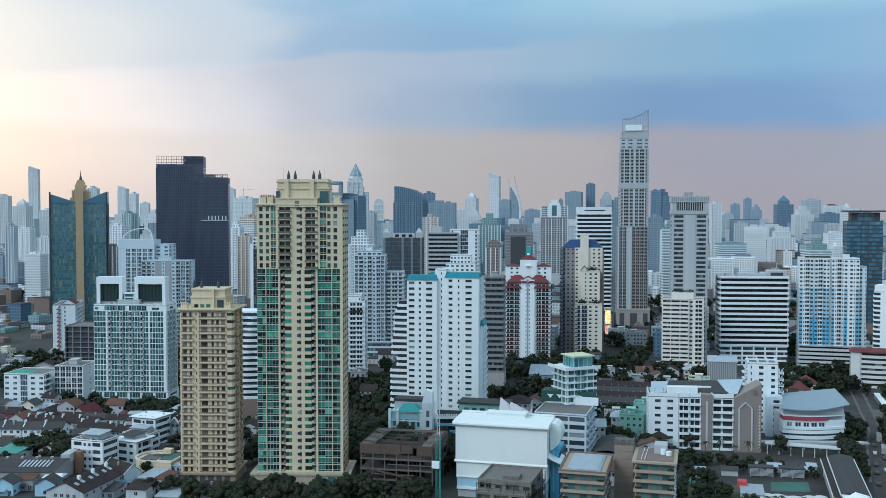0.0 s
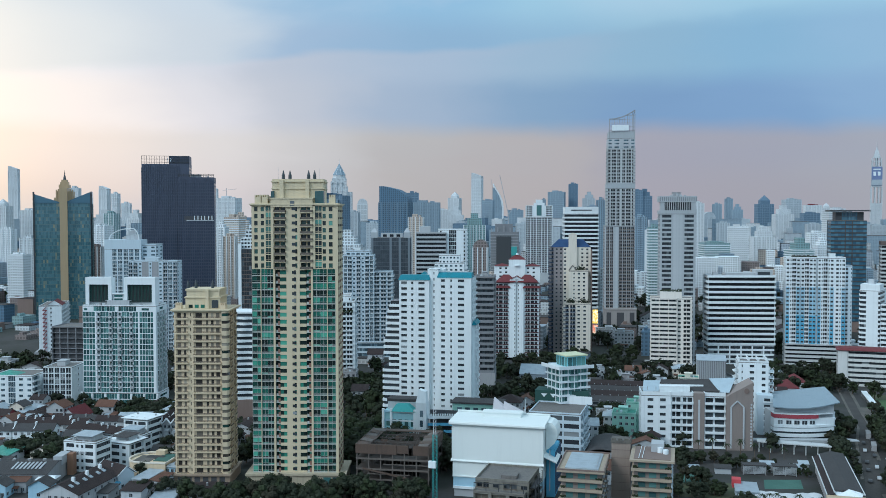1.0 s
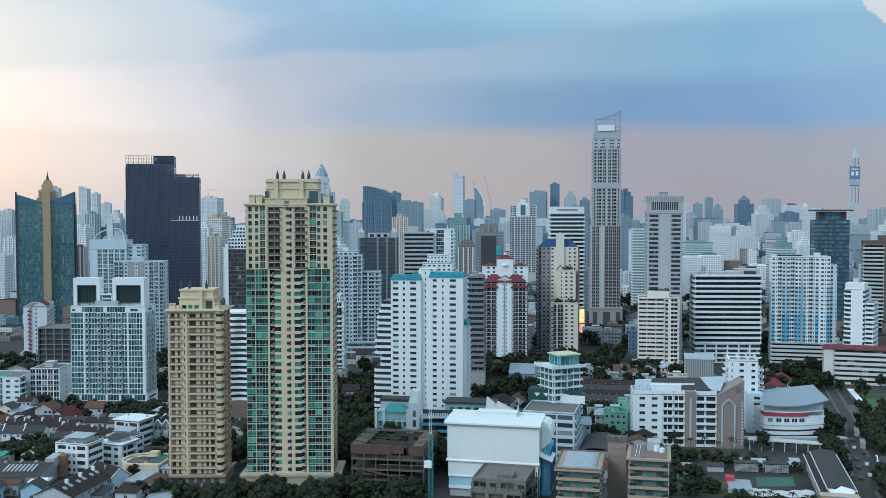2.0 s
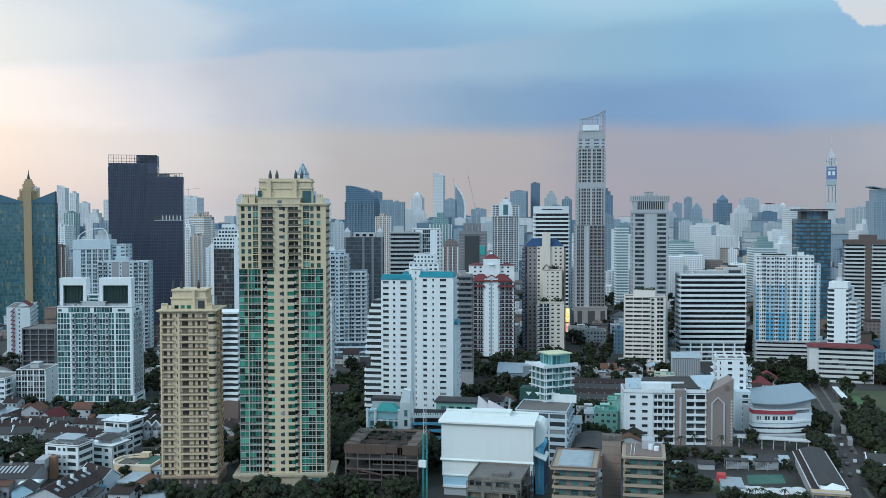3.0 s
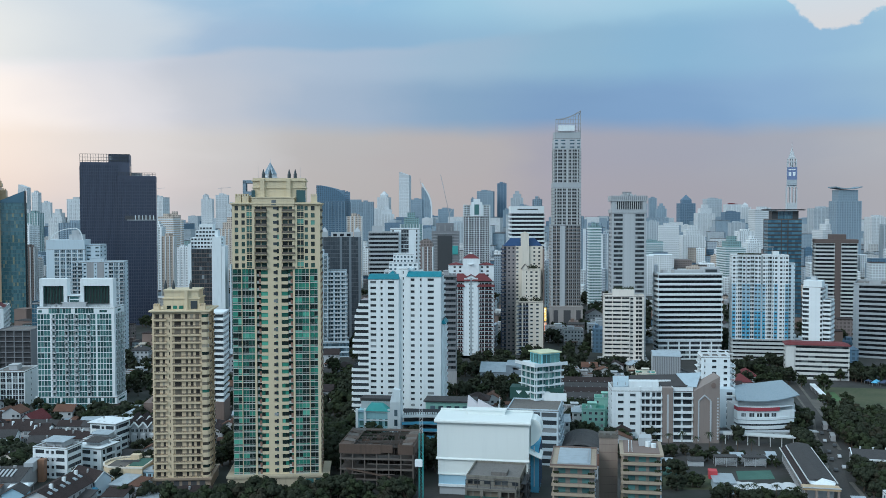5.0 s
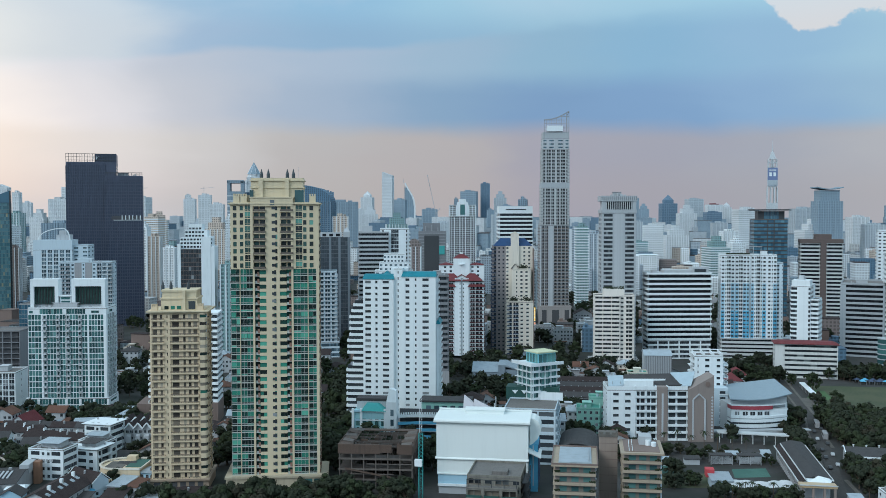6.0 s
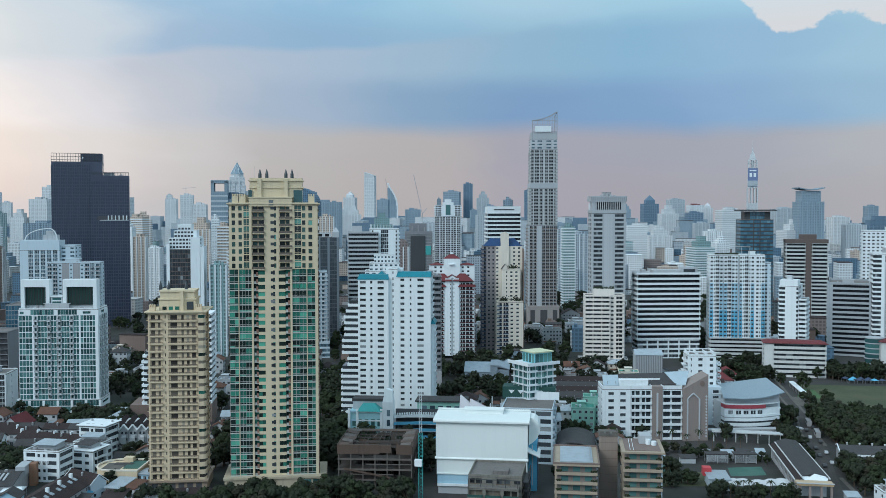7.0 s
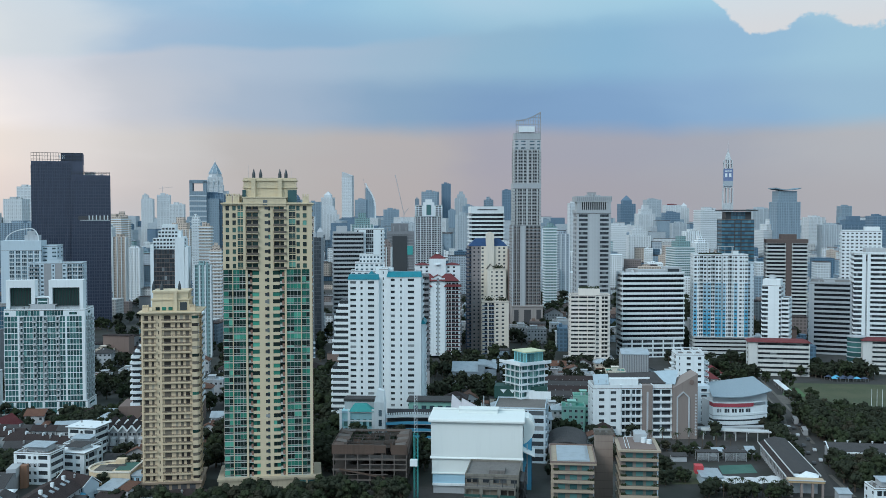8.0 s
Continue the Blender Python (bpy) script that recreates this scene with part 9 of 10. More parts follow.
# ---- trees ----
def tree_kind(seed, m, dense=28, leaf=1.22):
    rr = random.Random(seed)
    t = Mesh()
    h = 10.0
    t.tube(0, 0, 0, 3.2, 0.34, 0.24, 7)
    tips = []
    for i in range(6):
        a, up_ = i * 1.05 + rr.uniform(-0.3, 0.3), rr.uniform(5.0, 8.0)
        tip = (math.cos(a) * rr.uniform(1.4, 3.0), math.sin(a) * rr.uniform(1.4, 3.0), up_)
        t.beam((0, 0, 2.8), tip, 0.11)
        tips.append((*tip, rr.uniform(1.5, 2.4)))
    tips += [(rr.uniform(-0.8, 0.8), rr.uniform(-0.8, 0.8), 8.3, 1.9), (rr.uniform(-2, 2), rr.uniform(-2, 2), 6.0, 2.2), (rr.uniform(-2.8, 2.8), rr.uniform(-2.8, 2.8), 4.6, 1.5)]
    tips += [(2.2 * math.cos(i * 2.1 + seed), 2.2 * math.sin(i * 2.1 + seed), rr.uniform(2.6, 3.6), 1.5) for i in range(3)]
    c = Mesh()
    for x, y, z, s in tips:
        turn = rr.uniform(0, 6.283)
        rings = [[(x + s * f * math.cos(turn + i * 1.2566), y + s * f * math.sin(turn + i * 1.2566), z + s * h_) for i in range(5)] for f, h_ in ((0.40, -0.55), (0.78, -0.05), (0.36, 0.52))]
        if dense > 20:
            c.hull(rings[0], rings[1], top=False)
            c.hull(rings[1], rings[2], bottom=False)
        for k in range(int(dense * s)):
            d = Vector((rr.gauss(0, 1), rr.gauss(0, 1), rr.gauss(0, 1))).normalized() * s * rr.random() ** 0.45
            p = Vector((x + d.x, y + d.y, z + d.z * 0.75))
            n = (d.normalized() * 1.5 + Vector((rr.gauss(0, 1), rr.gauss(0, 1), rr.gauss(0, 1) + 0.6)).normalized() * 0.8).normalized()
            u = n.orthogonal().normalized() * rr.uniform(0.24, 0.50) * leaf
            v = n.cross(u.normalized()) * rr.uniform(0.24, 0.50) * leaf
            c.quad(tuple(p - u - v * 0.4), tuple(p + v * -1), tuple(p + u + v * 0.4), tuple(p + v))
    return t.data("trunk", BARK), c.data("crown", m), t, c


TREES = [tree_kind(100 + i, (LEAF1, LEAF2, LEAF1, LEAF3, LEAF1, LEAF2)[i]) for i in range(6)]
FAR_TREES = [tree_kind(100 + i, (LEAF1, LEAF2, LEAF1, LEAF3, LEAF1, LEAF2)[i], 11, 2.0) for i in range(6)]
TREE_WORDS = ["dark green leafy street tree", "mid green broad leafy tree", "dark green rounded leafy tree", "olive green dusty leafy tree", "dark green tall leafy tree", "mid green dense leafy tree"]


def palm_kind(seed):
    rr = random.Random(seed)
    t, c = Mesh(), Mesh()
    t.tube(0, 0, 0, 7.5, 0.20, 0.13, 7)
    for i in range(16):
        a, lift = i * 2 * math.pi / 16 + rr.uniform(-0.15, 0.15), rr.uniform(-0.2, 0.9)
        way, sidev = Vector((math.cos(a), math.sin(a), 0)), Vector((-math.sin(a), math.cos(a), 0))
        last = Vector((0, 0, 7.5))
        for j in range(4):
            s = (j + 1) / 4
            nxt = Vector((0, 0, 7.5)) + way * 2.6 * s + Vector((0, 0, lift * s * 2 - 1.9 * s * s))
            w0, w1 = 0.34 - 0.07 * j, 0.27 - 0.07 * j
            c.quad(tuple(last - sidev * w0), tuple(last + sidev * w0), tuple(nxt + sidev * w1), tuple(nxt - sidev * w1))
            last = nxt
    return t.data("trunk", BARK), c.data("crown", LEAF2)


PALMS = [palm_kind(5), palm_kind(6)]


def plant(kinds, words, x, y, s, rr, tall=1.0):
    k = rr.randrange(len(kinds))
    r = thing("palm_tree" if kinds is PALMS else "tree", words[k], "tree", x, y, rr.uniform(0, 360), group="palms" if kinds is PALMS else "trees")
    r.scale = (s, s, s * tall)
    part("trunk", kinds[k][0], None, r)
    part("crown", kinds[k][1], None, r)


def grove(seed, n, x0, x1, y0, y1, s0, s1, clear=True, joined=False):
    rr = random.Random(seed)
    made = tries = 0
    mass = Mesh()
    while made < n and tries < n * 20:
        tries += 1
        x, y = rr.uniform(x0, x1), rr.uniform(y0, y1)
        if clear and any(math.hypot(x - p, y - q) < k * 0.95 for p, q, k in KEEP if k < 34):
            continue
        made += 1
        if not joined:
            plant(TREES, TREE_WORDS, x, y, rr.uniform(s0, s1), rr, rr.uniform(0.9, 1.15))
            continue
        k, s, a = rr.randrange(6), rr.uniform(s0, s1), rr.uniform(0, 6.283)
        ca, sa = math.cos(a) * s, math.sin(a) * s
        for me, slot in (((FAR_TREES if y > 530 else TREES)[k][2], 0), ((FAR_TREES if y > 530 else TREES)[k][3], 1 + (k % 3))):
            j = len(mass.v)
            mass.v += [(x + v[0] * ca - v[1] * sa, y + v[0] * sa + v[1] * ca, v[2] * s) for v in me.v]
            mass.f += [tuple(i + j for i in p) for p in me.f]
            mass.k += [slot] * len(me.f)
    if joined:
        tagged(new("tree_belt", mass.data("tree_belt", [BARK, LEAF1, LEAF2, LEAF1])), "belt of dark green leafy trees between buildings", "trees", kind="stuff")


grove(1, 22, -214, -150, 336, 356, 0.8, 1.15)
grove(2, 26, -186, -132, 404, 452, 0.9, 1.4)
grove(3, 20, -175, -95, 478, 496, 0.8, 1.1)
grove(4, 16, -400, -318, 484, 497, 0.6, 0.95, False)
grove(20, 16, 74, 84, 500, 562, 0.9, 1.3, False)
grove(22, 14, 74, 110, 474, 500, 0.9, 1.25, False)
grove(24, 22, 65, 110, 404, 446, 0.8, 1.15, False)
grove(27, 14, 108, 118, 510, 552, 0.9, 1.2, False)
grove(21, 26, 82, 100, 522, 553, 0.9, 1.3, False)
grove(23, 14, 92, 107, 514, 540, 0.9, 1.2, False)
grove(25, 14, 53, 62, 522, 560, 0.8, 1.2, False)
grove(26, 10, 82, 96, 584, 612, 0.6, 0.9, False)
grove(9, 12, 49, 54, 470, 560, 0.7, 1.0, False)
grove(10, 12, -22, 12, 450, 466, 0.5, 0.75, False)
grove(31, 26, -128, -60, 404, 470, 0.7, 1.1, True, True)
grove(32, 30, -110, -20, 470, 560, 0.7, 1.1, True, True)
grove(33, 12, -30, 0, 400, 444, 0.5, 0.8, False)
grove(11, 40, -345, -232, 325, 480, 0.6, 1.0)
grove(12, 12, -160, -120, 352, 373, 0.6, 0.9, False)
grove(30, 48, -205, -125, 400, 475, 0.9, 1.4, True, True)
grove(56, 34, -372, -296, 530, 604, 0.8, 1.2, True, True)
grove(5, 90, -540, -400, 510, 690, 0.9, 1.4, True, True)
grove(6, 80, -170, -85, 560, 740, 0.9, 1.4, True, True)
grove(7, 62, -80, -15, 545, 735, 0.8, 1.3, True, True)
grove(8, 40, 22, 90, 640, 760, 0.9, 1.4, True, True)
grove(13, 70, -270, -185, 540, 630, 0.9, 1.3, True, True)
grove(14, 60, -420, -230, 490, 700, 0.8, 1.3, True, True)
grove(15, 50, -140, 40, 490, 600, 0.6, 1.1, True, True)
grove(16, 160, -560, 180, 740, 980, 0.9, 1.5, True, True)
grove(60, 34, 116, 158, 690, 712, 0.9, 1.4, False, True)
grove(61, 16, 58, 72, 676, 696, 0.8, 1.2, True, True)
grove(63, 10, 14, 35, 448, 470, 0.35, 0.55, False, True)
grove(64, 16, -30, 2, 402, 412, 0.5, 0.8, False, True)
grove(17, 14, 100, 130, 690, 706, 0.8, 1.1, False, True)
grove(57, 70, -150, 60, 820, 1000, 1.1, 1.8, True, True)
grove(58, 60, -130, 160, 1000, 1250, 1.2, 1.9, True, True)
grove(59, 60, -420, -180, 640, 860, 1.0, 1.6, True, True)
grove(18, 120, -1000, 500, 980, 1500, 1.0, 1.7, True, True)
grove(40, 60, -200, -158, 404, 478, 0.9, 1.4, False, True)
grove(41, 60, -235, -186, 478, 578, 0.9, 1.4, False, True)
grove(42, 40, 75, 100, 505, 556, 0.8, 1.3, False, True)
grove(43, 66, 74, 112, 472, 560, 0.8, 1.2, False, True)
grove(49, 50, 64, 110, 402, 447, 0.7, 1.1, False, True)
grove(50, 26, 0, 36, 386, 394, 0.5, 0.75, False, True)
grove(54, 46, -334, -286, 458, 512, 0.8, 1.2, True, True)
grove(55, 30, 48, 57, 452, 560, 0.5, 0.8, False, True)
grove(51, 40, -236, -198, 392, 472, 0.8, 1.2, True, True)
grove(52, 24, -158, -120, 362, 374, 0.7, 1.0, False, True)
grove(53, 12, -232, -150, 334, 352, 0.7, 1.1, True, True)
grove(45, 14, -44, 12, 456, 468, 0.4, 0.65, False, True)
grove(46, 40, -340, -235, 325, 480, 0.6, 1.0, True, True)
grove(47, 30, -325, -296, 372, 392, 0.8, 1.2, False, True)
grove(48, 22, -215, -150, 326, 352, 0.7, 1.1, True, True)
grove(44, 24, -50, -20, 440, 474, 0.5, 0.8, True, True)
rp = random.Random(8)
for i in range(12):
    plant(PALMS, ["palm with drooping green fronds", "palm with spreading green fronds"], 4 + i * 2.7, 391 + rp.uniform(-2, 3), rp.uniform(0.7, 1.0), rp)
for i in range(7):
    plant(PALMS, ["palm with drooping green fronds", "palm with spreading green fronds"], -14 + i * 6.5, 474 + rp.uniform(-5, 2), rp.uniform(0.9, 1.2), rp)


# ---- distance ----
FAR_LABELS = {"grid": "distant pale tower with small square windows", "band": "distant tower with white floor bands", "glass": "distant blue-grey glass tower"}


def far_tower(x, y, a, w, d, h, style, tone, cap):
    r = thing("distant_tower", FAR_LABELS[style] + {"flat": "", "point": " and pointed cap", "slope": " and sloping top", "step": " and stepped top", "dome": " and domed top", "crane": " under construction with a crane",
              "curve": " and curved top", "horn": " and upswept roof", "red": " and red roof"}[cap], "tower", x, y, a, group="distant skyline")
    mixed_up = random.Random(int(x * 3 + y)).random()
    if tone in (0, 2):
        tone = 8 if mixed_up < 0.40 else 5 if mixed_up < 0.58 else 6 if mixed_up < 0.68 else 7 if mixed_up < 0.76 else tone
    # beyond 1750 m walls and ribs switch to the haze-coloured set
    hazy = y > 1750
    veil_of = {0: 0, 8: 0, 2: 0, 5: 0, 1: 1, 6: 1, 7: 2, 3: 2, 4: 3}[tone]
    # far left, towards the glow: brighter haze painted in as paler walls
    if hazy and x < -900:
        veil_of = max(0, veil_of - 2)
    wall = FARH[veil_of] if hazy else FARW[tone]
    body = Mesh()
    hh = h if cap in ("flat", "crane", "red") else h - min(0.22 * h, w * 0.55)
    shaft = Mesh()
    shaft.box(0, 0, 0, w, d, hh)
    if cap == "step":
        body.box(w * 0.18, d * 0.15, hh, w * 0.85, d * 0.8, hh + (h - hh) * 0.55)
        body.box(w * 0.34, d * 0.3, hh + (h - hh) * 0.55, w * 0.68, d * 0.7, h)
    elif cap == "point":
        body.box(w * 0.2, d * 0.2, hh, w * 0.8, d * 0.8, hh + (h - hh) * 0.4)
        body.hull([(w * 0.2, d * 0.2, hh + (h - hh) * 0.4), (w * 0.8, d * 0.2, hh + (h - hh) * 0.4), (w * 0.8, d * 0.8, hh + (h - hh) * 0.4), (w * 0.2, d * 0.8, hh + (h - hh) * 0.4)],
                  [(w * 0.49, d * 0.49, h), (w * 0.51, d * 0.49, h), (w * 0.51, d * 0.51, h), (w * 0.49, d * 0.51, h)])
    elif cap == "slope":
        body.hull([(0, 0, hh), (w, 0, hh), (w, d, hh), (0, d, hh)], [(0, 0, h), (w, 0, hh + (h - hh) * 0.35), (w, d, hh + (h - hh) * 0.35), (0, d, h)])
    elif cap in ("dome", "curve"):
        n = 5
        for i in range(n):
            s0, s1 = math.sqrt(1 - (i / n) ** 2), math.sqrt(max(0.02, 1 - ((i + 1) / n) ** 2))
            lo = 0.0 if cap == "curve" else w / 2
            z0, z1 = hh + (h - hh) * i / n, hh + (h - hh) * (i + 1) / n
            body.hull([(lo - lo * s0, d * 0.1, z0), (lo + (w - lo) * s0, d * 0.1, z0), (lo + (w - lo) * s0, d * 0.9, z0), (lo - lo * s0, d * 0.9, z0)],
                      [(lo - lo * s1, d * 0.1, z1), (lo + (w - lo) * s1, d * 0.1, z1), (lo + (w - lo) * s1, d * 0.9, z1), (lo - lo * s1, d * 0.9, z1)])
    elif cap == "horn":
        body.box(w * 0.1, d * 0.1, hh, w * 0.9, d * 0.9, h - 5)
        for i in range(6):
            u0, u1 = i / 6 * 2 - 1, (i + 1) / 6 * 2 - 1
            body.hull([(w / 2 + u0 * w * 0.54, 0, h - 4 + 4 * u0 * u0), (w / 2 + u1 * w * 0.54, 0, h - 4 + 4 * u1 * u1), (w / 2 + u1 * w * 0.54, d, h - 4 + 4 * u1 * u1), (w / 2 + u0 * w * 0.54, d, h - 4 + 4 * u0 * u0)],
                      [(w / 2 + u0 * w * 0.54, 0, h - 2 + 4 * u0 * u0), (w / 2 + u1 * w * 0.54, 0, h - 2 + 4 * u1 * u1), (w / 2 + u1 * w * 0.54, d, h - 2 + 4 * u1 * u1), (w / 2 + u0 * w * 0.54, d, h - 2 + 4 * u0 * u0)])
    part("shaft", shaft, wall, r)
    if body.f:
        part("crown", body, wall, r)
    work = Mesh()
    fh = 3.4 if y < 2200 else 6.8
    if style in ("band", "glass"):
        out = 0.9 if style == "band" else 0.25
        t = fh * (0.42 if style == "band" else 0.18)
        for k in range(1, int(hh / fh) + 1):
            work.box(-out, -out, k * fh - t, w + out, d + out, k * fh)
    if style in ("grid", "glass"):
        n = max(3, int(w / (5.0 if y < 2200 else 9.0)))
        for i in range(n + 1):
            u = w * i / n
            work.box(u - 0.55, -0.7, 0, u + 0.55, 0, hh)
        for i in range(1, 4):
            work.box(w, d * i / 4 - 0.5, 0, w + 0.6, d * i / 4 + 0.5, hh)
            work.box(-0.6, d * i / 4 - 0.5, 0, 0, d * i / 4 + 0.5, hh)
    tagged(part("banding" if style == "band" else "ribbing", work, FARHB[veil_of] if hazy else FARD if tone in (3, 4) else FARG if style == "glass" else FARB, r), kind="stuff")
    if cap in ("flat", "red", "crane"):
        b = Mesh()
        b.box(w * 0.25, d * 0.2, h, w * 0.6, d * 0.7, h + min(5, h * 0.04))
        b.box(w * 0.68, d * 0.3, h, w * 0.82, d * 0.6, h + min(3, h * 0.03))
        part("plant_room", b, REDROOF if cap == "red" else wall, r)
    if cap == "crane":
        b = Mesh()
        b.beam((w * 0.4, d * 0.5, h), (w * 0.4, d * 0.5, h + 26), 0.7)
        b.beam((w * 0.4 - 10, d * 0.5, h + 20), (w * 0.4 + 30, d * 0.5, h + 24), 0.5)
        part("crane", b, STEEL, r)
    return r


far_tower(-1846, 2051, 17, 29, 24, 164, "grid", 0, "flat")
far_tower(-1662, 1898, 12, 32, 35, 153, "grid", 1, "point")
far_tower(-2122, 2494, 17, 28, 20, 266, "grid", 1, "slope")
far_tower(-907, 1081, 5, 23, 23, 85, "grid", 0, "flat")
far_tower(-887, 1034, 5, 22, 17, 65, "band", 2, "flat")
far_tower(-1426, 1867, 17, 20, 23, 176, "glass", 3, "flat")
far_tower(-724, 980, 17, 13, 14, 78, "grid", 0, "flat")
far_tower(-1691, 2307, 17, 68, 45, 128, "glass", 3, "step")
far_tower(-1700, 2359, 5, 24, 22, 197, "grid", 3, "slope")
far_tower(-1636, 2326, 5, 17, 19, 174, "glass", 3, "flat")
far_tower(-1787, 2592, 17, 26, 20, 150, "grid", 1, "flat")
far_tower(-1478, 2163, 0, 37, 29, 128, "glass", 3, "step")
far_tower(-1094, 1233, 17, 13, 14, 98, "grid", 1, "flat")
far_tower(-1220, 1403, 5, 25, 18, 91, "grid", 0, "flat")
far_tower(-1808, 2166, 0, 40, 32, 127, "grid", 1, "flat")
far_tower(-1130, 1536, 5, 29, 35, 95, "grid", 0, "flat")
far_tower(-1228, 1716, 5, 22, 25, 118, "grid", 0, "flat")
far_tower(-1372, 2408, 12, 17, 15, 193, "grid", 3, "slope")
far_tower(-1260, 2231, 5, 55, 45, 158, "glass", 1, "crane")
far_tower(-659, 1158, 5, 15, 14, 107, "grid", 0, "step")
far_tower(-745, 1341, 5, 24, 28, 112, "band", 0, "flat")
far_tower(-762, 1399, 17, 24, 20, 120, "band", 0, "step")
far_tower(-598, 1071, 12, 15, 14, 89, "grid", 2, "flat")
far_tower(-628, 1166, 5, 18, 15, 72, "grid", 0, "flat")
far_tower(-1510, 3097, 12, 37, 32, 167, "glass", 3, "flat")
far_tower(-1592, 3282, 17, 19, 19, 184, "glass", 3, "flat")
far_tower(-1295, 2745, 17, 36, 37, 173, "glass", 1, "crane")
far_tower(-1018, 2200, 12, 33, 24, 139, "grid", 1, "flat")
far_tower(-659, 1367, 12, 33, 36, 111, "grid", 0, "step")
far_tower(-548, 1192, 17, 9, 14, 112, "band", 0, "flat")
far_tower(-1435, 2177, 5, 45, 42, 153, "glass", 3, "flat")
far_tower(-1460, 2276, 5, 37, 27, 186, "glass", 3, "flat")
far_tower(-998, 1472, 0, 61, 45, 101, "grid", 3, "flat")
far_tower(-465, 1008, 12, 13, 14, 103, "band", 0, "flat")
far_tower(-791, 1800, 0, 58, 45, 154, "glass", 4, "flat")
far_tower(-417, 918, 17, 11, 14, 87, "band", 0, "step")
far_tower(-356, 727, 17, 13, 14, 75, "grid", 0, "flat")
far_tower(-944, 2433, 17, 26, 19, 158, "glass", 1, "dome")
far_tower(-894, 2238, 5, 25, 25, 121, "grid", 1, "flat")
far_tower(-674, 1781, 5, 24, 18, 99, "grid", 1, "flat")
far_tower(-550, 1508, 5, 49, 45, 163, "glass", 4, "curve")
far_tower(-847, 2569, 17, 32, 28, 176, "glass", 4, "flat")
far_tower(-687, 2093, 12, 69, 45, 143, "grid", 3, "flat")
far_tower(-471, 1425, 12, 23, 25, 112, "grid", 0, "flat")
far_tower(-954, 3374, 0, 41, 40, 197, "grid", 1, "point")
far_tower(-819, 2890, 12, 48, 45, 140, "grid", 0, "step")
far_tower(-1121, 4374, 0, 47, 43, 310, "glass", 3, "slope")
far_tower(-860, 3507, 0, 41, 33, 168, "glass", 3, "flat")
far_tower(-439, 1645, 17, 38, 38, 118, "grid", 0, "step")
far_tower(-271, 1046, 5, 16, 14, 88, "grid", 0, "dome")
far_tower(-637, 2945, 17, 46, 34, 129, "glass", 3, "flat")
far_tower(-908, 3072, 12, 40, 34, 130, "grid", 1, "flat")
far_tower(-585, 3362, 0, 56, 45, 194, "glass", 3, "flat")
far_tower(-521, 3435, 12, 31, 37, 224, "grid", 4, "flat")
far_tower(-498, 3619, 5, 46, 45, 200, "grid", 1, "step")
far_tower(-202, 1614, 0, 14, 17, 140, "glass", 3, "flat")
far_tower(-326, 4092, 17, 55, 45, 222, "glass", 4, "step")
far_tower(-134, 1529, 0, 21, 17, 112, "glass", 3, "flat")
far_tower(-99, 1330, 17, 14, 14, 95, "grid", 1, "flat")
far_tower(-110, 1300, 12, 26, 20, 38, "grid", 0, "flat")
far_tower(-124, 1006, 17, 7, 14, 58, "grid", 0, "flat")
far_tower(-25, 3134, 0, 29, 32, 147, "grid", 3, "flat")
far_tower(21, 3778, 12, 25, 29, 174, "grid", 3, "flat")
far_tower(44, 3679, 5, 36, 43, 152, "grid", 3, "step")
far_tower(-54, 2392, 17, 15, 18, 128, "glass", 4, "flat")
far_tower(-45, 2708, 17, 35, 27, 122, "grid", 1, "dome")
far_tower(-26, 1561, 17, 40, 35, 71, "band", 2, "flat")
far_tower(11, 1824, 0, 36, 40, 94, "band", 0, "flat")
far_tower(61, 1975, 12, 45, 34, 92, "grid", 0, "step")
far_tower(149, 4132, 17, 66, 45, 193, "glass", 4, "point")
far_tower(197, 3726, 17, 66, 45, 148, "grid", 0, "step")
far_tower(244, 3951, 17, 62, 45, 172, "glass", 1, "flat")
far_tower(269, 3433, 12, 53, 45, 119, "glass", 4, "flat")
far_tower(312, 3866, 12, 58, 45, 149, "grid", 0, "red")
far_tower(379, 3992, 5, 37, 28, 159, "grid", 0, "point")
far_tower(93, 1389, 17, 29, 34, 84, "band", 0, "step")
far_tower(130, 1452, 17, 19, 21, 83, "grid", 2, "step")
far_tower(-8, 2091, 5, 25, 18, 98, "grid", 1, "flat")
far_tower(178, 1782, 12, 39, 37, 123, "band", 0, "flat")
far_tower(345, 2076, 17, 60, 45, 104, "band", 0, "step")
far_tower(368, 2060, 12, 50, 40, 168, "glass", 3, "horn")
far_tower(501, 2352, 12, 39, 40, 107, "grid", 0, "flat")
far_tower(477, 2135, 0, 40, 43, 92, "grid", 1, "flat")
far_tower(639, 2604, 12, 87, 45, 109, "glass", 4, "step")
far_tower(1005, 3974, 12, 40, 45, 145, "glass", 3, "flat")
far_tower(693, 2516, 12, 34, 37, 110, "glass", 4, "flat")
far_tower(424, 2643, 12, 59, 45, 128, "grid", 1, "flat")
far_tower(-86, 1177, 12, 14, 14, 101, "band", 0, "flat")
far_tower(-74, 1285, 17, 18, 20, 89, "grid", 1, "flat")
far_tower(-59, 2286, 17, 22, 22, 141, "grid", 0, "flat")
far_tower(-348, 4085, 12, 39, 34, 215, "glass", 4, "flat")
far_tower(-626, 3474, 12, 14, 14, 170, "glass", 3, "flat")
far_tower(-440, 3006, 17, 20, 20, 127, "grid", 3, "flat")
far_tower(-157, 997, 12, 17, 15, 80, "grid", 1, "flat")
far_tower(-362, 2716, 12, 32, 35, 138, "glass", 3, "flat")
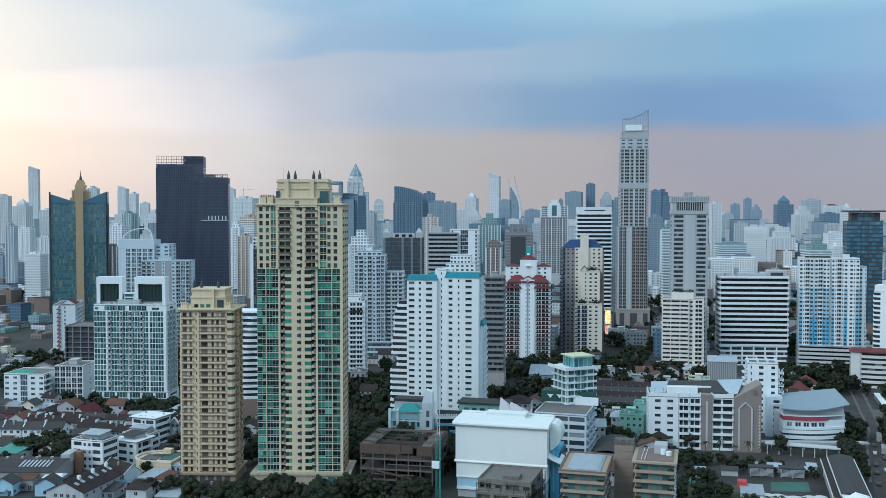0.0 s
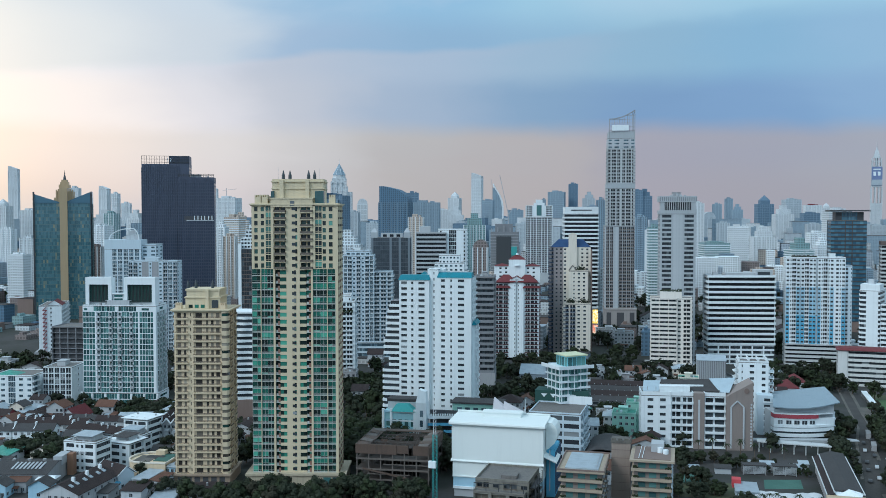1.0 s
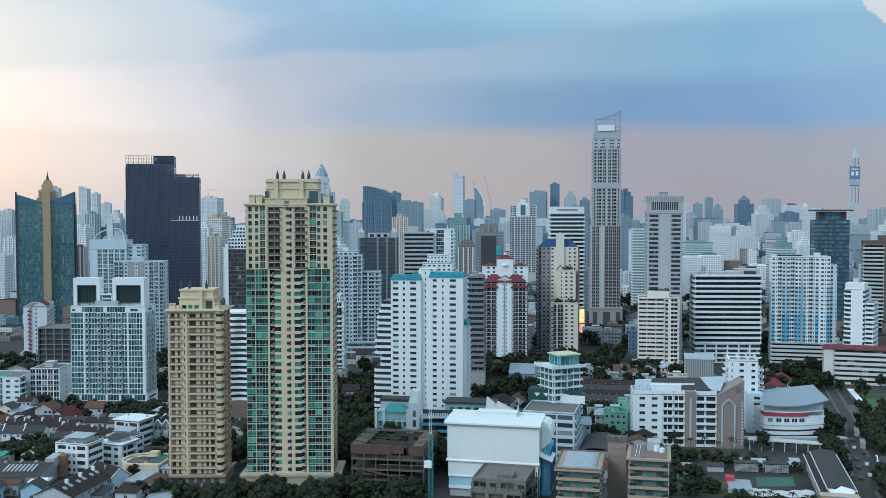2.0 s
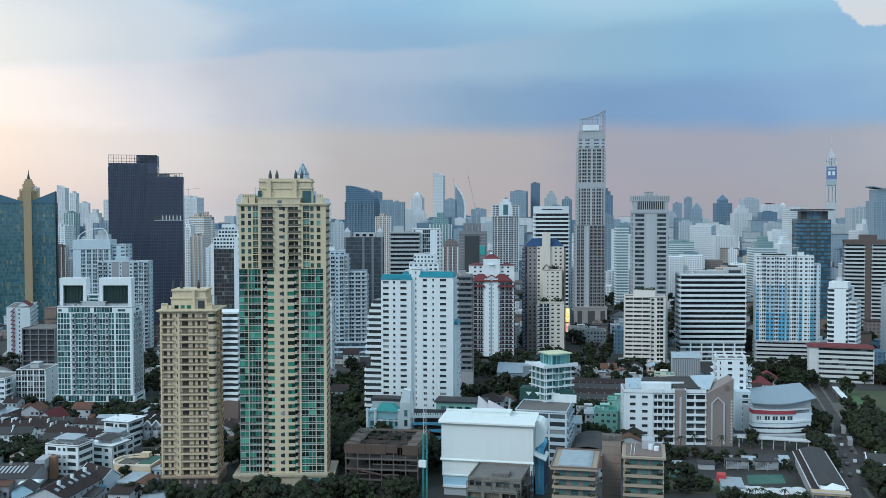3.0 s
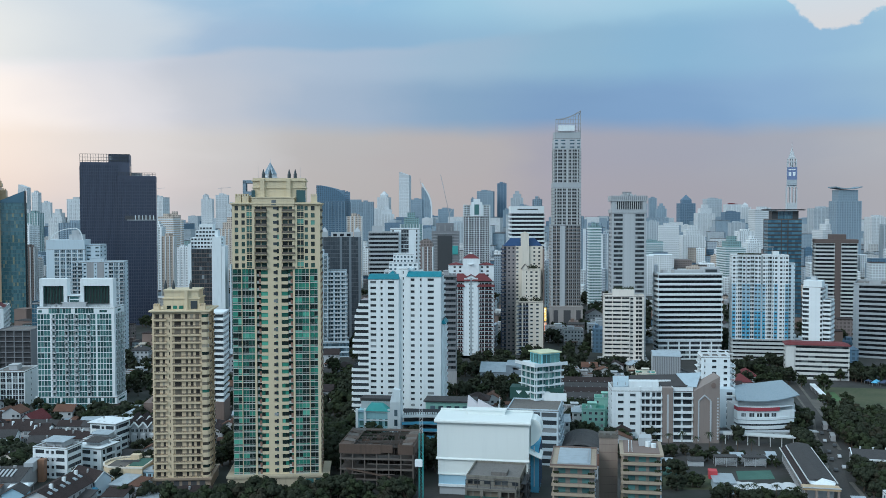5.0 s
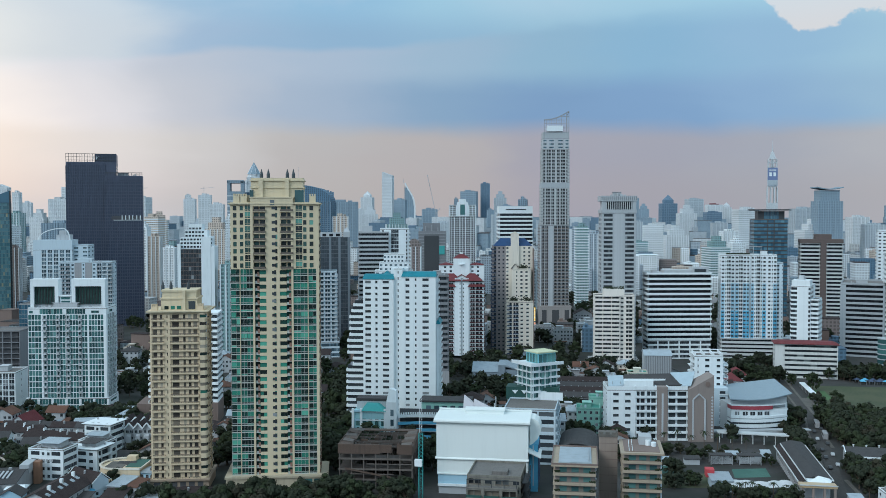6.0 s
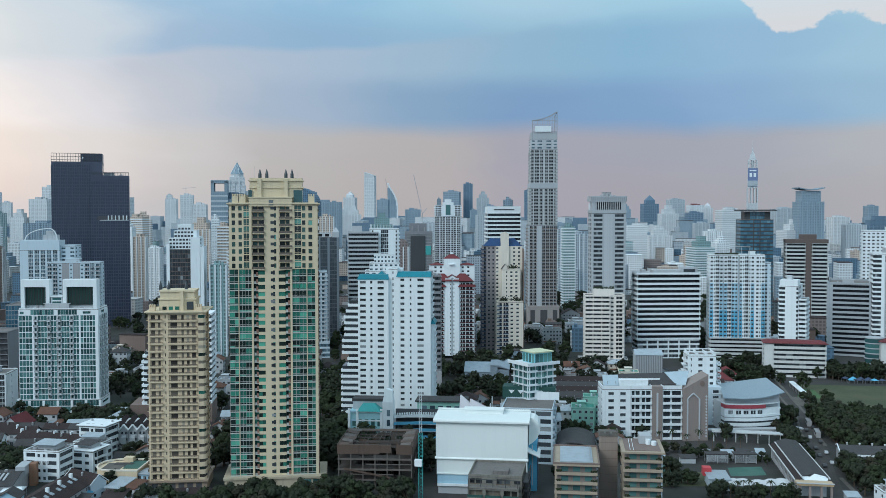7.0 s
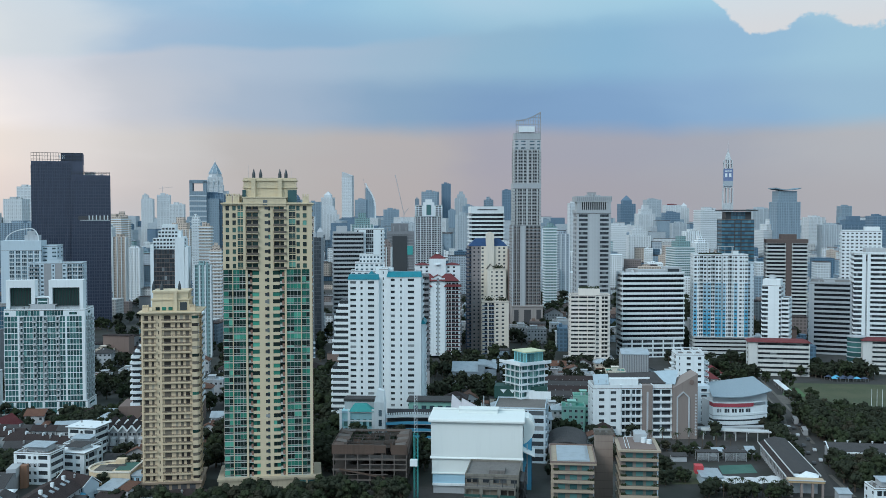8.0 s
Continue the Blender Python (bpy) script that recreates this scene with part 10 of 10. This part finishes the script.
far_tower(-282, 1902, 17, 30, 26, 114, "grid", 1, "flat")
far_tower(-493, 2360, 5, 50, 45, 93, "grid", 1, "flat")
far_tower(-836, 1943, 17, 49, 45, 159, "glass", 4, "step")
far_tower(-422, 1000, 12, 30, 28, 99, "grid", 0, "step")
far_tower(-140, 2573, 17, 20, 24, 76, "grid", 1, "flat")
far_tower(219, 2684, 5, 38, 43, 90, "grid", 1, "flat")
far_tower(134, 1610, 17, 24, 21, 87, "grid", 0, "flat")


def city_fabric(name, y0, y1, n, seed, low, high, tones, size):
    """Low roofs and blocks too many to count."""
    r = random.Random(seed)
    b = Mesh()
    for i in range(n):
        y = y0 + (y1 - y0) * r.random() ** 0.8
        x = -y * 0.30 + r.uniform(-0.62, 0.66) * y
        if y < 1250 and any((x - p) ** 2 + (y - q) ** 2 < k * k for p, q, k in TAKEN):
            continue
        w, d, h = r.uniform(*size), r.uniform(*size), low + (high - low) * r.random() ** 2.6
        k = r.choices(range(len(tones)), [t[1] for t in tones])[0]
        b.box(x, y, 0, x + w, y + d, h, k)
        if r.random() < 0.4:
            b.box(x + w * 0.2, y + d * 0.2, h, x + w * 0.5, y + d * 0.6, h + 2.5, k)
        else:
            b.box(x - 0.4, y - 0.4, h, x + w + 0.4, y + d + 0.4, h + 0.5, r.choice((len(tones), len(tones) + 1, k)))
    ob = new(name, b.data(name, [t[0] for t in tones] + [GREYROOF, BROWNROOF]))
    return tagged(ob, "dense low city roofs and blocks fading into the distance", "city", kind="stuff")


TAKEN = [(-60, 700, 42), (-5, 705, 48), (42, 715, 48), (-110, 700, 40), (-180, 380, 45), (-220, 370, 30), (-355, 515, 45), (-560, 905, 70), (-700, 905, 60), (-505, 725, 50), (-520, 675, 55), (-280, 490, 30), (-255, 622, 30), (-280, 740, 42), (-155, 512, 42),
         (-150, 622, 30), (-160, 755, 40), (-125, 800, 40), (-97, 962, 40), (-35, 775, 32), (15, 785, 42), (68, 795, 42), (-40, 745, 34), (112, 785, 30), (95, 710, 40), (150, 690, 60), (20, 530, 120), (120, 600, 90)]
FT = [(FARW[0], 2), (FARW[1], 3), (FARW[2], 2), (FARW[3], 3), (FARW[4], 2), (FARW[5], 2), (FARW[6], 1), (FARW[7], 2), (FARW[8], 3)]
NT = [(FARW[0], 2), (FARW[1], 3), (FARW[2], 1), (FARW[3], 3), (FARW[4], 3), (FARW[5], 1), (FARW[6], 1), (FARW[7], 4), (GREYC, 2), (BROWN, 2)]
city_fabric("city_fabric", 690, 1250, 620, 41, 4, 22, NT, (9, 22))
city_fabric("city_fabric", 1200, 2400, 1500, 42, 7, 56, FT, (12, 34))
# farthest blocks, all in the haze-coloured walls
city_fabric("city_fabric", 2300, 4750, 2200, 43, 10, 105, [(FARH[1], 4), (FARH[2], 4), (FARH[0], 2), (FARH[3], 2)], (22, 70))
